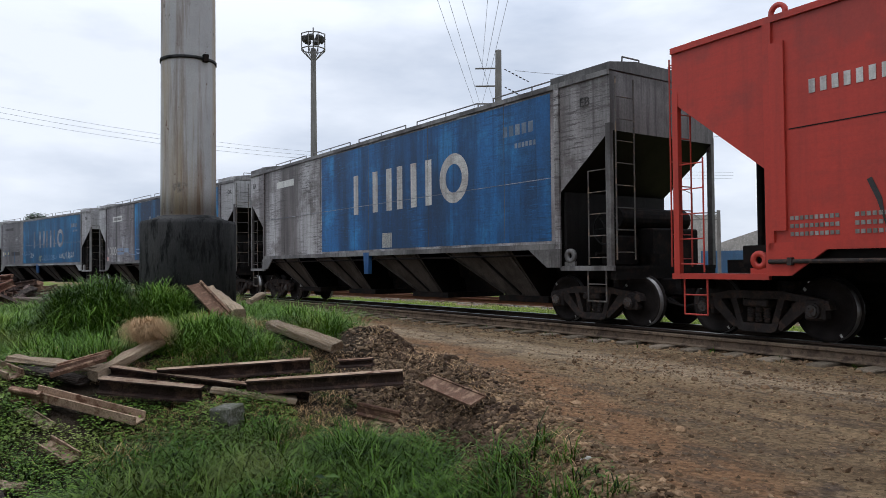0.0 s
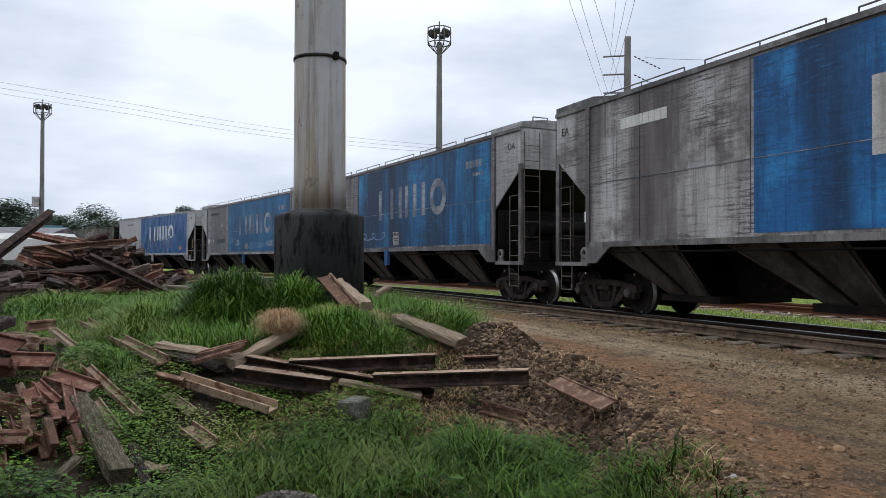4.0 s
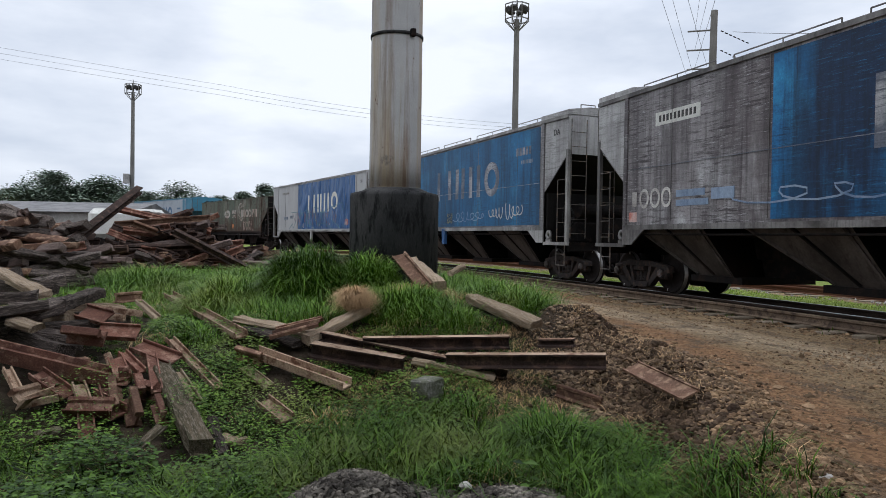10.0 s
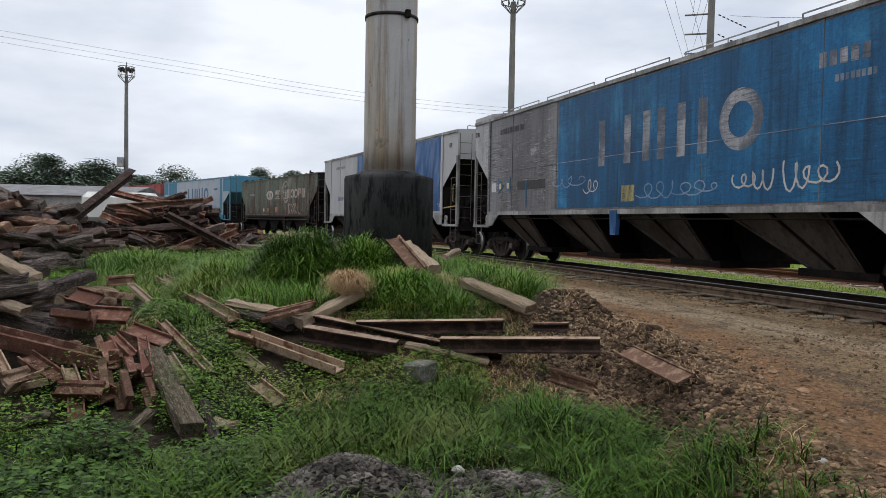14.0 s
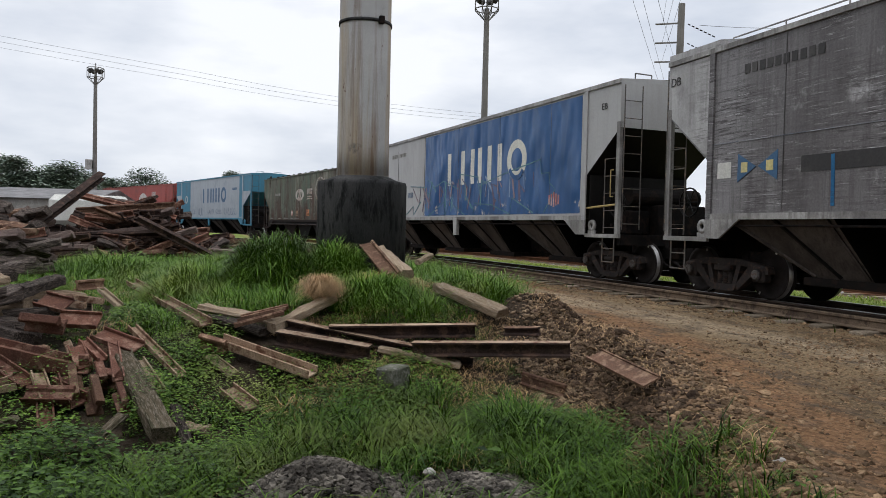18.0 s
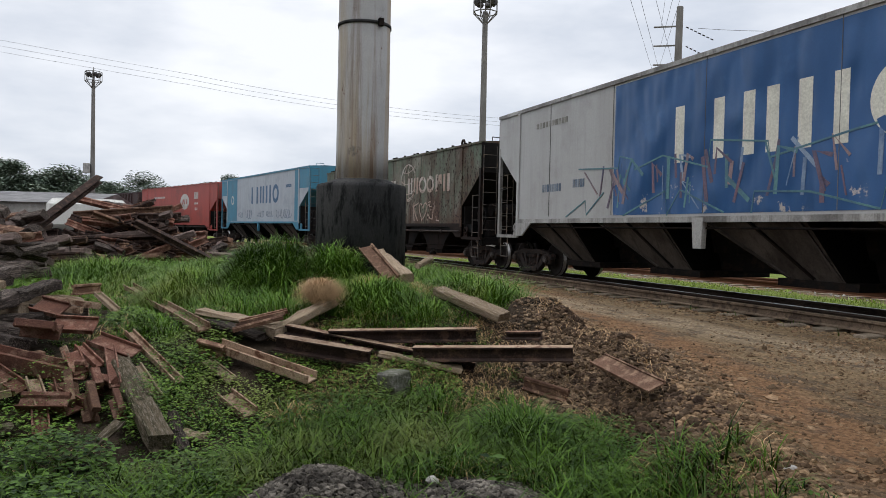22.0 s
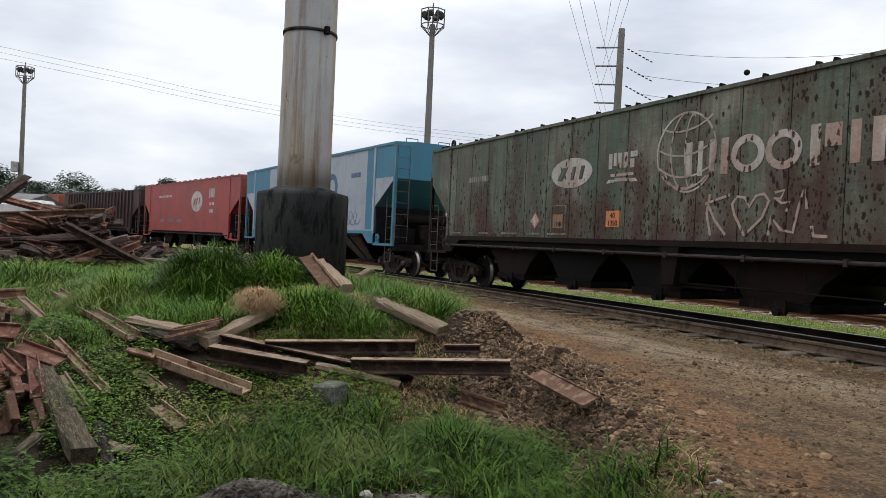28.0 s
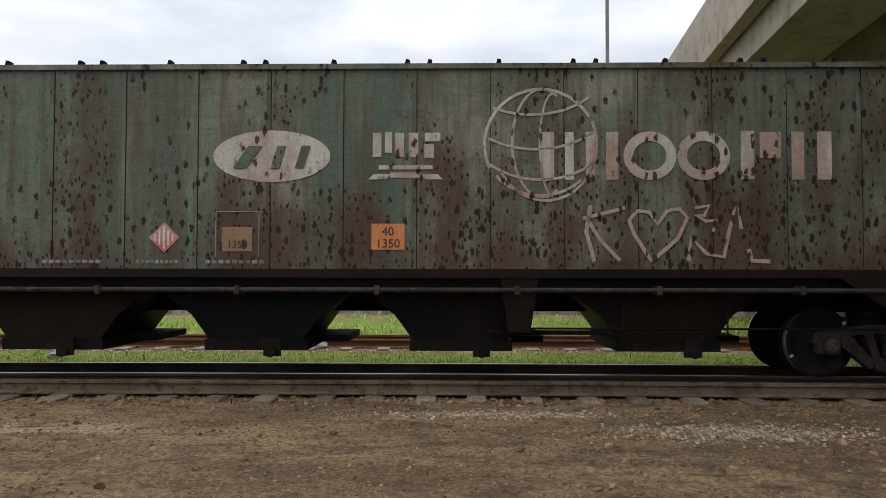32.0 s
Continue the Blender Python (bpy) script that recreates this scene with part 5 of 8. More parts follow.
mark(w2, "graffiti", M["mark_white"], [(-6.45, 2.15, 0.16, 0.3)], [(-6.1, 2.15, 0.17, 0.2, 0.06), (-5.72, 2.15, 0.17, 0.2, 0.06), (-5.34, 2.15, 0.17, 0.2, 0.06)], label="pale sprayed rings")
mark(w2, "paint_patch", M["spray_pale"], [(-4.6, 2.2, 0.85, 0.13), (-4.55, 2.02, 0.95, 0.12), (-3.7, 2.15, 0.6, 0.2)], label="pale blue rolled paint")
mark(w2, "paint_patch", M["plate_red"], [(-6.5, 1.78, 0.28, 0.2)])

w3 = banner_wagon("grey hopper wagon with bright blue field, worn emblem and white graffiti", "p_grey_scrape", "p_grey_pale", "p_blue_bright", "mark_worn", 3)
letters(w3, "DA", 7.45, 3.95, 0.22, M["mark_dark"])
bars(w3, "logo_bar", M["mark_worn"], 5.7, 3.72, 0.9, 0.22, 5)
bars(w3, "logo_bar", M["mark_faint"], 5.9, 3.42, 0.7, 0.1, 8)
panel(w3, "notice_plate", M["plate_yellow"], 0.25, 0.72, 1.78, 2.12, "yellow notice plate")
bars(w3, "number_bar", M["mark_dark"], -5.28, 3.92, 1.6, 0.15, 10)
panel(w3, "paint_patch", M["mark_dark"], -4.85, -3.2, 2.2, 2.44, "black painted-out field")
scribble(w3, "graffiti", M["spray_pale"], 2.1, 1.98, 2.3, 0.34, 6, 0.045, 5, "looped pale spray writing")
scribble(w3, "graffiti", M["mark_white"], 3.55 + 0.5, 2.05, 0.85, 0.5, 4, 0.055, 7, "white spray tag")
scribble(w3, "graffiti", M["mark_white"], 5.15, 2.08, 0.95, 0.5, 4, 0.055, 8, "white spray tag")
scribble(w3, "graffiti", M["spray_pale"], -2.0, 2.3, 1.4, 0.3, 3, 0.045, 9)
scribble(w3, "graffiti", M["mark_white"], -0.95, 2.15, 0.5, 0.5, 2, 0.045, 10)
letters(w3, "DB", -7.8, 3.95, 0.22, M["mark_dark"])
panel(w3, "notice_plate", M["plate_white"], -6.62, -6.3, 2.2, 2.46, "blank white patch")
for sg in (-1, 1):
    bm = bmesh.new()
    prism(bm, [(-5.72 + sg * 0.42, 2.58), (-5.72 + sg * 0.42, 2.12), (-5.72 + sg * 0.02, 2.35)], -HALF_W - 0.012, -HALF_W - 0.002)
    part("logo_wing", bm, M["mark_navy"], w3, "blue half of a bow-tie shape")
    mark(w3, "logo_block", M["plate_yellow"], [(-5.72 + sg * 0.27, 2.35, 0.14, 0.16)], proud=0.016)
mark(w3, "spray_line", M["p_blue_bright"], strokes=[([(-4.3, 2.42), (-4.28, 1.7)], 0.06)])

w4 = banner_wagon("light grey hopper wagon with navy field, cream emblem and faded graffiti", "p_grey_clean", "p_grey_clean", "p_navy", "mark_cream", 4, pale=True)
bm = bmesh.new()
rod(bm, (6.85, -HALF_W + 0.02, 1.78), (7.9, -HALF_W + 0.02, 1.84), 0.022, 8)
part("guard_bar", bm, M["yellow_trim"], w4, "yellow guard bar across the end bay")
bm = bmesh.new()
pipe(bm, [(7.86, -HALF_W - 0.03, 2.0), (7.80, -HALF_W - 0.06, 2.0), (7.80, -HALF_W - 0.06, 2.55), (7.86, -HALF_W - 0.03, 2.55)], 0.012)
part("grab_iron", bm, M["yellow_trim"], w4, "yellow grab iron on the corner post")
letters(w4, "EB", 7.45, 3.85, 0.2, M["mark_dark"])
mark(w4, "emblem_leaf", M["p_navy"], rings=[(3.72, 2.98, 0.44, 0.42, 0.12, 200, 330)], proud=0.016)
bars(w4, "number_bar", M["mark_tare"], -5.16, 3.88, 1.5, 0.13, 10)
bars(w4, "weight_bar", M["mark_faint"], -5.1, 2.35, 0.9, 0.18, 8)
bars(w4, "weight_bar", M["mark_faint"], -3.9, 2.4, 0.5, 0.18, 5)
rng4 = random.Random(3)
for k in range(46):
    u, z = rng4.uniform(-3.2, 5.0), rng4.uniform(ZS + 0.12, 2.35)
    a, ln = rng4.choice((1.3, 1.5, 1.57, 1.64, 1.8, 1.57, 2.4)) + rng4.uniform(-0.1, 0.1), rng4.uniform(0.3, 0.85)
    p = [(u, z), (u + ln * math.cos(a), min(z + ln * math.sin(a), 2.75))]
    if k % 3 == 0:
        p.append((p[1][0] + rng4.uniform(0.1, 0.4), max(p[1][1] - rng4.uniform(0.0, 0.4), ZS + 0.1)))
    mark(w4, "graffiti", M[("spray_rose", "spray_teal", "spray_pink", "spray_pale", "spray_rose")[k % 5]], strokes=[(p, rng4.uniform(0.02, 0.085))], proud=0.0074 + 0.00005 * k)
for pts in ([(-3.9, 2.7), (-2.4, 2.62), (-2.35, 2.85), (-1.9, 2.75), (-1.85, 2.55), (-1.0, 2.75), (0.2, 2.45), (0.25, 2.9), (1.5, 2.75), (1.55, 2.5), (3.0, 2.75), (4.9, 3.0), (4.95, 2.65), (5.3, 2.65), (5.35, 2.4), (5.6, 2.25), (5.1, 1.7)], [(-2.2, 1.66), (-0.9, 2.1), (-0.85, 1.66), (-0.5, 2.1), (0.6, 1.68)], [(1.2, 1.66), (1.25, 2.0), (2.3, 1.95), (3.4, 1.68), (3.5, 2.1), (4.6, 1.7)], [(-4.4, 1.66), (-3.6, 2.0), (-3.55, 1.7), (-2.9, 2.15)]):
    mark(w4, "graffiti_outline", M["spray_teal"], strokes=[(pts, 0.03)], proud=0.0105, label="teal spray outline")
mark(w4, "shield_mark", M["plate_red"], [(5.35 + 0.1 * i, 2.0, 0.05, 0.34 - 0.06 * abs(i - 2)) for i in range(5)], proud=0.014)

# the green, rust-blotched wagon
ZS5, ZT5, L5 = 1.52, 3.86, 15.1
w5 = hopper_wagon("dull green hopper wagon blotched with rust, white emblems and graffiti", L5, ZS5, ZT5, M["p_green_rust"], M["p_slope"], M["under_dark"], M["under_rust"], style="box", rails=False, ribs=17, bay=1.2, zd=3.0, ze=2.0, hooks=True, posts=M["under_rust"], gear_left=True)
UA = -0.88
mark(w5, "emblem_oval", M["mark_rusty"], rings=[(UA, 2.82, 0.68, 0.30, 0.30)], label="white oval emblem")
for u, w, lean in ((UA - 0.28, 0.16, 0.7), (UA + 0.08, 0.1, 0.3), (UA + 0.36, 0.1, 0.3)):
    mark(w5, "emblem_slash", M["p_green_rust"], [(u, 2.81, w, 0.26, lean)], proud=0.02)
for u, z, w, hh, lean in ((0.34, 2.95, 0.10, 0.28, 0), (0.47, 2.98, 0.08, 0.24, 0), (0.60, 2.95, 0.10, 0.28, 0), (0.76, 2.95, 0.11, 0.28, 0), (0.98, 3.04, 0.18, 0.1, 0), (0.94, 2.88, 0.11, 0.16, 0), (0.67, 2.69, 0.62, 0.05, 0), (0.67, 2.60, 0.36, 0.06, 0), (0.37, 2.58, 0.2, 0.06, 1.0), (0.97, 2.58, 0.2, 0.06, -1.0)):
    mark(w5, "logo_shape", M["mark_rusty"], [(u, z, w, hh, lean)])
G = (2.22, 2.95)
for arc in ((G[0], G[1], 0.66, 0.66, 0.035, 30, 205), (G[0] + 0.06, G[1], 0.60, 0.66, 0.03, 205, 385), (G[0] + 0.02, G[1] + 0.02, 0.36, 0.64, 0.03, 60, 300), (G[0] + 0.14, G[1], 0.16, 0.6, 0.025, 90, 270), (G[0] - 0.1, G[1] + 0.95, 0.9, 0.62, 0.03, 240, 318), (G[0] - 0.05, G[1] + 0.55, 0.9, 0.62, 0.03, 232, 318), (G[0], G[1] + 0.2, 0.84, 0.62, 0.03, 225, 316), (G[0], G[1] - 0.05, 0.64, 0.55, 0.03, 215, 318)):
    mark(w5, "globe_line", M["mark_rusty"], rings=[arc], label="white line of the painted globe")
zL, hL = 2.82, 0.55
for u, z, w, hh, lean in ((2.30, zL, 0.15, hL, 0), (2.55, zL, 0.10, hL, 0), (2.79, zL, 0.10, hL, 0), (3.04, zL, 0.14, hL, 0), (4.58, zL + 0.01, 0.15, hL, 0), (4.84, zL + 0.12, 0.24, hL * 0.55, 0), (5.15, zL, 0.14, hL, 0), (5.45, zL, 0.16, hL, 0)):
    mark(w5, "emblem_block", M["mark_rusty"], [(u, z, w, hh, lean)], label="white painted block of the emblem row")
for u in (3.47, 4.08):
    mark(w5, "emblem_ring", M["mark_rusty"], rings=[(u, zL, 0.30, 0.28, 0.11)], label="white painted ring of the emblem row")
hx, hz_ = 3.52, 1.93
CHALK = [([(hx - 0.04, hz_ - 0.32), (hx - 0.24, hz_ + 0.0), (hx - 0.29, hz_ + 0.15), (hx - 0.2, hz_ + 0.26), (hx - 0.06, hz_ + 0.24), (hx + 0.03, hz_ + 0.10), (hx + 0.14, hz_ + 0.26), (hx + 0.28, hz_ + 0.28), (hx + 0.37, hz_ + 0.18), (hx + 0.26, hz_ - 0.06), (hx - 0.04, hz_ - 0.32)], 0.042), ([(2.79, 2.25), (2.74, 1.95), (2.83, 1.61)], 0.045), ([(2.70, 2.10), (3.18, 2.22)], 0.04), ([(2.76, 2.08), (2.90, 1.85), (3.12, 1.62)], 0.042), ([(3.98, 2.22), (4.14, 2.25), (4.08, 2.13), (3.97, 2.15), (4.10, 2.07), (4.22, 2.08), (4.18, 1.95)], 0.035), ([(3.90, 1.62), (3.93, 1.88), (4.10, 1.70), (4.30, 1.66), (4.36, 1.95), (4.45, 2.30), (4.50, 1.98)], 0.042), ([(4.58, 1.75), (4.62, 1.62), (4.82, 1.61)], 0.045)]
for st in CHALK:
    mark(w5, "chalk_stroke", M["mark_rusty"], strokes=[st], proud=0.01, label="white chalked stroke")
panel(w5, "hazard_plate", M["plate_orange"], 0.28, 0.66, 1.74, 2.04, "orange hazard number plate", 0.01)
letters(w5, "40", 0.47, 1.905, 0.14, M["mark_dark"], proud=0.010)
letters(w5, "1350", 0.47, 1.765, 0.14, M["mark_dark"], proud=0.010)
ob = panel(w5, "hazard_diamond", M["plate_red"], -0.125, 0.125, -0.125, 0.125, "faded red hazard diamond", 0.01)
ob.matrix_basis = pose(-2.12, 0, 1.88, 0, 45, 0)
for i in range(-2, 3):
    mark(w5, "hazard_stripe", M["plate_white"], [(-2.12 + 0.05 * i, 1.88, 0.018, 0.26 - 0.09 * abs(i))], proud=0.014)
panel(w5, "hazard_plate", M["plate_tan"], -1.45, -1.1, 1.72, 2.0, "faded tan hazard plate spotted with rust", 0.008)
letters(w5, "1350", -1.27, 1.76, 0.12, M["mark_dark"], proud=0.008)
mark(w5, "plate_outline", M["mark_tare"], strokes=[([(-1.52, 1.66), (-1.52, 2.18), (-1.02, 2.18), (-1.02, 1.66)], 0.012)], label="thin pale painted outline")
for u, w in ((-3.2, 0.7), (-1.3, 0.7), (-2.2, 0.5), (-4.4, 0.45), (-5.9, 0.6)):
    bars(w5, "weight_bar", M["mark_tare"], u, 1.60, w, 0.04, 9)
bars(w5, "number_bar", M["mark_tare"], -4.75, 2.93, 1.0, 0.13, 9)
for u in (-6.32, 6.32):
    bm = bmesh.new()
    turned(bm, [(0.05, -0.02), (0.11, -0.02), (0.11, 0.02), (0.05, 0.02)], 18, "y", ring=True)
    part("lifting_eye", bm, M["under_rust"], w5).matrix_basis = pose(u, -HALF_W + 0.04, ZT5 + 0.10)

w6 = hopper_wagon("pale grey hopper wagon with light blue ends and dark emblem", 16.1, 1.62, 4.42, M["p_pale_blue"], M["p_cyan"], M["under_grey"], M["p_cyan"], rails=False, slope=M["p_cyan"])
panel(w6, "end_field", M["p_cyan"], 6.0, 8.03, 3.35, 4.34, "light blue painted end")
panel(w6, "end_field", M["p_cyan"], 6.0, 6.62, 1.66, 3.35)
panel(w6, "end_field", M["p_cyan"], -6.62, -4.4, 1.66, 4.34)
panel(w6, "end_field", M["p_cyan"], -8.03, -6.62, 3.35, 4.34)
word_bars(w6, M["mark_navy"], -1.4, 3.2, 1.0)
mark(w6, "logo_shape", M["mark_white"], rings=[(-5.4, 3.0, 0.32, 0.3, 0.12)])
bars(w6, "logo_bar", M["mark_navy"], 5.1, 3.55, 0.8, 0.16, 5)
for u in (-3.6, -1.9, 0.4, 2.0, 3.7, 4.9):
    scribble(w6, "graffiti", M["mark_faint"], u, 2.05, 1.1, 0.55, 3, 0.06, int(u * 10) + 90, "grey spray bubbles")

w7 = hopper_wagon("faded red hopper wagon with white oval emblem", 17.4, 1.45, 4.36, M["p_redpale"], M["p_redpale"], M["under_dark"], M["p_redpale"], style="box", rails=False, slope=M["p_red"], hooks=True)
mark(w7, "emblem_oval", M["mark_white"], rings=[(2.15, 3.12, 0.95, 0.6, 0.6)], label="white oval emblem")
mark(w7, "emblem_slash", M["p_redpale"], [(1.8, 3.1, 0.16, 0.4, 0.6), (2.2, 3.12, 0.12, 0.4, 0.3), (2.6, 3.14, 0.12, 0.4, 0.3)], proud=0.02)
bars(w7, "logo_bar", M["mark_white"], 4.6, 3.55, 0.9, 0.5, 4)
bars(w7, "logo_bar", M["mark_white"], 4.6, 2.95, 0.9, 0.14, 2)
bars(w7, "logo_bar", M["mark_white"], 4.6, 2.55, 0.6, 0.2, 3)
bars(w7, "number_bar", M["mark_white"], -3.9, 3.55, 2.8, 0.14, 12)
for u in (-4.5, -2.6, -1.0):
    bars(w7, "weight_bar", M["mark_faint"], u, 2.0, 0.9, 0.22, 5)

w8 = hopper_wagon("dark brown hopper wagon with upright side ribs", 16.5, 1.45, 4.15, M["p_brown"], M["p_brown"], M["under_dark"], M["p_brown"], style="box", rails=False, slope=M["p_brown"])
for k in range(22):
    u = -7.0 + 14.0 * k / 21
    bm = bmesh.new()
    box(bm, u - 0.07, u + 0.07, -HALF_W - 0.10, -HALF_W + 0.01, 1.5, 4.08)
    part("side_rib", bm, M["p_brown"], w8)
w9 = hopper_wagon("orange-red covered hopper wagon far down the line", 16.0, 1.45, 4.1, M["p_orange"], M["p_orange"], M["under_dark"], M["p_orange"], style="box", rails=False, slope=M["p_red"], turning=False)
w10 = hopper_wagon("grey-brown hopper wagon far down the line", 16.0, 1.45, 4.2, M["p_grey_dark"], M["p_grey_dark"], M["under_dark"], M["p_grey_dark"], style="box", rails=False, turning=False)

# metres of each wagon's centre from the first banner wagon's reference point
TRAIN = [(w0, 1.65 + 16.85), (w1, 1.37), (w2, -16.25), (w3, -33.80), (w4, -51.42), (w5, -68.26), (w6, -68.26 - 17.67 - 0.75), (w7, -68.26 - 17.67 - 17.63 - 1.1), (w8, -68.26 - 17.67 - 17.63 - 1.1 - 18.2), (w9, -68.26 - 17.67 - 17.63 - 1.1 - 36.0), (w10, -68.26 - 17.67 - 17.63 - 1.1 - 53.6)]
RUN = [(0, -17.56), (3, -9.54), (6, -1.43), (9, 6.59), (12, 14.55), (14.5, 21.16), (17, 27.74), (20, 35.8), (23, 43.63), (25.5, 50.07), (28, 56.75), (30, 62.11), (31, 64.79), (32, 67.6)]


def run_at(t):
    return float(np.interp(t, [r[0] for r in RUN], [r[1] for r in RUN]))


# ---- the concrete pillar ----
def build_pillar():
    g = thing("pillar", "tall round grey concrete pillar, rust-stained, on a black-stained base", "pillar", pose(-12.53, 3.03, 0))
    bm = bmesh.new()
    turned(bm, [(0.455, 2.10), (0.45, 2.6), (0.445, 4.70), (0.445, 4.82), (0.44, 8.0), (0.43, 14.0)], 48)
    part("shaft", bm, M["pillar"], g)
    bm = bmesh.new()
    turned(bm, [(0.775, 0.0), (0.775, 1.98), (0.76, 2.03), (0.60, 2.07), (0.47, 2.13), (0.44, 2.13)], 48, mats=[0, 0, 0, 0, 1])
    part("base", bm, [M["black_concrete"], M["concrete"]], g, "black-stained round concrete base")
    bm = bmesh.new()
    turned(bm, [(0.44, 4.73), (0.462, 4.73), (0.462, 4.78), (0.44, 4.78)], 48)
    part("clamp_ring", bm, M["black_concrete"], g)
    for a in (-2.55, 0.35):
        bm = bmesh.new()
        c, s = 0.49 * math.cos(a), 0.49 * math.sin(a)
        box(bm, c - 0.045, c + 0.045, s - 0.045, s + 0.045, 4.69, 4.82, bev=0.01)
        part("clamp_bolt", bm, M["black_steel"], g)


def pillar_mat():
    """Grey cast concrete with tan runs and a few brown rust stains."""
    m, n, l, p = base_mat("pillar_concrete", 0.85)
    v = coords(n, l, shift=False)
    tall = coords(n, l, (2.6, 2.6, 0.16), shift=False)
    c = mix_node(n, l, ramp_node(n, l, noise_node(n, l, v, 0.8, 6), 0.35, 0.65), (0.33, 0.325, 0.32), (0.46, 0.45, 0.435))
    c = mix_node(n, l, ramp_node(n, l, noise_node(n, l, tall, 1.3, 5), 0.50, 0.66), c, (0.34, 0.275, 0.20))
    c = mix_node(n, l, ramp_node(n, l, noise_node(n, l, tall, 1.7, 7, 0.65), 0.52, 0.72), c, (0.15, 0.085, 0.05))
    c = mix_node(n, l, ramp_node(n, l, noise_node(n, l, coords(n, l, (2, 2, 0.9), shift=False), 3.4, 6, 0.7), 0.64, 0.69), c, (0.12, 0.06, 0.04))
    c = mix_node(n, l, ramp_node(n, l, noise_node(n, l, v, 2.2, 8, 0.7), 0.61, 0.68), c, (0.17, 0.15, 0.13))
    f = noise_node(n, l, v, 45, 5, 0.7)
    c = mix_node(n, l, 1.0, c, ramp_node(n, l, f, 0.3, 0.7, (0.86, 0.86, 0.86, 1), (1.08, 1.08, 1.08, 1)), "MULTIPLY")
    l.new(c, p.inputs["Base Color"])
    bump_node(n, l, p, f, 0.25, 0.02)
    return m


M["pillar"] = pillar_mat()
build_pillar()


# ---- masts, power pole, wires ----
M["steel_lamp"] = surf("steel_lamp", (0.09, 0.088, 0.085), (0.06, 0.058, 0.056), 2.0, 0.6, 0.0, 40, 0.1)


def light_mast(x, y, top, box_z=None, label="tall grey floodlight mast with a caged lamp head"):
    g = thing("light_mast", label, "light mast", pose(x, y, 0), "floodlight masts")
    bm = bmesh.new()
    rod(bm, (0, 0, -0.3), (0, 0, top - 0.9), 0.24, 14, 0.15)
    part("pole", bm, M["pole"], g)
    bm = bmesh.new()
    for z in (top - 0.95, top - 0.1):
        for a in range(8):
            p, q = a * math.pi / 4, (a + 1) * math.pi / 4
            rod(bm, (0.72 * math.cos(p), 0.72 * math.sin(p), z), (0.72 * math.cos(q), 0.72 * math.sin(q), z), 0.035, 5)
    for a in range(8):
        p = a * math.pi / 4
        rod(bm, (0.72 * math.cos(p), 0.72 * math.sin(p), top - 0.95), (0.72 * math.cos(p), 0.72 * math.sin(p), top - 0.1), 0.03, 5)
        rod(bm, (0.72 * math.cos(p), 0.72 * math.sin(p), top - 0.95), (0.1 * math.cos(p), 0.1 * math.sin(p), top - 1.6), 0.03, 5)
    rod(bm, (0, 0, top - 0.95), (0, 0, top + 0.35), 0.04, 6)
    part("cage", bm, M["pole"], g)
    for a in range(6):
        bm = bmesh.new()
        p = a * math.pi / 3 + 0.3
        m = pose(0.5 * math.cos(p), 0.5 * math.sin(p), top - 0.35, 0, 35, math.degrees(p))
        box(bm, -0.12, 0.16, -0.2, 0.2, -0.17, 0.17, m, bev=0.05)
        part("floodlight", bm, M["steel_lamp"], g)
    if box_z:
        bm = bmesh.new()
        box(bm, -0.05, 0.5, -0.75, -0.2, box_z - 0.5, box_z + 0.4, bev=0.03)
        part("switch_box", bm, M["white_trim"], g)
    return g


light_mast(-39.38, 16.6, 14.9)
light_mast(-74.63, -7.4, 15.3, 6.4, "distant floodlight mast with a switch box on its pole")
g = thing("light_mast", "slender grey pole standing beyond the wagons", "light mast", pose(9.9, 41.9, 0), "floodlight masts")
bm = bmesh.new()
rod(bm, (0, 0, -0.3), (0, 0, 24), 0.13, 10, 0.09)
part("pole", bm, M["pole"], g)


def power_pole():
    g = thing("power_pole", "concrete power pole with cross arms and insulators", "power pole", pose(-42.2, 32.0, 0))
    bm = bmesh.new()
    rod(bm, (0, 0, -0.3), (0.35, 0, 16.9), 0.34, 12, 0.22)
    part("pole", bm, M["pole"], g)
    for z in (15.6, 14.3, 13.0, 11.7):
        bm = bmesh.new()
        rod(bm, (0.3, 0, z), (-1.0, -1.1, z + 0.12), 0.06, 6)
        part("cross_arm", bm, M["pole"], g)
        bm = bmesh.new()
        for k in range(7):
            rod(bm, (0.6 + 0.17 * k, 0.35 + 0.2 * k, z - 0.15 * k - 0.1), (0.7 + 0.17 * k, 0.48 + 0.2 * k, z - 0.15 * k - 0.18), 0.04, 8)
        part("insulator", bm, M["black_steel"], g)


power_pole()


def cable(name, label, pts, sag, r=0.022):
    bm = bmesh.new()
    out = []
    for a, b in zip(pts, pts[1:]):
        a, b = Vector(a), Vector(b)
        for k in range(12):
            t = k / 12
            out.append(a.lerp(b, t) + Vector((0, 0, -sag * 4 * t * (1 - t))))
    out.append(Vector(pts[-1]))
    pipe(bm, out, r, 5)
    return tagged(link_mesh(name, bm, M["cable"]), label, "cable", "overhead cables")


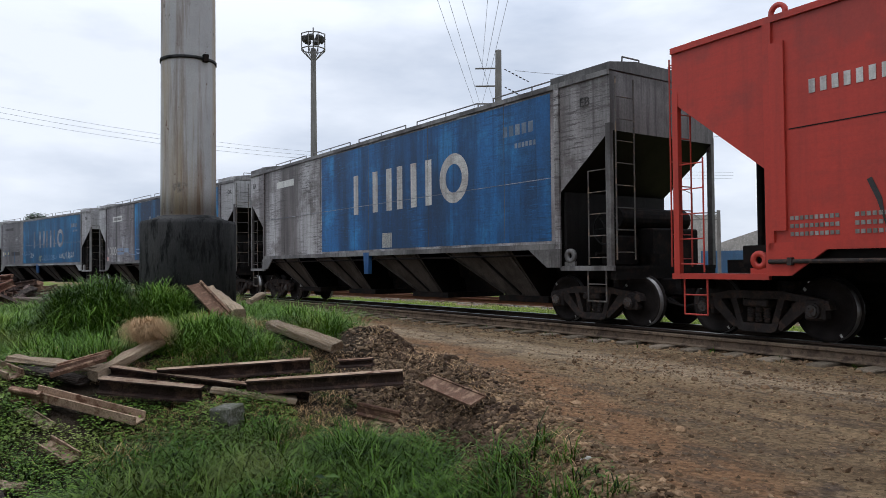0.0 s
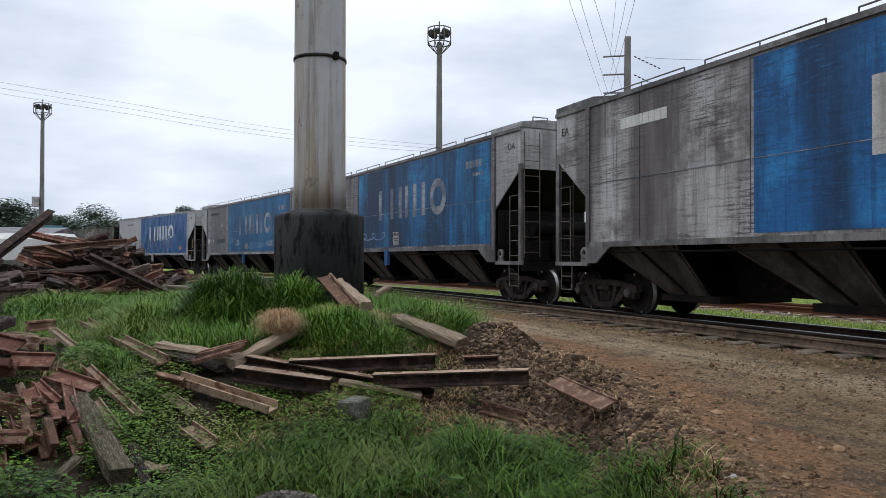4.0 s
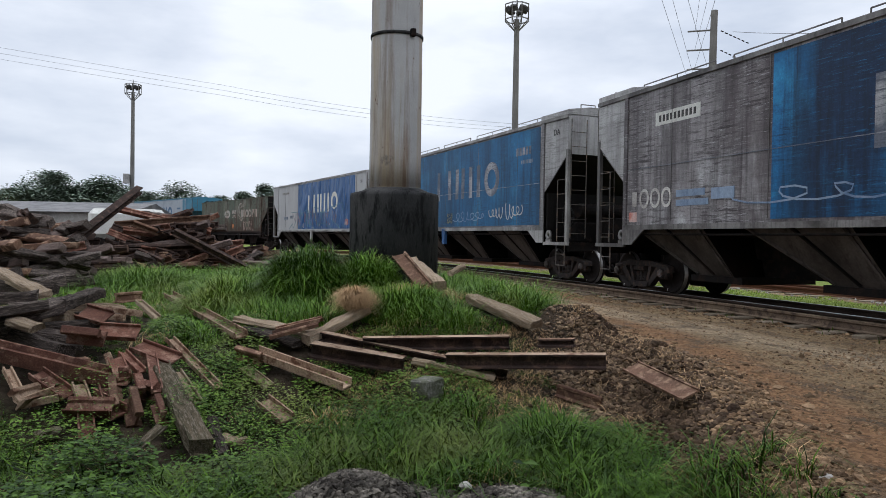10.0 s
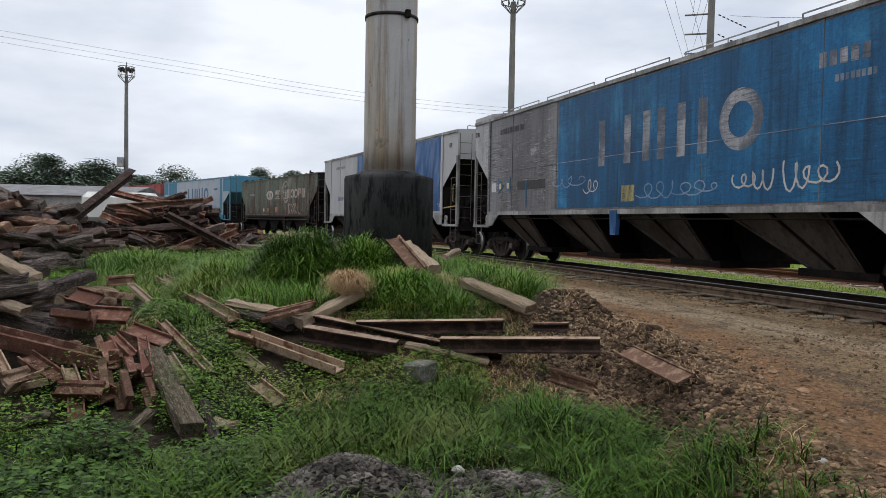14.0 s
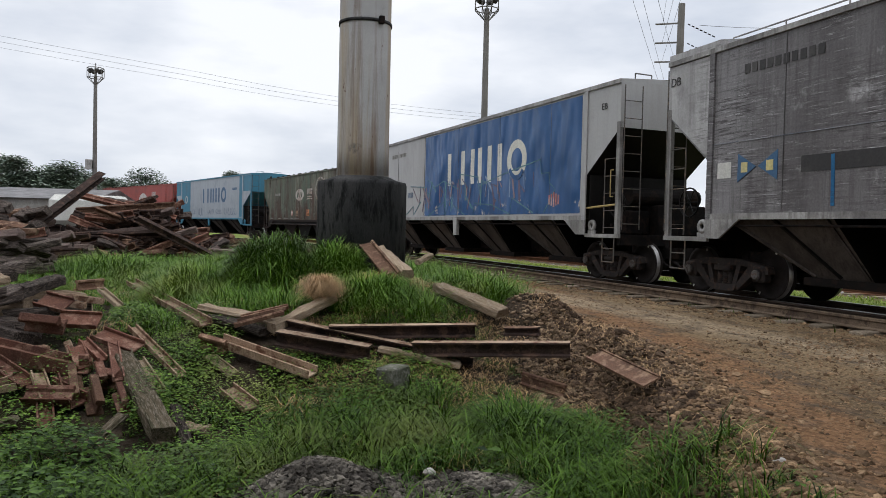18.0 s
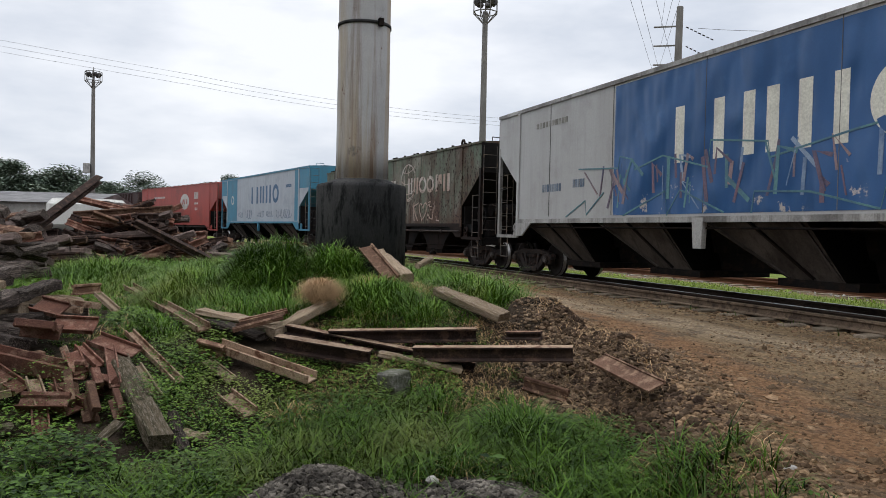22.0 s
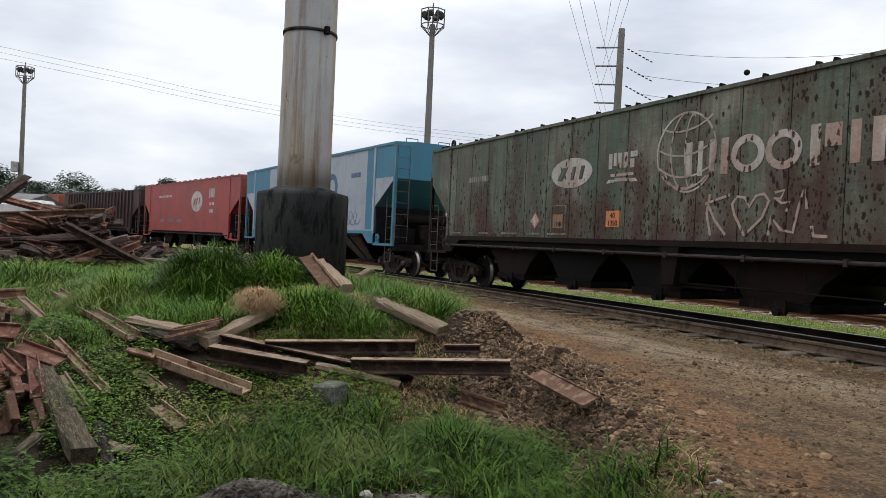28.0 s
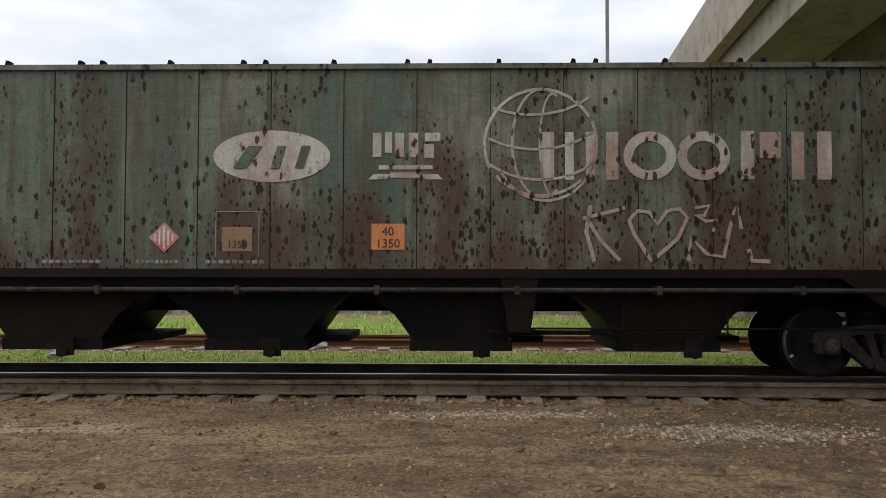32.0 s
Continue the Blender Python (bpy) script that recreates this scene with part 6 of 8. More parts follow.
for k in range(3):
    cable("overhead_cable", "thin dark overhead cable crossing the yard", [(-58.0, -60.0, 18.6 + 0.45 * k), (-60.0, 1.0, 12.1 + 0.4 * k), (-55.5, 23.0, 10.1 + 0.3 * k), (-44, 62, 9.5 + 0.3 * k)], 0.35, 0.009)
g = thing("power_pole", "concrete pole at the end of the cable line", "power pole", pose(-58.0, -60.0, 0))
bm = bmesh.new()
rod(bm, (0, 0, -0.5), (0, 0, 19.8), 0.3, 10, 0.2)
part("pole", bm, M["pole"], g)
HANG = [((-42.6, 29.3, 12.5), (-25.4, 15.4, 12.27)), ((-42.4, 29.65, 12.6), (-25.15, 15.8, 12.27)), ((-41.9, 30.4, 13.0), (-24.9, 16.3, 12.27)), ((-42.8, 31.2, 15.7), (-24.3, 17.15, 12.25)), ((-42.8, 31.2, 14.4), (-24.0, 17.5, 12.2)), ((-42.8, 31.2, 13.1), (-23.8, 17.8, 12.2))]
for a, b in HANG:
    a, b = Vector(a), Vector(b) + Vector((0.24, 0.77, 0))
    if a.z <= 13.05:
        a += Vector((0.3, 0.95, 0))
    start = a - (b - a) * (0.0 if a.z > 13.05 else 0.8)
    cable("overhead_cable", "power line cable strung above the track", [start, b, b + (b - a) * 1.6], 0.05, 0.009)
for z, e in ((16.3, 14.6), (14.6, 12.5), (13.3, 11.2), (12.0, 10.0)):
    cable("overhead_cable", "power line cable running on beyond the train", [(-41.2, 33.0, z - 0.9), (-30.0, 44.0, e), (-5.0, 70.0, e + 0.6)], 0.5, 0.014)
bm = bmesh.new()
bmesh.ops.create_uvsphere(bm, u_segments=12, v_segments=8, radius=0.2)
ob = tagged(link_mesh("marker_ball", bm, M["black_steel"], smooth=True), "dark round marker ball on an overhead cable", "marker ball")
ob.matrix_basis = pose(-36.1, 37.9, 13.55)


# ---- scrap rails, sleepers and beams ----
LINES = []


def lying(p, q, roll=0.0):
    """A pose with x along p to q, starting at p."""
    p, q = Vector(p), Vector(q)
    LINES.append((p.x, p.y, q.x, q.y))
    d = (q - p).normalized()
    side = Vector((0, 0, 1)).cross(d).normalized()
    up = d.cross(side)
    m = Matrix((d, side, up)).transposed().to_4x4()
    return Matrix.Translation(p) @ m @ Matrix.Rotation(radians(roll), 4, "X"), (q - p).length


def scrap_rail(p, q, roll=0, mat="steel_rust", k=1.0, label="rusty length of scrap rail lying in the pile", group="scrap rails", holes=False):
    m, ln = lying(p, q, roll)
    bm = bmesh.new()
    n = len(RAIL_PROFILE)
    a = [bm.verts.new((0, y * k, z * k)) for y, z in RAIL_PROFILE]
    b = [bm.verts.new((ln, y * k, z * k)) for y, z in RAIL_PROFILE]
    for i in range(n):
        bm.faces.new((a[i], b[i], b[(i + 1) % n], a[(i + 1) % n]))
    bm.faces.new(a[::-1])
    bm.faces.new(b)
    if holes:
        for u in (0.12, 0.3):
            rod(bm, (ln - u, -0.02, 0.07 * k), (ln - u, 0.02, 0.07 * k), 0.016, 8)
    bmesh.ops.recalc_face_normals(bm, faces=bm.faces[:])
    ob = tagged(link_mesh("scrap_rail", bm, M[mat]), label, "rail", group)
    ob.matrix_basis = m
    return ob


def scrap_beam(p, q, w=0.2, h=0.2, roll=0, mat="steel_rust", label="rusty steel beam lying in the scrap"):
    """A rolled steel joist: two flanges and a web."""
    m, ln = lying(p, q, roll)
    prof = [(-w / 2, 0), (w / 2, 0), (w / 2, 0.016), (0.012, 0.03), (0.012, h - 0.03), (w / 2, h - 0.016), (w / 2, h), (-w / 2, h), (-w / 2, h - 0.016), (-0.012, h - 0.03), (-0.012, 0.03), (-w / 2, 0.016)]
    bm = bmesh.new()
    n = len(prof)
    a = [bm.verts.new((0, y, z)) for y, z in prof]
    b = [bm.verts.new((ln, y, z)) for y, z in prof]
    for i in range(n):
        bm.faces.new((a[i], b[i], b[(i + 1) % n], a[(i + 1) % n]))
    bm.faces.new(a[::-1])
    bm.faces.new(b)
    bmesh.ops.recalc_face_normals(bm, faces=bm.faces[:])
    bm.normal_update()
    # flange shade and top light are painted here, over real rust and dirt
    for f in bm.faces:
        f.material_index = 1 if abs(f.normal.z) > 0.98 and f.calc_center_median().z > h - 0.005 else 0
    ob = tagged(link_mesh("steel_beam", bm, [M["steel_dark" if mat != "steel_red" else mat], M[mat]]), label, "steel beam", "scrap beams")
    ob.matrix_basis = m
    return ob


def scrap_channel(p, q, w=0.16, h=0.09, roll=0, mat="steel_red", label="short red-brown steel channel in the scrap pile"):
    m, ln = lying(p, q, roll)
    t = 0.014
    prof = [(-w / 2, 0), (w / 2, 0), (w / 2, h), (w / 2 - t, h), (w / 2 - t, t), (-w / 2 + t, t), (-w / 2 + t, h), (-w / 2, h)]
    bm = bmesh.new()
    n = len(prof)
    a = [bm.verts.new((0, y, z)) for y, z in prof]
    b = [bm.verts.new((ln, y, z)) for y, z in prof]
    for i in range(n):
        bm.faces.new((a[i], b[i], b[(i + 1) % n], a[(i + 1) % n]))
    bm.faces.new(a[::-1])
    bm.faces.new(b)
    bmesh.ops.recalc_face_normals(bm, faces=bm.faces[:])
    ob = tagged(link_mesh("steel_channel", bm, M[mat]), label, "steel channel", "steel channels")
    ob.matrix_basis = m
    return ob


def old_sleeper(p, q, w=0.23, h=0.17, roll=0, mat="timber", label="weathered dark wooden sleeper in the pile", group="old sleepers", seed=0):
    m, ln = lying(p, q, roll)
    rng = random.Random(seed or int(abs(p[0] * 131 + p[1] * 57) * 10))
    bm = bmesh.new()
    n = max(4, int(ln / 0.16))
    rings = []
    for i in range(n + 1):
        x = ln * i / n + (rng.uniform(-0.04, 0.04) if i in (0, n) else 0)
        c = 0.02
        pr = [(-w / 2 + c, 0), (w / 2 - c, 0), (w / 2, c), (w / 2, h - c), (w / 2 - c, h), (-w / 2 + c, h), (-w / 2, h - c), (-w / 2, c)]
        rings.append([bm.verts.new((x + rng.uniform(-0.025, 0.025), y * rng.uniform(0.84, 1.04), z * rng.uniform(0.84, 1.05) + rng.uniform(-0.010, 0.010))) for y, z in pr])
    for a, b in zip(rings, rings[1:]):
        for k in range(8):
            bm.faces.new((a[k], b[k], b[(k + 1) % 8], a[(k + 1) % 8]))
    bm.faces.new(rings[0][::-1])
    bm.faces.new(rings[-1])
    bmesh.ops.recalc_face_normals(bm, faces=bm.faces[:])
    ob = tagged(link_mesh("old_sleeper", bm, M[mat]), label, "wooden sleeper", group)
    ob.matrix_basis = m
    return ob


# lying in the grass before the pillar
old_sleeper((-10.90, 2.93, 0.84), (-9.30, 2.91, 0.57), 0.178, 0.141, 6, "timber_pale", "pale weathered sleeper leaning on the grassy mound")
scrap_channel((-11.00, 2.73, 0.99), (-9.60, 2.75, 0.62), 0.192, 0.03, 14, "steel_rust", "rusty steel plate leaning beside the sleeper")
scrap_rail((-10.90, 2.83, 0.99), (-9.40, 2.82, 0.60), 20, "steel_rust", 0.51)
old_sleeper((-11.50, 3.74, 0.65), (-12.00, 4.14, 0.75), 0.118, 0.089, 0, "timber_pale", "short pale timber end behind the mound")
old_sleeper((-8.90, 3.19, 0.46), (-7.70, 3.56, 0.25), 0.192, 0.111, 10, "timber_pale", "pale sleeper half buried in the earth heap")
old_sleeper((-7.90, 0.97, 0.11), (-8.50, 1.75, 0.37), 0.148, 0.111, 0, "timber_pale", "weathered sleeper with straw caught on its end")
scrap_channel((-7.83, 0.58, 0.19), (-7.87, 1.09, 0.31), 0.052, 0.04, 10, "steel_rust", "bundle of thin rusty bars on a sleeper")
scrap_channel((-7.93, 0.62, 0.22), (-7.95, 1.12, 0.34), 0.052, 0.04, -20, "steel_rust", "bundle of thin rusty bars on a sleeper")
scrap_channel((-8.03, 0.66, 0.25), (-8.04, 1.16, 0.36), 0.052, 0.04, 25, "steel_rust", "bundle of thin rusty bars on a sleeper")
old_sleeper((-8.71, 0.26, 0.29), (-8.07, 1.02, 0.19), 0.207, 0.059, 4, "timber_pale", "flat pale plank among the scrap rails")
old_sleeper((-8.46, 0.35, 0.20), (-7.93, 0.86, 0.09), 0.178, 0.074, 4, "timber")
scrap_channel((-11.72, -0.62, 0.33), (-8.12, 0.31, 0.17), 0.148, 0.074, 12, "steel_grey", "long rusty channel lying open side up in the grass")
scrap_channel((-7.71, 0.42, 0.05), (-6.92, 1.24, -0.17), 0.155, 0.081, 10, "steel_grey", "red-brown channel lying open side up in the grass")
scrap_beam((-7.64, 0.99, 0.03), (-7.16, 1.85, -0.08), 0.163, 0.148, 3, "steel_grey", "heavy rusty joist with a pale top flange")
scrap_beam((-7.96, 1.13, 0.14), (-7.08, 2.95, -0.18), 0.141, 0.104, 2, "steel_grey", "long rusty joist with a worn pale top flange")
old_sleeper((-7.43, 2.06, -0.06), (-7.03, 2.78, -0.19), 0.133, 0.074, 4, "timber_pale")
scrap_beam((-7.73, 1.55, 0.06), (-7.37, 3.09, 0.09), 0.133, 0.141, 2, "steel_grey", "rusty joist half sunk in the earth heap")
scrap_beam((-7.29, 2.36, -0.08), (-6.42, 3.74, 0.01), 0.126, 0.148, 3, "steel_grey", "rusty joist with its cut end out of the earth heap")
scrap_beam((-7.14, 3.35, 0.13), (-6.87, 3.62, 0.16), 0.118, 0.089, 0, "steel_rust", "rusty joist end sticking out of the earth heap")
scrap_channel((-6.07, 3.81, 0.08), (-4.95, 3.65, 0.05), 0.178, 0.03, 26, "steel_rust", "rusty flaking steel plate sliding off the bank")
scrap_rail((-6.62, 3.30, -0.28), (-6.20, 3.56, -0.34), 0, "steel_rust", 0.77)
scrap_channel((-7.54, 0.31, -0.05), (-7.14, 0.53, -0.18), 0.118, 0.03, 14, "timber_pale", "short pale plate lying in the weeds")
scrap_channel((-6.75, 0.45, -0.23), (-6.36, 0.63, -0.32), 0.148, 0.06, 14, "steel_grey", "bent rusty plate lying in the weeds")
scrap_rail((-7.77, 0.26, 0.03), (-7.58, 0.50, -0.02), 30, "steel_rust", 0.85)
M["block"] = surf("block", (0.13, 0.13, 0.10), (0.085, 0.09, 0.06), 5, 0.9, 0, 50, 0.6, c=(0.19, 0.18, 0.16), grain=0.5)
bm = bmesh.new()
box(bm, -0.12, 0.12, -0.12, 0.12, 0, 0.27, bev=0.015)
ob = tagged(link_mesh("concrete_block", bm, M["block"]), "small square grey concrete block standing in the grass", "concrete block")
ob.matrix_basis = pose(-6.72, 2.0, -0.34, 3, -4, 35)


def boulder(p, r, seed, mat="stone_pale", label="pale broken stone on the road bank"):
    rng = random.Random(seed)
    bm = bmesh.new()
    bmesh.ops.create_icosphere(bm, subdivisions=2, radius=r)
    for v in bm.verts:
        v.co *= rng.uniform(0.78, 1.15)
        v.co.z *= 0.65
    ob = tagged(link_mesh("boulder", bm, M[mat]), label, "stone", "loose stones")
    ob.matrix_basis = pose(*p, 0, 0, rng.uniform(0, 360))


boulder((-5.02, 3.88, -0.22), 0.14, 1)
boulder((-4.75, 4.1, -0.16), 0.16, 2, "stone", "brown lump of broken rock on the road bank")
boulder((-4.15, 3.95, -0.04), 0.09, 3, "stone", "brown lump of broken rock on the road bank")
boulder((-6.9, 4.7, 0.05), 0.10, 4, "stone", "brown lump of broken rock on the road bank")
boulder((-3.2, 3.25, -0.02), 0.05, 5)
boulder((-3.35, 4.35, 0.01), 0.045, 6, "stone", "brown stone lying on the earth road")
boulder((-4.55, 1.62, -0.36), 0.045, 7)
boulder((-2.5, 5.4, 0.01), 0.04, 8, "stone", "brown stone lying on the earth road")
boulder((-2.0, 14.4, 0.05), 0.16, 9)
boulder((-6.2, 12.6, 0.05), 0.14, 10)

# the red-brown scrap heap
scrap_beam((-7.38, -1.94, 0.21), (-7.05, -0.84, -0.05), 0.133, 0.178, -80, "steel_red", "long red-brown steel beam on the scrap heap")
scrap_channel((-8.26, -1.27, 0.45), (-8.04, -1.00, 0.40), 0.192, 0.05, 34, "steel_red")
scrap_rail((-7.60, -1.28, 0.30), (-7.49, -0.95, 0.27), 60, "steel_red", 1.15, "rusty rail with a rounded head on the scrap heap", holes=True)
scrap_channel((-7.75, -1.05, 0.31), (-7.66, -0.68, 0.29), 0.192, 0.05, 36, "steel_red")
scrap_channel((-7.60, -0.69, 0.18), (-7.32, -0.32, 0.07), 0.192, 0.05, 20, "steel_red")
scrap_channel((-8.64, -1.28, 0.45), (-8.55, -0.73, 0.37), 0.089, 0.06, 0, "steel_grey")
scrap_channel((-8.39, -1.18, 0.39), (-8.32, -0.88, 0.35), 0.089, 0.06, 0, "steel_grey")
scrap_channel((-10.50, -0.93, 0.34), (-9.24, -0.62, 0.26), 0.096, 0.05, 0, "timber_pale")
scrap_rail((-10.58, -1.23, 0.34), (-10.90, -0.94, 0.34), 0, "steel_rust", 0.85)
scrap_channel((-8.18, -0.42, 0.15), (-7.07, 0.06, -0.16), 0.096, 0.05, 4, "steel_grey", "long narrow steel channel in the weeds")
scrap_channel((-7.20, -0.31, -0.02), (-6.67, -0.11, -0.21), 0.096, 0.05, 0, "timber_pale", "long narrow plank beside the mossy sleeper")
old_sleeper((-7.31, -0.46, -0.04), (-5.76, -0.06, -0.38), 0.185, 0.141, 2, "timber_moss", "mossy grey sleeper pointing out of the scrap heap")
old_sleeper((-6.43, 0.01, -0.34), (-5.81, 0.10, -0.45), 0.096, 0.089, 0, "timber", "short dark timber beside the mossy sleeper")
scrap_channel((-7.39, -0.54, 0.12), (-6.72, -0.44, -0.10), 0.096, 0.05, 0, "steel_red")
scrap_rail((-6.64, -0.44, -0.19), (-6.37, -0.37, -0.29), 0, "steel_red", 0.77)
scrap_channel((-7.21, -1.47, 0.01), (-6.91, -1.16, -0.14), 0.148, 0.06, 18, "steel_red")
scrap_channel((-6.88, -1.55, -0.17), (-7.02, -1.31, -0.10), 0.148, 0.067, 8, "steel_grey")
scrap_channel((-6.90, -1.51, -0.20), (-6.92, -1.23, -0.15), 0.118, 0.06, 8, "steel_grey")
scrap_channel((-6.99, -1.10, -0.06), (-6.60, -0.96, -0.23), 0.111, 0.05, 0, "steel_grey")
scrap_channel((-6.65, -0.99, -0.24), (-6.28, -0.92, -0.37), 0.126, 0.05, 0, "steel_red")
scrap_rail((-7.05, -0.64, -0.11), (-6.88, -0.59, -0.21), 0, "steel_red", 1.06, holes=True)
scrap_channel((-7.25, -0.83, 0.12), (-7.01, -0.73, -0.03), 0.133, 0.06, 20, "steel_red")
scrap_channel((-7.35, -0.79, 0.15), (-7.10, -0.60, 0.01), 0.089, 0.05, 10, "steel_red")
scrap_rail((-7.04, -0.78, -0.07), (-7.03, -0.70, -0.07), 0, "steel_red", 1.02)
scrap_channel((-6.94, -0.89, -0.09), (-6.65, -0.80, -0.24), 0.096, 0.06, 0, "steel_red")
scrap_rail((-7.00, -0.82, -0.10), (-6.68, -0.75, -0.29), 10, "steel_rust", 1.02)
scrap_rail((-6.84, -0.68, -0.18), (-6.54, -0.60, -0.34), -10, "steel_rust", 1.02)
scrap_channel((-7.19, -1.70, 0.06), (-6.96, -1.56, -0.09), 0.074, 0.05, 0, "steel_grey")
old_sleeper((-5.69, -0.62, -0.41), (-6.03, -0.34, -0.22), 0.104, 0.05, 10, "timber_moss", "mossy plank leaning in the weeds")
old_sleeper((-6.07, 0.10, -0.39), (-6.00, 0.24, -0.40), 0.104, 0.074, 4, "timber_pale", "short mossy timber end in the weeds")
old_sleeper((-6.40, -1.30, -0.36), (-6.44, -1.15, -0.35), 0.148, 0.074, 4, "timber_moss")
old_sleeper((-7.65, -2.10, 0.29), (-8.30, -1.50, 0.45), 0.192, 0.148, 6, "timber", "black rotten sleeper across the scrap heap")
old_sleeper((-8.27, -1.50, 0.47), (-9.64, -1.29, 0.50), 0.163, 0.126, 6, "timber", "black rotten sleeper across the scrap heap")
old_sleeper((-7.63, -2.01, 0.45), (-7.98, -1.51, 0.51), 0.148, 0.111, -8, "timber")
old_sleeper((-10.40, -2.69, 0.79), (-9.40, -1.86, 0.52), 0.192, 0.089, 12, "timber_pale", "pale split plank on the dark sleepers")
old_sleeper((-7.75, -1.76, 0.39), (-7.59, -1.52, 0.34), 0.178, 0.074, 6, "timber_pale")
old_sleeper((-10.00, -2.64, 0.59), (-9.80, -1.80, 0.52), 0.178, 0.133, 0, "timber")
old_sleeper((-10.00, -2.07, 0.56), (-10.30, -1.85, 0.58), 0.192, 0.148, 0, "timber")
old_sleeper((-8.98, -2.26, 0.47), (-9.04, -1.84, 0.49), 0.178, 0.133, 0, "timber")
rng = random.Random(21)
for k in range(14):
    # jumbled short lengths filling the heap
    x, y = -7.25 + rng.gauss(0, 0.30), -1.0 + rng.gauss(0, 0.36)
    z = gz(x, y) + rng.uniform(0.0, 0.20) * math.exp(-((x + 7.1) ** 2 + (y + 1.1) ** 2) / 0.6)
    a, ln, dz = rng.uniform(-0.6, 1.9), rng.uniform(0.2, 0.5), rng.uniform(-0.12, 0.04)
    q = (x + ln * math.cos(a), y + ln * math.sin(a), z + dz)
    (scrap_rail, scrap_channel)[k % 2]((x, y, z), q, roll=rng.uniform(-60, 60), mat=("steel_red", "steel_rust", "steel_grey")[k % 3])
for k in range(26):
    x, y = -8.7 + rng.gauss(0, 0.45), -2.1 + rng.gauss(0, 0.38)
    z = gz(x, y) + rng.uniform(0.0, 0.22)
    a, ln = rng.uniform(-0.5, 2.2), rng.uniform(0.25, 0.8)
    old_sleeper((x, y, z), (x + ln * math.cos(a), y + ln * math.sin(a), z + rng.uniform(-0.1, 0.12)), 0.2, 0.16, rng.uniform(-25, 25), ("timber", "timber", "timber_pale")[k % 3], seed=100 + k)


def heap(cx, cy, rx, ry, top, n, seed, makers, a0, spread, lmin, lmax):
    """A heap of long pieces, layer over layer."""
    rng = random.Random(seed)
    for k in range(n):
        t = rng.uniform(0, 1) ** 0.8
        ang, rad = rng.uniform(0, 6.28), rng.uniform(0, 1) ** 0.5
        x, y = cx + rx * rad * math.cos(ang), cy + ry * rad * math.sin(ang)
        z = gz(x, y) + top * max(0.0, 1 - rad ** 1.6) * (0.35 + 0.65 * t) + rng.uniform(0, 0.12)
        a = a0 + rng.gauss(0, spread)
        ln = rng.uniform(lmin, lmax)
        dz = rng.gauss(0, 0.2) * ln
        p = (x - ln / 2 * math.cos(a), y - ln / 2 * math.sin(a), z - dz / 2)
        q = (x + ln / 2 * math.cos(a), y + ln / 2 * math.sin(a), z + dz / 2)
        makers[k % len(makers)](p, q, rng)


def mk_rail(p, q, rng):
    scrap_rail(p, q, rng.uniform(-70, 70), rng.choice(("steel_rust", "steel_dark", "steel_dark", "steel_red")), 1.0, "rusty scrap rail in the tall rail heap", "rails of the tall heap")


def mk_tie(p, q, rng):
    old_sleeper(p, q, rng.uniform(0.14, 0.22), rng.uniform(0.11, 0.17), rng.uniform(-40, 40), rng.choice(("timber", "timber", "timber_brown", "timber_brown", "steel_rust")), "dark wooden sleeper in the big heap", "sleepers of the big heap", rng.randint(1, 9999))


M["timber_brown"] = surf("timber_brown", (0.205, 0.150, 0.130), (0.105, 0.078, 0.068), 3.0, 0.9, 0, 40, 0.9, (1, 9, 9), c=(0.19, 0.145, 0.125), vary=0.35, grain=0.5)
heap(-20.2, -1.1, 2.5, 1.15, 1.45, 260, 7, (mk_rail, mk_rail, mk_rail, mk_tie), 1.1, 0.45, 0.9, 2.4)
heap(-17.0, -3.9, 3.0, 1.9, 1.28, 230, 8, (mk_tie, mk_tie, mk_tie, mk_rail), 1.2, 0.9, 0.8, 2.0)
heap(-13.3, -3.35, 1.4, 0.9, 0.85, 34, 9, (mk_tie,), 1.3, 0.6, 1.4, 2.3)
heap(-24.0, 0.9, 2.6, 0.8, 0.55, 40, 10, (mk_tie, mk_rail), 0.9, 0.8, 1.2, 2.4)
scrap_beam((-16.2, -3.0, 0.75), (-19.6, -1.78, 2.28), 0.17, 0.17, 20, "steel_dark", "long rusty beam slanting up over the rail heap")
scrap_beam((-18.0, -0.9, 1.25), (-17.6, 0.85, 0.35), 0.16, 0.16, 15, "steel_dark", "long rusty beam slanting down the rail heap")


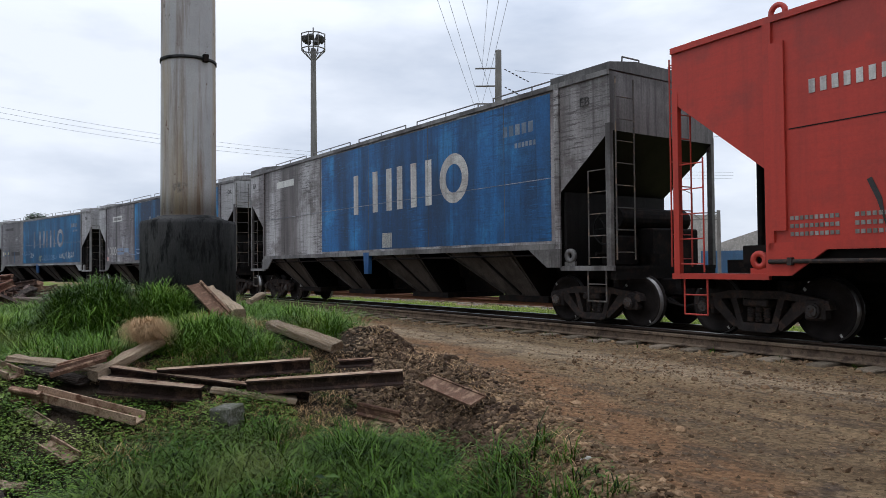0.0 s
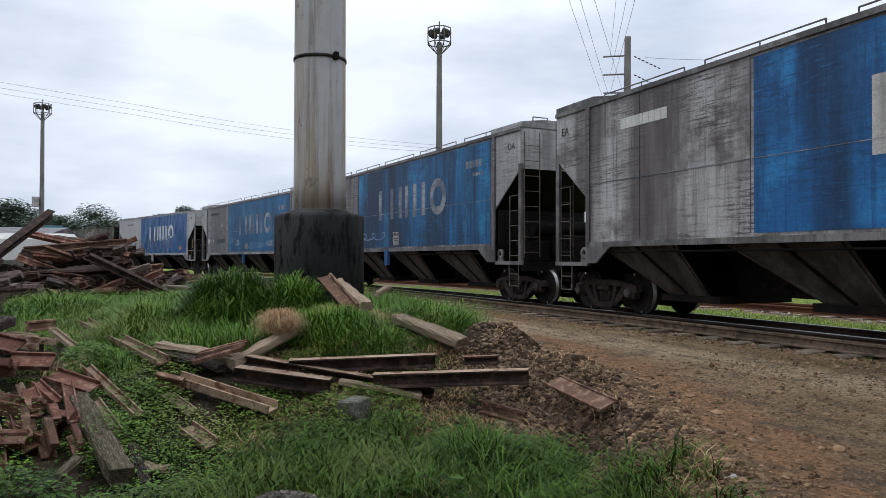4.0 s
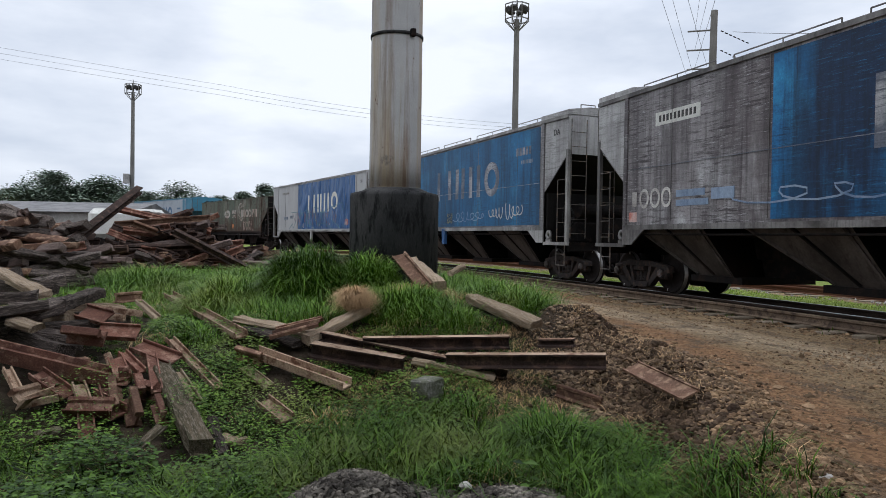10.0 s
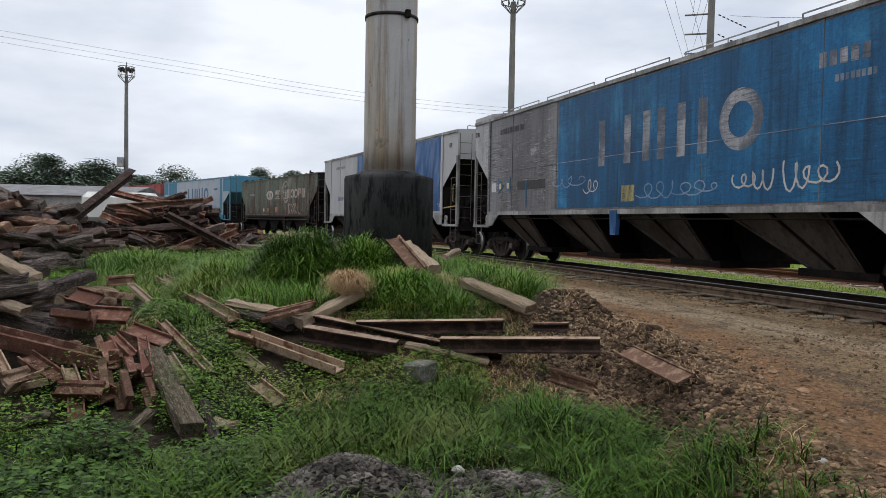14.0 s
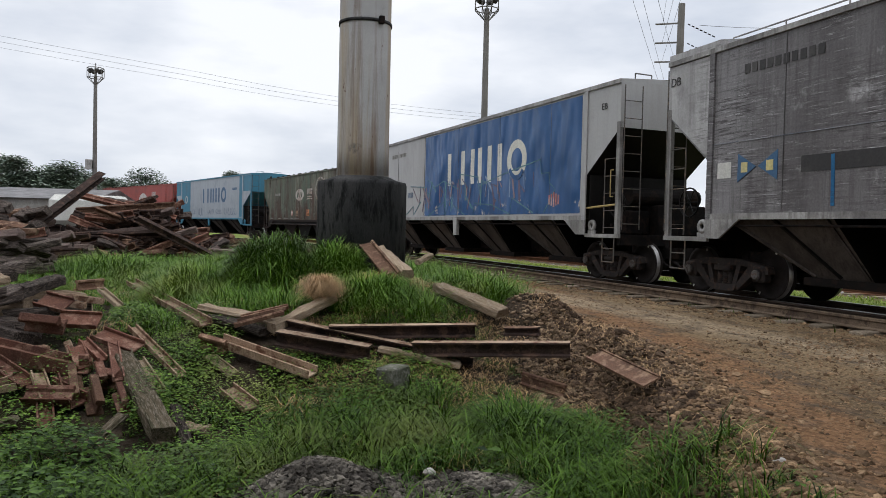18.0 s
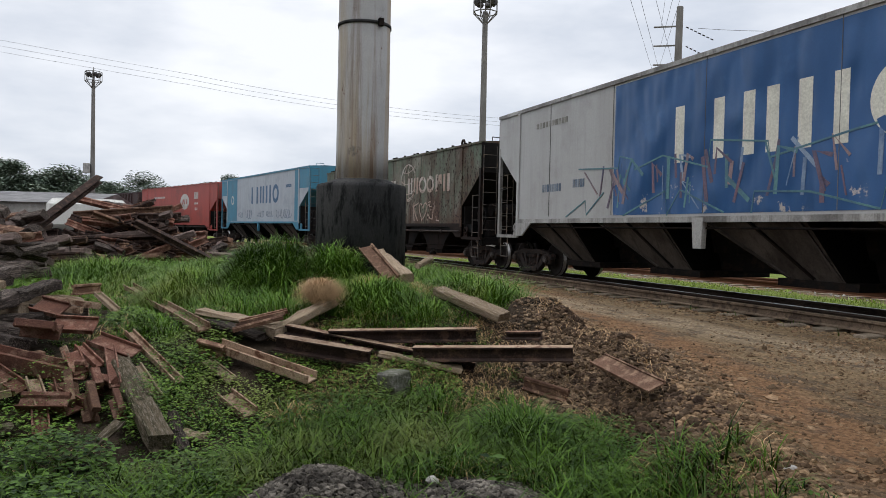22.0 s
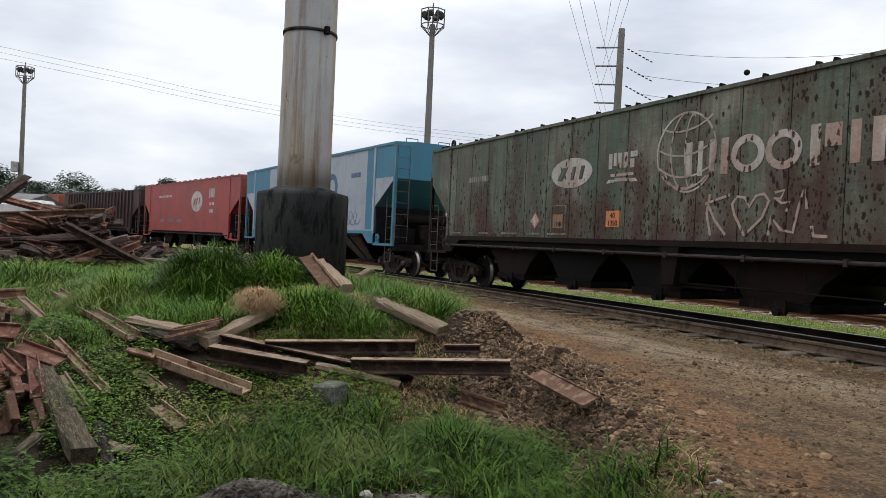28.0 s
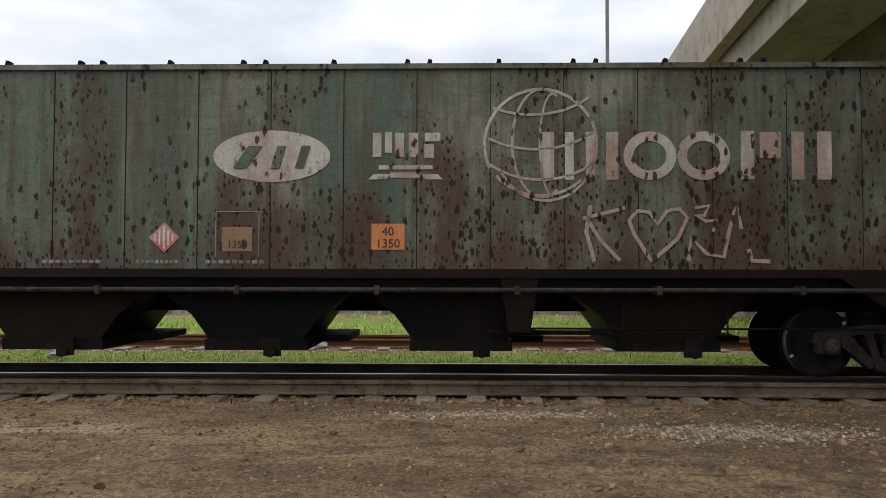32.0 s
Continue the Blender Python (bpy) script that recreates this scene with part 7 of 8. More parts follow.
# ---- viaduct over the track ----
def viaduct():
    g = thing("viaduct", "concrete road viaduct with deep girders crossing above the track", "viaduct", pose(7.6, 20, 0, 0, 0, -7))
    # past x 13 the viaduct is unseen, widened only to deepen the shade
    bm = bmesh.new()
    box(bm, 0.3, 26.0, -60, 45, 7.95, 8.2)
    part("deck", bm, M["concrete_tan"], g)
    bm = bmesh.new()
    prism(bm, [(0, 7.3), (0.34, 7.3), (0.34, 8.2), (0.22, 9.0), (0.05, 9.0), (0, 8.2)], -60, 45)
    part("parapet", bm, M["concrete_tan"], g)
    for x in (0.43, 3.9, 7.4, 10.9, 14.4, 17.9, 21.4):
        bm = bmesh.new()
        prism(bm, [(x, 6.6), (x + 1.75, 6.6), (x + 1.75, 7.95), (x, 7.95)], -60, 45)
        part("girder", bm, M["concrete_tan"], g)
    for y in (6.0, -34.0):
        bm = bmesh.new()
        box(bm, 0.6, 25.4, y - 0.5, y + 0.5, 5.8, 6.6)
        part("cross_head", bm, M["concrete_tan"], g)
        for x in (2.6, 10.2, 17.8, 24.4):
            bm = bmesh.new()
            rod(bm, (x, y, -0.4), (x, y, 5.8), 0.5, 24)
            part("column", bm, M["concrete_tan"], g)


M["concrete_tan"] = surf("concrete_tan", (0.40, 0.355, 0.30), (0.31, 0.27, 0.23), 0.6, 0.85, fine=40, bump=0.2, c=(0.20, 0.165, 0.135), cut=(0.52, 0.72), grain=0.25)
viaduct()


# ---- far yard: sheds, vehicles, sign, silos, wall ----
def shed(x, y, lx, ly, hh, rz, wall, roof, label, ridge=1.2):
    g = thing("shed", label, "shed", pose(x, y, 0, 0, 0, rz), "yard buildings")
    bm = bmesh.new()
    box(bm, -lx / 2, lx / 2, -ly / 2, ly / 2, -0.3, hh)
    part("wall", bm, M[wall], g)
    bm = bmesh.new()
    prism(bm, [(-ly / 2 - 0.4, hh), (ly / 2 + 0.4, hh), (0, hh + ridge)], -lx / 2 - 0.3, lx / 2 + 0.3, axis="x")
    part("roof", bm, M[roof], g)
    for k in range(3):
        bm = bmesh.new()
        u = -lx / 2 + lx * (k + 0.5) / 3
        box(bm, u - 1.3, u + 1.3, ly / 2, ly / 2 + 0.06, 0, hh * 0.7)
        part("door", bm, M["black_steel"], g)
    return g


shed(-66, -17.5, 26, 12, 2.7, 78, "concrete", "p_end_dark", "long low grey-roofed shed across the yard", 0.95)
g = thing("truck", "white lorry body parked behind the scrap heaps", "truck", pose(-44.5, -4.6, 0, 0, 0, 75))
bm = bmesh.new()
box(bm, -1.9, 1.9, -1.0, 1.0, 0.9, 2.6, bev=0.3)
part("body", bm, M["plate_white"], g)
bm = bmesh.new()
box(bm, 2.0, 3.4, -0.95, 0.95, 0.7, 2.1, bev=0.2)
part("cab", bm, M["plate_white"], g)
for u in (-1.3, 2.7):
    for s in (-0.85, 0.85):
        bm = bmesh.new()
        rod(bm, (u, s - 0.15, 0.5), (u, s + 0.15, 0.5), 0.5, 16)
        part("wheel", bm, M["black_steel"], g)

g = thing("sign_gantry", "steel truss gantry carrying a green road sign", "road sign", pose(-46.5, 53.0, 0, 0, 0, 40))
bm = bmesh.new()
for z in (5.3, 5.9):
    rod(bm, (-9, 0, z), (6, 0, z), 0.06, 6)
for k in range(20):
    rod(bm, (-9 + 0.75 * k, 0, 5.3 + 0.6 * (k % 2)), (-8.25 + 0.75 * k, 0, 5.9 - 0.6 * (k % 2)), 0.04, 5)
part("truss", bm, M["pole"], g)
for u in (-9, 6):
    bm = bmesh.new()
    rod(bm, (u, 0, -0.3), (u, 0, 6.1), 0.16, 10)
    part("post", bm, M["pole"], g)
M["sign_green"] = surf("sign_green", (0.012, 0.12, 0.06), (0.016, 0.10, 0.055), 1.0, 0.5, fine=20, bump=0.02)
bm = bmesh.new()
box(bm, -0.6, 1.5, -0.12, -0.06, 4.6, 5.55, bev=0.02)
part("panel", bm, M["sign_green"], g, "green sign panel")
bm = bmesh.new()
for z in (5.35, 5.1, 4.85):
    box(bm, -0.4, 1.2, -0.135, -0.125, z - 0.05, z + 0.05)
part("text_bars", bm, M["plate_white"], g)

g = thing("grain_silo", "distant pale grain silo tower with a sloped store", "silo", pose(-74, 96, 0, 0, 0, 38))
bm = bmesh.new()
box(bm, -2.5, 2.5, -2.5, 2.5, -0.3, 8.8)
part("tower", bm, M["concrete"], g)
bm = bmesh.new()
prism(bm, [(2.5, -0.3), (16, -0.3), (16, 4.0), (9, 6.6), (2.5, 4.4)], -4, 4)
part("store", bm, M["concrete"], g)
bm = bmesh.new()
rod(bm, (-9, 0, 10.2), (-2.0, 0, 5.2), 0.5, 8)
rod(bm, (-9, 0, -0.3), (-9, 0, 10.2), 0.4, 8)
part("conveyor", bm, M["concrete"], g)
for k in range(5):
    g = thing("container", "blue freight container stacked far across the yard", "container", pose(-44 + 6.3 * k, 62 + 4.4 * k, 0, 0, 0, 34), "far containers")
    bm = bmesh.new()
    box(bm, -3, 3, -1.2, 1.2, -0.05, 2.5)
    for j in range(14):
        box(bm, -2.9 + 0.43 * j, -2.7 + 0.43 * j, -1.25, -1.2, 0.1, 2.4)
    part("shell", bm, M["mark_navy"] if k % 2 == 0 else M["p_blue_worn"], g)
for x, y, hh in ((-52, 66, 9.0), (-42, 74, 8.0), (-33, 60, 7.5)):
    g = thing("street_lamp", "slim street lamp with a curved arm", "street lamp", pose(x, y, 0, 0, 0, 200), "far street lamps")
    bm = bmesh.new()
    rod(bm, (0, 0, -0.3), (0, 0, hh), 0.09, 8, 0.06)
    part("post", bm, M["pole"], g)
    bm = bmesh.new()
    pipe(bm, [(0, 0, hh - 0.1), (0.8, 0, hh + 0.35), (1.9, 0, hh + 0.5)], 0.05)
    box(bm, 1.7, 2.4, -0.12, 0.12, hh + 0.44, hh + 0.56)
    part("arm", bm, M["pole"], g)
bm = bmesh.new()
prev = None
for s in np.arange(-70, 70, 4.0):
    x, y, h = track(s, 16.4)
    x2, y2, _ = track(s + 3.9, 16.4)
    box(bm, 0, math.hypot(x2 - x, y2 - y), -0.1, 0.1, -0.2, 0.75, pose(x, y, 0, 0, 0, math.degrees(math.atan2(y2 - y, x2 - x))))
tagged(link_mesh("yard_wall", bm, M["white_trim"]), "low whitewashed concrete wall beyond the sidings", "wall", kind="structure")


# ---- grass, weeds, trees ----
def blades(name, label, pos, height, width, lean, mat, seed, kind="stuff", category="grass", parent=None, azim=None):
    """Grass blades as thin bent strips, joined. pos (n, 3); height, width, lean per blade."""
    rng = np.random.RandomState(seed)
    n = len(pos)
    az = rng.uniform(0, 2 * math.pi, n) if azim is None else azim
    d = np.stack([np.cos(az), np.sin(az), np.zeros(n)], 1)
    s = np.stack([-np.sin(az), np.cos(az), np.zeros(n)], 1)
    V = np.zeros((n, 7, 3))
    for k, (t, w) in enumerate(((0.0, 1.0), (0.4, 0.9), (0.75, 0.6))):
        c = pos + d * (lean * height * t ** 2)[:, None] + np.array([0, 0, 1.0]) * (height * (t - 0.35 * lean * t ** 2))[:, None]
        V[:, 2 * k] = c - s * (width * w / 2)[:, None]
        V[:, 2 * k + 1] = c + s * (width * w / 2)[:, None]
    V[:, 6] = pos + d * (lean * height * 1.15)[:, None] + np.array([0, 0, 1.0]) * (height * (1 - 0.62 * lean))[:, None]
    base = (np.arange(n) * 7)[:, None]
    quads = np.concatenate([base + np.array([[0, 1, 3, 2]]), base + np.array([[2, 3, 5, 4]])])
    tris = base + np.array([[4, 5, 6]])
    me = bpy.data.meshes.new(name)
    me.vertices.add(n * 7)
    me.vertices.foreach_set("co", V.reshape(-1).astype(np.float32))
    loops = np.concatenate([quads.ravel(), tris.ravel()]).astype(np.int32)
    starts = np.concatenate([np.arange(len(quads)) * 4, len(quads) * 4 + np.arange(len(tris)) * 3]).astype(np.int32)
    me.loops.add(len(loops))
    me.loops.foreach_set("vertex_index", loops)
    me.polygons.add(len(starts))
    me.polygons.foreach_set("loop_start", starts)
    me.update(calc_edges=True)
    me.validate()
    me.materials.append(mat)
    ob = new(name, me)
    ob.parent = parent
    return tagged(ob, label, category, kind=kind)


def scatter(n, x0, x1, y0, y1, seed, keep):
    rng = np.random.RandomState(seed)
    x, y = rng.uniform(x0, x1, n), rng.uniform(y0, y1, n)
    k = keep(x, y, rng)
    x, y = x[k], y[k]
    return np.stack([x, y, ground_z(x, y) - 0.01], 1), rng


def clumps(x, y, f, seed):
    return np.sin(x * f + seed) * np.sin(y * f * 1.13 + 1.7 * seed) + 0.6 * np.sin(x * f * 2.3 + y * f * 1.9 + seed)


NEAR = np.array([q for q in LINES if max(q[0], q[2]) > -12.5 and min(q[1], q[3]) > -2.2])


def scrap_gap(x, y):
    """Distance in plan to the nearest piece of scrap."""
    best = np.full(len(x), 9.0)
    for x0, y0, x1, y1 in NEAR:
        dx, dy = x1 - x0, y1 - y0
        t = np.clip(((x - x0) * dx + (y - y0) * dy) / (dx * dx + dy * dy + 1e-9), 0, 1)
        best = np.minimum(best, np.hypot(x - x0 - t * dx, y - y0 - t * dy))
    return best


def low(x, y):
    """Grass stays short beside the scrap and on its road side."""
    g = np.minimum(scrap_gap(x, y), scrap_gap(x - 0.45, y - 0.02) + 0.12)
    return np.clip((g - 0.03) / 0.45, 0.28, 1.0)


def bare(x, y):
    """Where scrap, gravel or earth keeps the grass away."""
    a = ((x + 7.15) / 0.5) ** 2 + ((y + 0.95) / 0.5) ** 2 < 1
    b = ((x + 4.5) / 0.48) ** 2 + ((y - 0.86) / 0.52) ** 2 < 1
    c = ((x + 4.25) / 0.42) ** 2 + ((y - 1.85) / 0.46) ** 2 < 1
    d = ((x + 6.7) / 1.5) ** 2 + ((y - 4.0) / 0.6) ** 2 < 1
    return a | b | c | d | (scrap_gap(x, y) < 0.07)


def in_lot(x, y, rng, edge=0.3):
    lim = edge + 0.75 * smooth01(-4.3, -6.6, x) - 0.75 * smooth01(-8.0, -10.0, x) - 0.35 * smooth01(-4.4, -3.2, x)
    return (y < road_edge(x) - lim + 0.12 * clumps(x, y, 3.0, 1.0)) & ~bare(x, y)


def near_keep(x, y, rng):
    c = 0.5 * clumps(x, y, 2.3, 3.0) + 0.5 * clumps(x, y, 5.1, 1.0)
    return in_lot(x, y, rng) & (rng.rand(len(x)) < np.clip(0.45 + 0.8 * c, 0.06, 1))


def tufts(name, label, n, per, x0, x1, y0, y1, rad, h0, h1, mat, seed, keep, lean=(0.25, 1.3), width=(0.004, 0.010)):
    """Grass growing in many small tufts, each fanning out from its own root."""
    c, g = scatter(n, x0, x1, y0, y1, seed, keep)
    m = len(c)
    size = (0.45 + 0.9 * g.rand(m) ** 1.5) * np.clip(1 + 0.45 * clumps(c[:, 0], c[:, 1], 1.5, seed), 0.4, 1.6)
    k = np.repeat(np.arange(m), per)
    a, q = g.uniform(0, 2 * math.pi, len(k)), np.sqrt(g.rand(len(k)))
    px, py = c[k, 0] + rad * size[k] * q * np.cos(a), c[k, 1] + rad * size[k] * q * np.sin(a)
    pos = np.stack([px, py, ground_z(px, py) - 0.01], 1)
    keep2 = scrap_gap(px, py) > 0.06
    pos, k, a, q = pos[keep2], k[keep2], a[keep2], q[keep2]
    hh = (h0 + (h1 - h0) * g.rand(len(k)) ** 1.3) * size[k] * low(pos[:, 0], pos[:, 1])
    ln = lean[0] + (lean[1] - lean[0]) * np.clip(0.55 * q + 0.45 * g.rand(len(k)), 0, 1)
    blades(name, label, pos, np.clip(hh, 0.02, 0.8), width[0] + (width[1] - width[0]) * g.rand(len(k)), ln, mat, seed + 1, azim=a + g.normal(0, 0.7, len(k)))


tufts("lot_grass", "tufts of dark green grass in the lower lot", 3900, 36, -9.2, -2.4, -3.3, 4.2, 0.11, 0.06, 0.30, M["grass_dark"], 11, near_keep)
tufts("lot_grass", "brighter green grass tufts in the lower lot", 1500, 26, -9.2, -2.4, -3.3, 4.2, 0.08, 0.08, 0.28, M["grass_mid"], 95, near_keep)
tufts("lot_grass", "single bright grass tufts standing out in the lower lot", 900, 14, -9.2, -2.4, -3.3, 4.2, 0.07, 0.10, 0.30, M["grass"], 97, near_keep, lean=(0.5, 1.5))
p, r = scatter(15000, -7.0, -2.5, 0.4, 4.0, 13, lambda x, y, g: in_lot(x, y, g, 0.3) & (clumps(x, y, 2.4, 2.2) > 0.0) & (low(x, y) > 0.6))
blades("long_grass", "long arching green grass below the road bank", p, (0.14 + 0.34 * r.rand(len(p)) ** 1.8) * low(p[:, 0], p[:, 1]), 0.006 + 0.009 * r.rand(len(p)), 0.55 + 0.95 * r.rand(len(p)), M["grass_mid"], 14)
p, r = scatter(11000, -6.6, -3.4, -3.2, 1.4, 29, lambda x, y, g: in_lot(x, y, g, 0.3) & (clumps(x, y, 2.1, 5.2) > -0.1) & (low(x, y) > 0.5))
blades("long_grass", "long arching dark grass at the foot of the scrap", p, 0.14 + 0.28 * r.rand(len(p)) ** 1.6, 0.006 + 0.009 * r.rand(len(p)), 0.6 + 0.9 * r.rand(len(p)), M["grass_dark"], 30)
tufts("mound_grass", "thick green grass on the mound before the pillar", 7000, 30, -17.5, -8.0, -3.0, 5.8, 0.13, 0.10, 0.42, M["grass"], 15, lambda x, y, g: in_lot(x, y, g, 0.7) & (g.rand(len(x)) < 0.7 + 0.4 * clumps(x, y, 1.9, 1.2)), width=(0.005, 0.012))
p, r = scatter(16000, -9.0, -2.6, -3.0, 4.2, 25, lambda x, y, g: in_lot(x, y, g, 0.2) & (clumps(x, y, 2.9, 6.2) > 0.55))
blades("dead_grass", "dry tan grass lying between the green tufts", p, (0.06 + 0.18 * r.rand(len(p))) * low(p[:, 0], p[:, 1]), 0.003 + 0.004 * r.rand(len(p)), 0.7 + 0.9 * r.rand(len(p)), M["grass_dry"], 26)
p, r = scatter(14000, -15.0, -8.2, -2.0, 5.0, 63, lambda x, y, g: in_lot(x, y, g, 0.5) & (clumps(x, y, 2.2, 3.3) > 0.6))
blades("dead_grass", "dry tan stalks hanging in the grass of the mound", p, 0.12 + 0.22 * r.rand(len(p)), 0.004 + 0.004 * r.rand(len(p)), 0.7 + 0.9 * r.rand(len(p)), M["grass_dry"], 64)
p, r = scatter(9000, -8.4, -6.3, 1.0, 3.7, 65, lambda x, y, g: (y < road_edge(x) - 0.5) & (clumps(x, y, 3.7, 1.3) > -0.4))
blades("dead_grass", "dry tan litter on the ground round the steel joists", p, 0.03 + 0.09 * r.rand(len(p)), 0.003 + 0.005 * r.rand(len(p)), 0.8 + 1.1 * r.rand(len(p)), M["grass_dry"], 66)
p, r = scatter(5200, -8.6, -5.0, 3.0, 4.9, 27, lambda x, y, g: np.abs(y - road_edge(x) + 0.45) < 0.45)
blades("dead_roots", "dry tan roots and stalks in the dumped earth", p, 0.05 + 0.12 * r.rand(len(p)), 0.003 + 0.004 * r.rand(len(p)), 0.8 + 0.9 * r.rand(len(p)), M["grass_dry"], 28)


def tussock(x, y, rad, n, h0, h1, mat, seed, label, dome=0.0):
    rng = np.random.RandomState(seed)
    a, q = rng.uniform(0, 6.28, n), rad * np.sqrt(rng.rand(n))
    px, py = x + q * np.cos(a), y + q * np.sin(a)
    pos = np.stack([px, py, ground_z(px, py) - 0.01], 1)
    hh = (h0 + (h1 - h0) * rng.rand(n)) * (1.15 - 0.7 * (q / rad) ** 2)
    if dome:
        # an old tussock: new blades rise from the matted mass inside it
        pos[:, 2] += dome * rng.rand(n) * (1 - (q / rad) ** 4) * (1 + 0.22 * clumps(px, py, 5.0, 0.7))
    blades("tussock", label, pos, hh, 0.006 + 0.009 * rng.rand(n), 0.35 + 0.9 * rng.rand(n), mat, seed + 1, kind="stuff", azim=a + rng.normal(0, 1.2, n))


tussock(-10.75, 1.25, 0.68, 18000, 0.18, 0.45, M["grass_mid"], 31, "tall dark green grass tussock on the mound", 0.68)
tussock(-10.6, 1.3, 0.6, 3500, 0.25, 0.6, M["grass"], 57, "long bright blades drooping over the tall tussock", 0.5)
tussock(-10.5, 0.1, 0.55, 4200, 0.25, 0.62, M["grass"], 33, "tall green grass tussock on the mound")
tussock(-10.9, 2.2, 0.6, 7500, 0.2, 0.45, M["grass"], 35, "tall green grass tussock on the mound", 0.5)
tussock(-11.0, 0.3, 0.6, 6000, 0.15, 0.4, M["grass"], 59, "dense green grass tussock on the mound", 0.3)
tussock(-8.9, 2.25, 0.6, 5600, 0.15, 0.5, M["grass"], 37, "bright grass tussock beside the leaning sleeper")
tussock(-9.6, 3.9, 0.55, 3000, 0.15, 0.52, M["grass"], 39, "bright grass tussock at the road edge")
tussock(-10.6, 4.2, 0.6, 3400, 0.25, 0.55, M["grass"], 41, "bright grass tussock at the road edge")
tussock(-12.6, 0.4, 1.0, 7000, 0.3, 0.6, M["grass"], 43, "tall green grass tussock on the mound")
tussock(-14.5, -1.2, 1.2, 7000, 0.3, 0.62, M["grass"], 45, "tall green grass tussock before the scrap heaps")
tussock(-15.5, 1.0, 1.2, 7000, 0.3, 0.6, M["grass"], 47, "tall green grass tussock on the mound")
tussock(-5.4, 2.7, 0.45, 1500, 0.2, 0.5, M["grass_mid"], 49, "long pale-bladed grass tuft below the bank")
tussock(-6.3, 0.95, 0.16, 160, 0.15, 0.3, M["grass_dry"], 51, "dry brown grass tuft among the scrap")
tussock(-9.9, 2.75, 0.45, 1800, 0.15, 0.4, M["grass_dry"], 53, "dry brown grass tuft on the mound")
tussock(-10.6, 1.75, 0.25, 900, 0.3, 0.7, M["grass_dry"], 55, "dry brown stalks beside the tall tussock")

# straw caught on the end of a sleeper
rs = np.random.RandomState(60)
n = 5200
way = rs.normal(0, 1, (n, 3))
way /= np.linalg.norm(way, axis=1)[:, None]
pos = np.array([-8.5, 1.60, 0.52]) + way * (np.array([0.15, 0.17, 0.14]) * (rs.rand(n) ** 0.4)[:, None])
blades("straw_bunch", "rounded bunch of dry tan straw on a sleeper end", pos, 0.05 + 0.09 * rs.rand(n), 0.003 + 0.003 * rs.rand(n), 0.9 + 1.3 * rs.rand(n), M["grass_dry"], 61, kind="stuff", category="straw", azim=np.arctan2(way[:, 1], way[:, 0]) + rs.normal(0, 1.1, n))

# short bright grass beyond the track, tufts along the rails
p, r = scatter(90000, -32, 14, 7, 16, 17, lambda x, y, g: (y - track_y(x) > 1.25) & (y - track_y(x) < 3.9 + 0.5 * clumps(x, y, 1.2, 2)) & (g.rand(len(x)) < 0.8))
blades("verge_grass", "short bright green grass between the tracks", p, 0.03 + 0.06 * r.rand(len(p)), 0.010 + 0.01 * r.rand(len(p)), 0.2 + 0.7 * r.rand(len(p)), M["grass_bright"], 18)
p, r = scatter(16000, -30, 8, 6, 16, 19, lambda x, y, g: (y - track_y(x) < -1.22) & (y - track_y(x) > -1.62) & (clumps(x, y, 2.6, 4.0) > 0.42 + 0.03 * (x + 2)))
blades("rail_weeds", "small dark weeds along the near rail", p, 0.05 + 0.12 * r.rand(len(p)), 0.008 + 0.008 * r.rand(len(p)), 0.3 + 0.8 * r.rand(len(p)), M["grass_dark"], 20)
p, r = scatter(20000, -40, 14, 12, 28, 23, lambda x, y, g: (y - track_y(x) > 6.2) & (y - track_y(x) < 16) & (clumps(x, y, 0.7, 4.0) > -0.3))
blades("yard_grass", "thin grass beyond the siding", p, 0.08 + 0.14 * r.rand(len(p)), 0.02 + 0.01 * r.rand(len(p)), 0.3 + 0.6 * r.rand(len(p)), M["grass_bright"], 24)


def leaves(name, label, pos, size, mat, seed, kind="stuff", category="weeds", parent=None):
    """Small folded leaves, joined: each a pair of triangles meeting at the midrib."""
    rng = np.random.RandomState(seed)
    n = len(pos)
    az, tilt = rng.uniform(0, 6.28, n), rng.uniform(-0.2, 0.9, n)
    d = np.stack([np.cos(az) * np.cos(tilt), np.sin(az) * np.cos(tilt), -np.sin(tilt) * 0.6], 1)
    s = np.stack([-np.sin(az), np.cos(az), np.zeros(n)], 1)
    up = np.array([0, 0, 1.0])
    V = np.zeros((n, 4, 3))
    V[:, 0] = pos
    V[:, 1] = pos + d * (size * 0.55)[:, None] + s * (size * 0.38)[:, None] + up * (size * 0.12)[:, None]
    V[:, 2] = pos + d * size[:, None]
    V[:, 3] = pos + d * (size * 0.55)[:, None] - s * (size * 0.38)[:, None] + up * (size * 0.12)[:, None]
    b = (np.arange(n) * 4)[:, None]
    f = np.concatenate([b + np.array([[0, 1, 2]]), b + np.array([[0, 2, 3]])]).astype(np.int32)
    me = bpy.data.meshes.new(name)
    me.vertices.add(n * 4)
    me.vertices.foreach_set("co", V.reshape(-1).astype(np.float32))
    me.loops.add(f.size)
    me.loops.foreach_set("vertex_index", f.ravel())
    me.polygons.add(len(f))
    me.polygons.foreach_set("loop_start", (np.arange(len(f)) * 3).astype(np.int32))
    me.update(calc_edges=True)
    me.validate()
    me.materials.append(mat)
    ob = new(name, me)
    ob.parent = parent
    return tagged(ob, label, category, kind=kind)


p, r = scatter(130000, -9.2, -2.6, -3.3, 4.0, 91, lambda x, y, g: in_lot(x, y, g, 0.3) & (g.rand(len(x)) < 0.35 + 0.5 * clumps(x, y, 2.7, 2.0)))
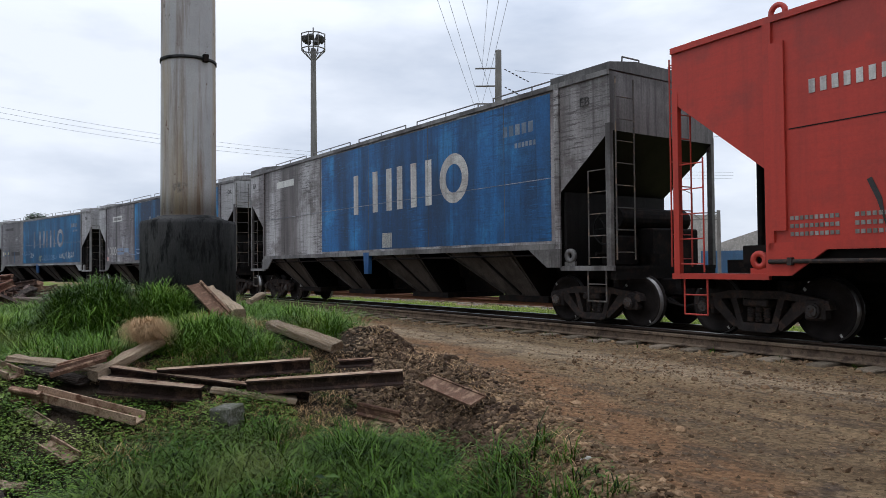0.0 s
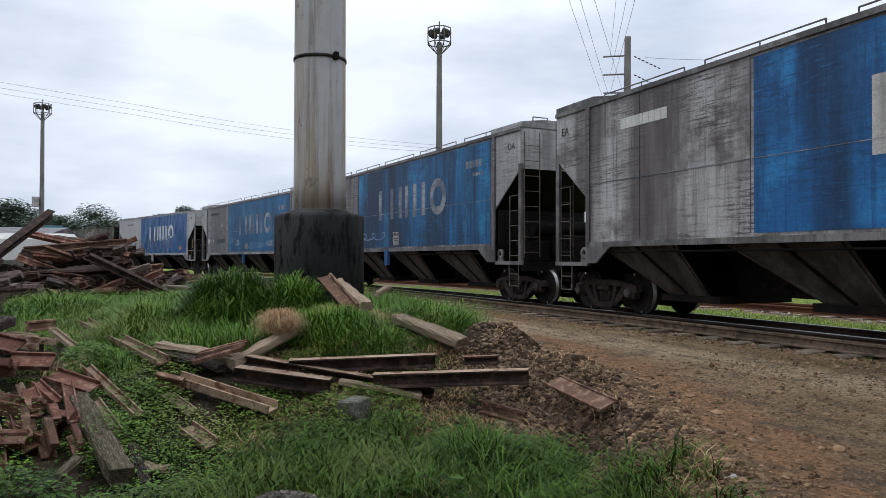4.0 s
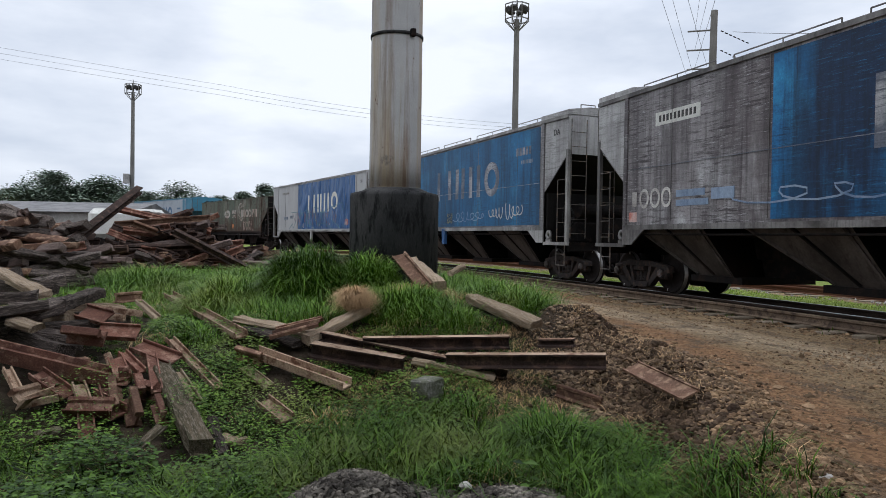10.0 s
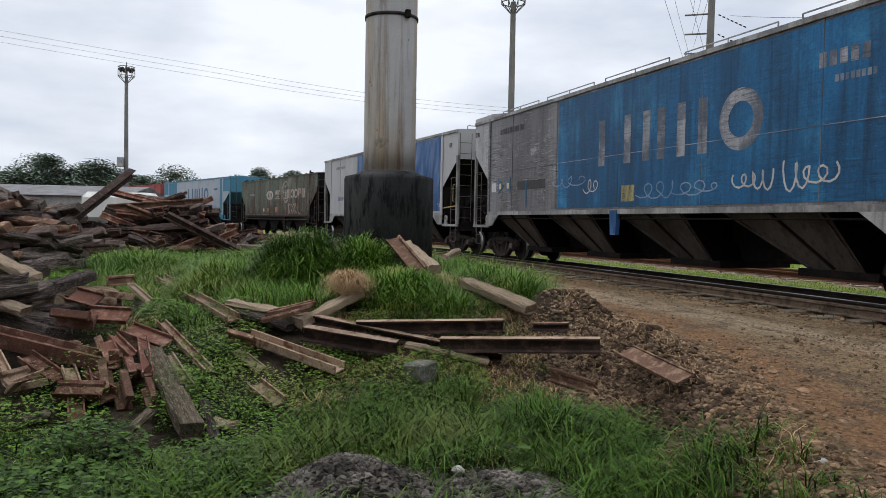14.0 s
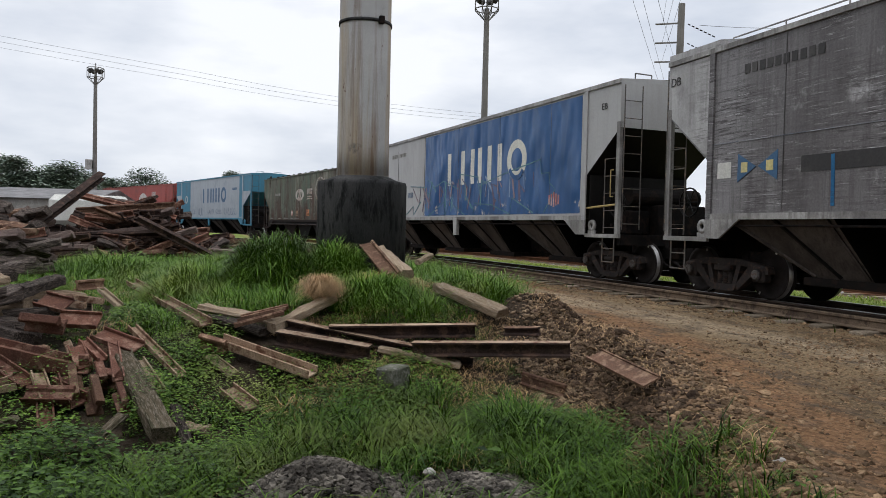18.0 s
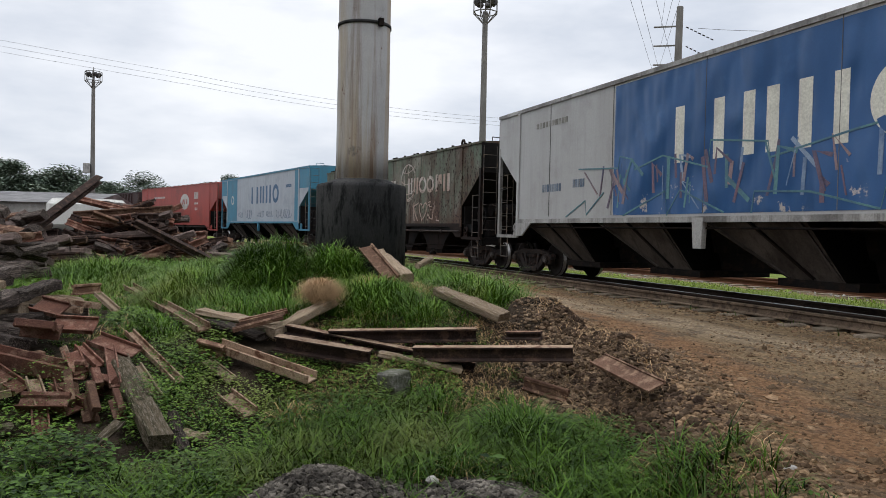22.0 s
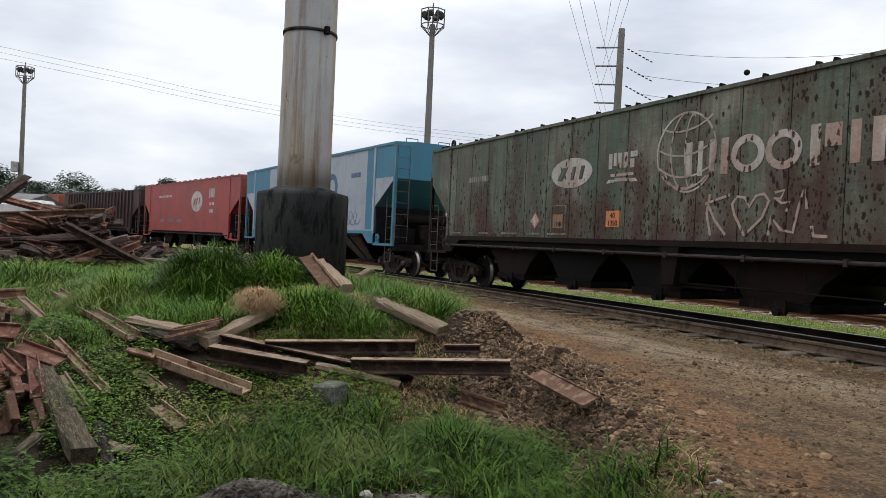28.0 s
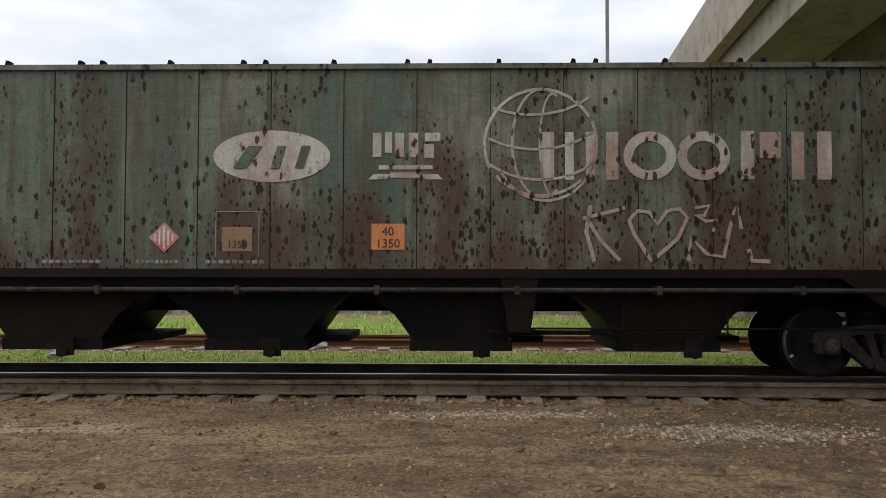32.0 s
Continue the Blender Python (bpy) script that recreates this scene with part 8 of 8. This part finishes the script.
p[:, 2] += 0.01 + 0.16 * r.rand(len(p)) * low(p[:, 0], p[:, 1]) * np.clip(0.6 + 0.5 * clumps(p[:, 0], p[:, 1], 3.1, 2.5), 0.15, 1.3)
leaves("lot_weeds", "small-leaved weeds between the grass tufts", p, 0.012 + 0.032 * r.rand(len(p)) ** 2, M["weed"], 92)


def weed_patch(cx, cy, rx, ry, n, top, s0, s1, seed, label):
    rng = np.random.RandomState(seed)
    a, q = rng.uniform(0, 6.28, n), np.sqrt(rng.rand(n))
    x, y = cx + rx * q * np.cos(a), cy + ry * q * np.sin(a)
    z = ground_z(x, y) + top * rng.rand(n) ** 0.7 * (1.1 - 0.6 * q) + 0.02
    leaves("weed_patch", label, np.stack([x, y, z], 1), s0 + (s1 - s0) * rng.rand(n), M["creeper" if "creeper" in label else "weed"], seed + 1)


weed_patch(-4.55, -0.95, 0.75, 0.8, 3200, 0.26, 0.03, 0.07, 71, "broad-leaved green weeds in the near lot")
weed_patch(-5.0, 0.1, 0.7, 0.6, 2600, 0.2, 0.02, 0.05, 73, "leafy green weeds beside the scrap heap")
weed_patch(-6.35, 0.35, 0.9, 0.55, 3600, 0.16, 0.015, 0.04, 75, "small-leaved creeper over the scrap")
weed_patch(-7.4, 0.0, 0.7, 0.4, 1800, 0.2, 0.015, 0.04, 77, "small-leaved creeper over the scrap")
weed_patch(-6.1, 1.5, 0.7, 0.7, 3000, 0.22, 0.02, 0.045, 79, "leafy green weeds among the grass")
weed_patch(-6.8, 1.75, 0.3, 0.3, 700, 0.28, 0.02, 0.045, 81, "creeper growing over a joist end")
weed_patch(-5.6, -0.75, 0.4, 0.4, 1200, 0.3, 0.03, 0.06, 83, "broad-leaved green weeds beside the scrap heap")
weed_patch(-8.9, 0.35, 0.5, 0.4, 1200, 0.18, 0.02, 0.04, 85, "pale creeper over the old beams")
weed_patch(-5.2, 2.9, 0.6, 0.6, 2200, 0.25, 0.02, 0.045, 87, "leafy green weeds below the bank")
weed_patch(-8.3, 0.45, 0.45, 0.35, 1200, 0.14, 0.018, 0.05, 301, "yellow-green creeper spreading between the scrap pieces")
weed_patch(-7.15, 1.15, 0.5, 0.4, 1333, 0.14, 0.018, 0.05, 303, "yellow-green creeper spreading between the scrap pieces")
weed_patch(-7.45, 0.2, 0.4, 0.35, 1066, 0.16, 0.018, 0.05, 305, "yellow-green creeper spreading between the scrap pieces")
weed_patch(-7.6, 2.75, 0.5, 0.4, 1200, 0.16, 0.018, 0.05, 307, "yellow-green creeper spreading between the scrap pieces")
weed_patch(-7.75, 1.75, 0.6, 0.3, 1000, 0.14, 0.018, 0.05, 309, "yellow-green creeper spreading between the scrap pieces")
weed_patch(-6.9, 2.3, 0.5, 0.4, 1200, 0.16, 0.018, 0.05, 311, "yellow-green creeper spreading between the scrap pieces")
weed_patch(-9.0, -0.45, 0.8, 0.25, 1733, 0.18, 0.018, 0.05, 313, "yellow-green creeper spreading between the scrap pieces")
weed_patch(-6.75, -0.2, 0.45, 0.35, 1133, 0.16, 0.018, 0.05, 315, "yellow-green creeper spreading between the scrap pieces")
weed_patch(-6.35, -1.2, 0.5, 0.5, 1133, 0.16, 0.018, 0.05, 317, "yellow-green creeper spreading between the scrap pieces")
weed_patch(-6.55, -0.22, 0.5, 0.22, 1500, 0.34, 0.015, 0.04, 331, "creeper trailing over the mossy sleeper")
weed_patch(-6.9, -0.95, 0.45, 0.4, 900, 0.4, 0.012, 0.034, 333, "thin creeper growing through the scrap heap")
weed_patch(-4.6, 2.05, 0.08, 0.08, 14, 0.2, 0.08, 0.13, 89, "single broad pale green leaves by the gravel")


def tree(x, y, h, spread, seed):
    g = thing("tree", "broad dark green tree on the far edge of the yard", "tree", pose(x, y, 0), "far trees")
    rng = random.Random(seed)
    bm = bmesh.new()
    rod(bm, (0, 0, -0.3), (0.1, 0, h * 0.5), 0.32, 8, 0.2)
    tips = []
    for k in range(9):
        a = 6.28 * k / 9 + rng.uniform(-0.3, 0.3)
        ln = spread * rng.uniform(0.45, 0.95)
        z0 = h * rng.uniform(0.3, 0.5)
        tip = (ln * math.cos(a), ln * math.sin(a), h * rng.uniform(0.4, 0.84))
        rod(bm, (0.05, 0, z0), tip, 0.14, 6, 0.04)
        tips.append(tip)
    tips.append((0, 0, h * 0.95))
    part("trunk", bm, M["timber"], g)
    r2 = np.random.RandomState(seed)
    pts = []
    for t in tips:
        n = 1500
        c = r2.normal(0, 1, (n, 3))
        c *= (r2.rand(n) ** 0.7 / np.linalg.norm(c, axis=1))[:, None]
        c = c * np.array([spread * 0.55, spread * 0.55, h * 0.20]) * r2.uniform(0.6, 1.25) + np.array(t)
        pts.append(c)
    pts = np.concatenate(pts)
    ob = leaves("crown", "", pts, 0.26 + 0.34 * r2.rand(len(pts)), M["tree_leaf_haze"], seed + 1, kind="", category="", parent=g)
    ob.matrix_basis = Matrix.Identity(4)


TREES = [(-112, -21, 9.0, 6.0), (-114, -15, 8.4, 5.5), (-127, -30, 7.2, 5.5), (-126, -24.5, 9.2, 6.0), (-128, -18.5, 8.6, 6.0), (-129, -11, 7.5, 5.0), (-130, -5.5, 8.6, 5.0), (-131, 1, 7.4, 4.5), (-132, 8.5, 9.6, 5.0), (-131, 14, 9.2, 4.5), (-124, -36, 6.8, 5.0), (-120, -45, 7.0, 6.0), (-130, 20, 8.4, 4.5), (-128, 27, 8.0, 4.5)]
for k, (x, y, h, s) in enumerate(TREES):
    tree(x, y, h, s, 200 + 3 * k)
# ---- what moves ----
def motions():
    steps = [0.5 * k for k in range(65)]
    for wg, off in TRAIN:
        walk(wg, [(t, wagon_pose(max(-160, min(140, run_at(t) + off)))) for t in steps])
    fine = [0.25 * k for k in range(129)]
    for w, k, wg in WHEELS:
        walk(w, [(t, Matrix.Translation((k, 0, 0)) @ Matrix.Rotation(run_at(t) / WHEEL_R, 4, "Y")) for t in fine])


motions()
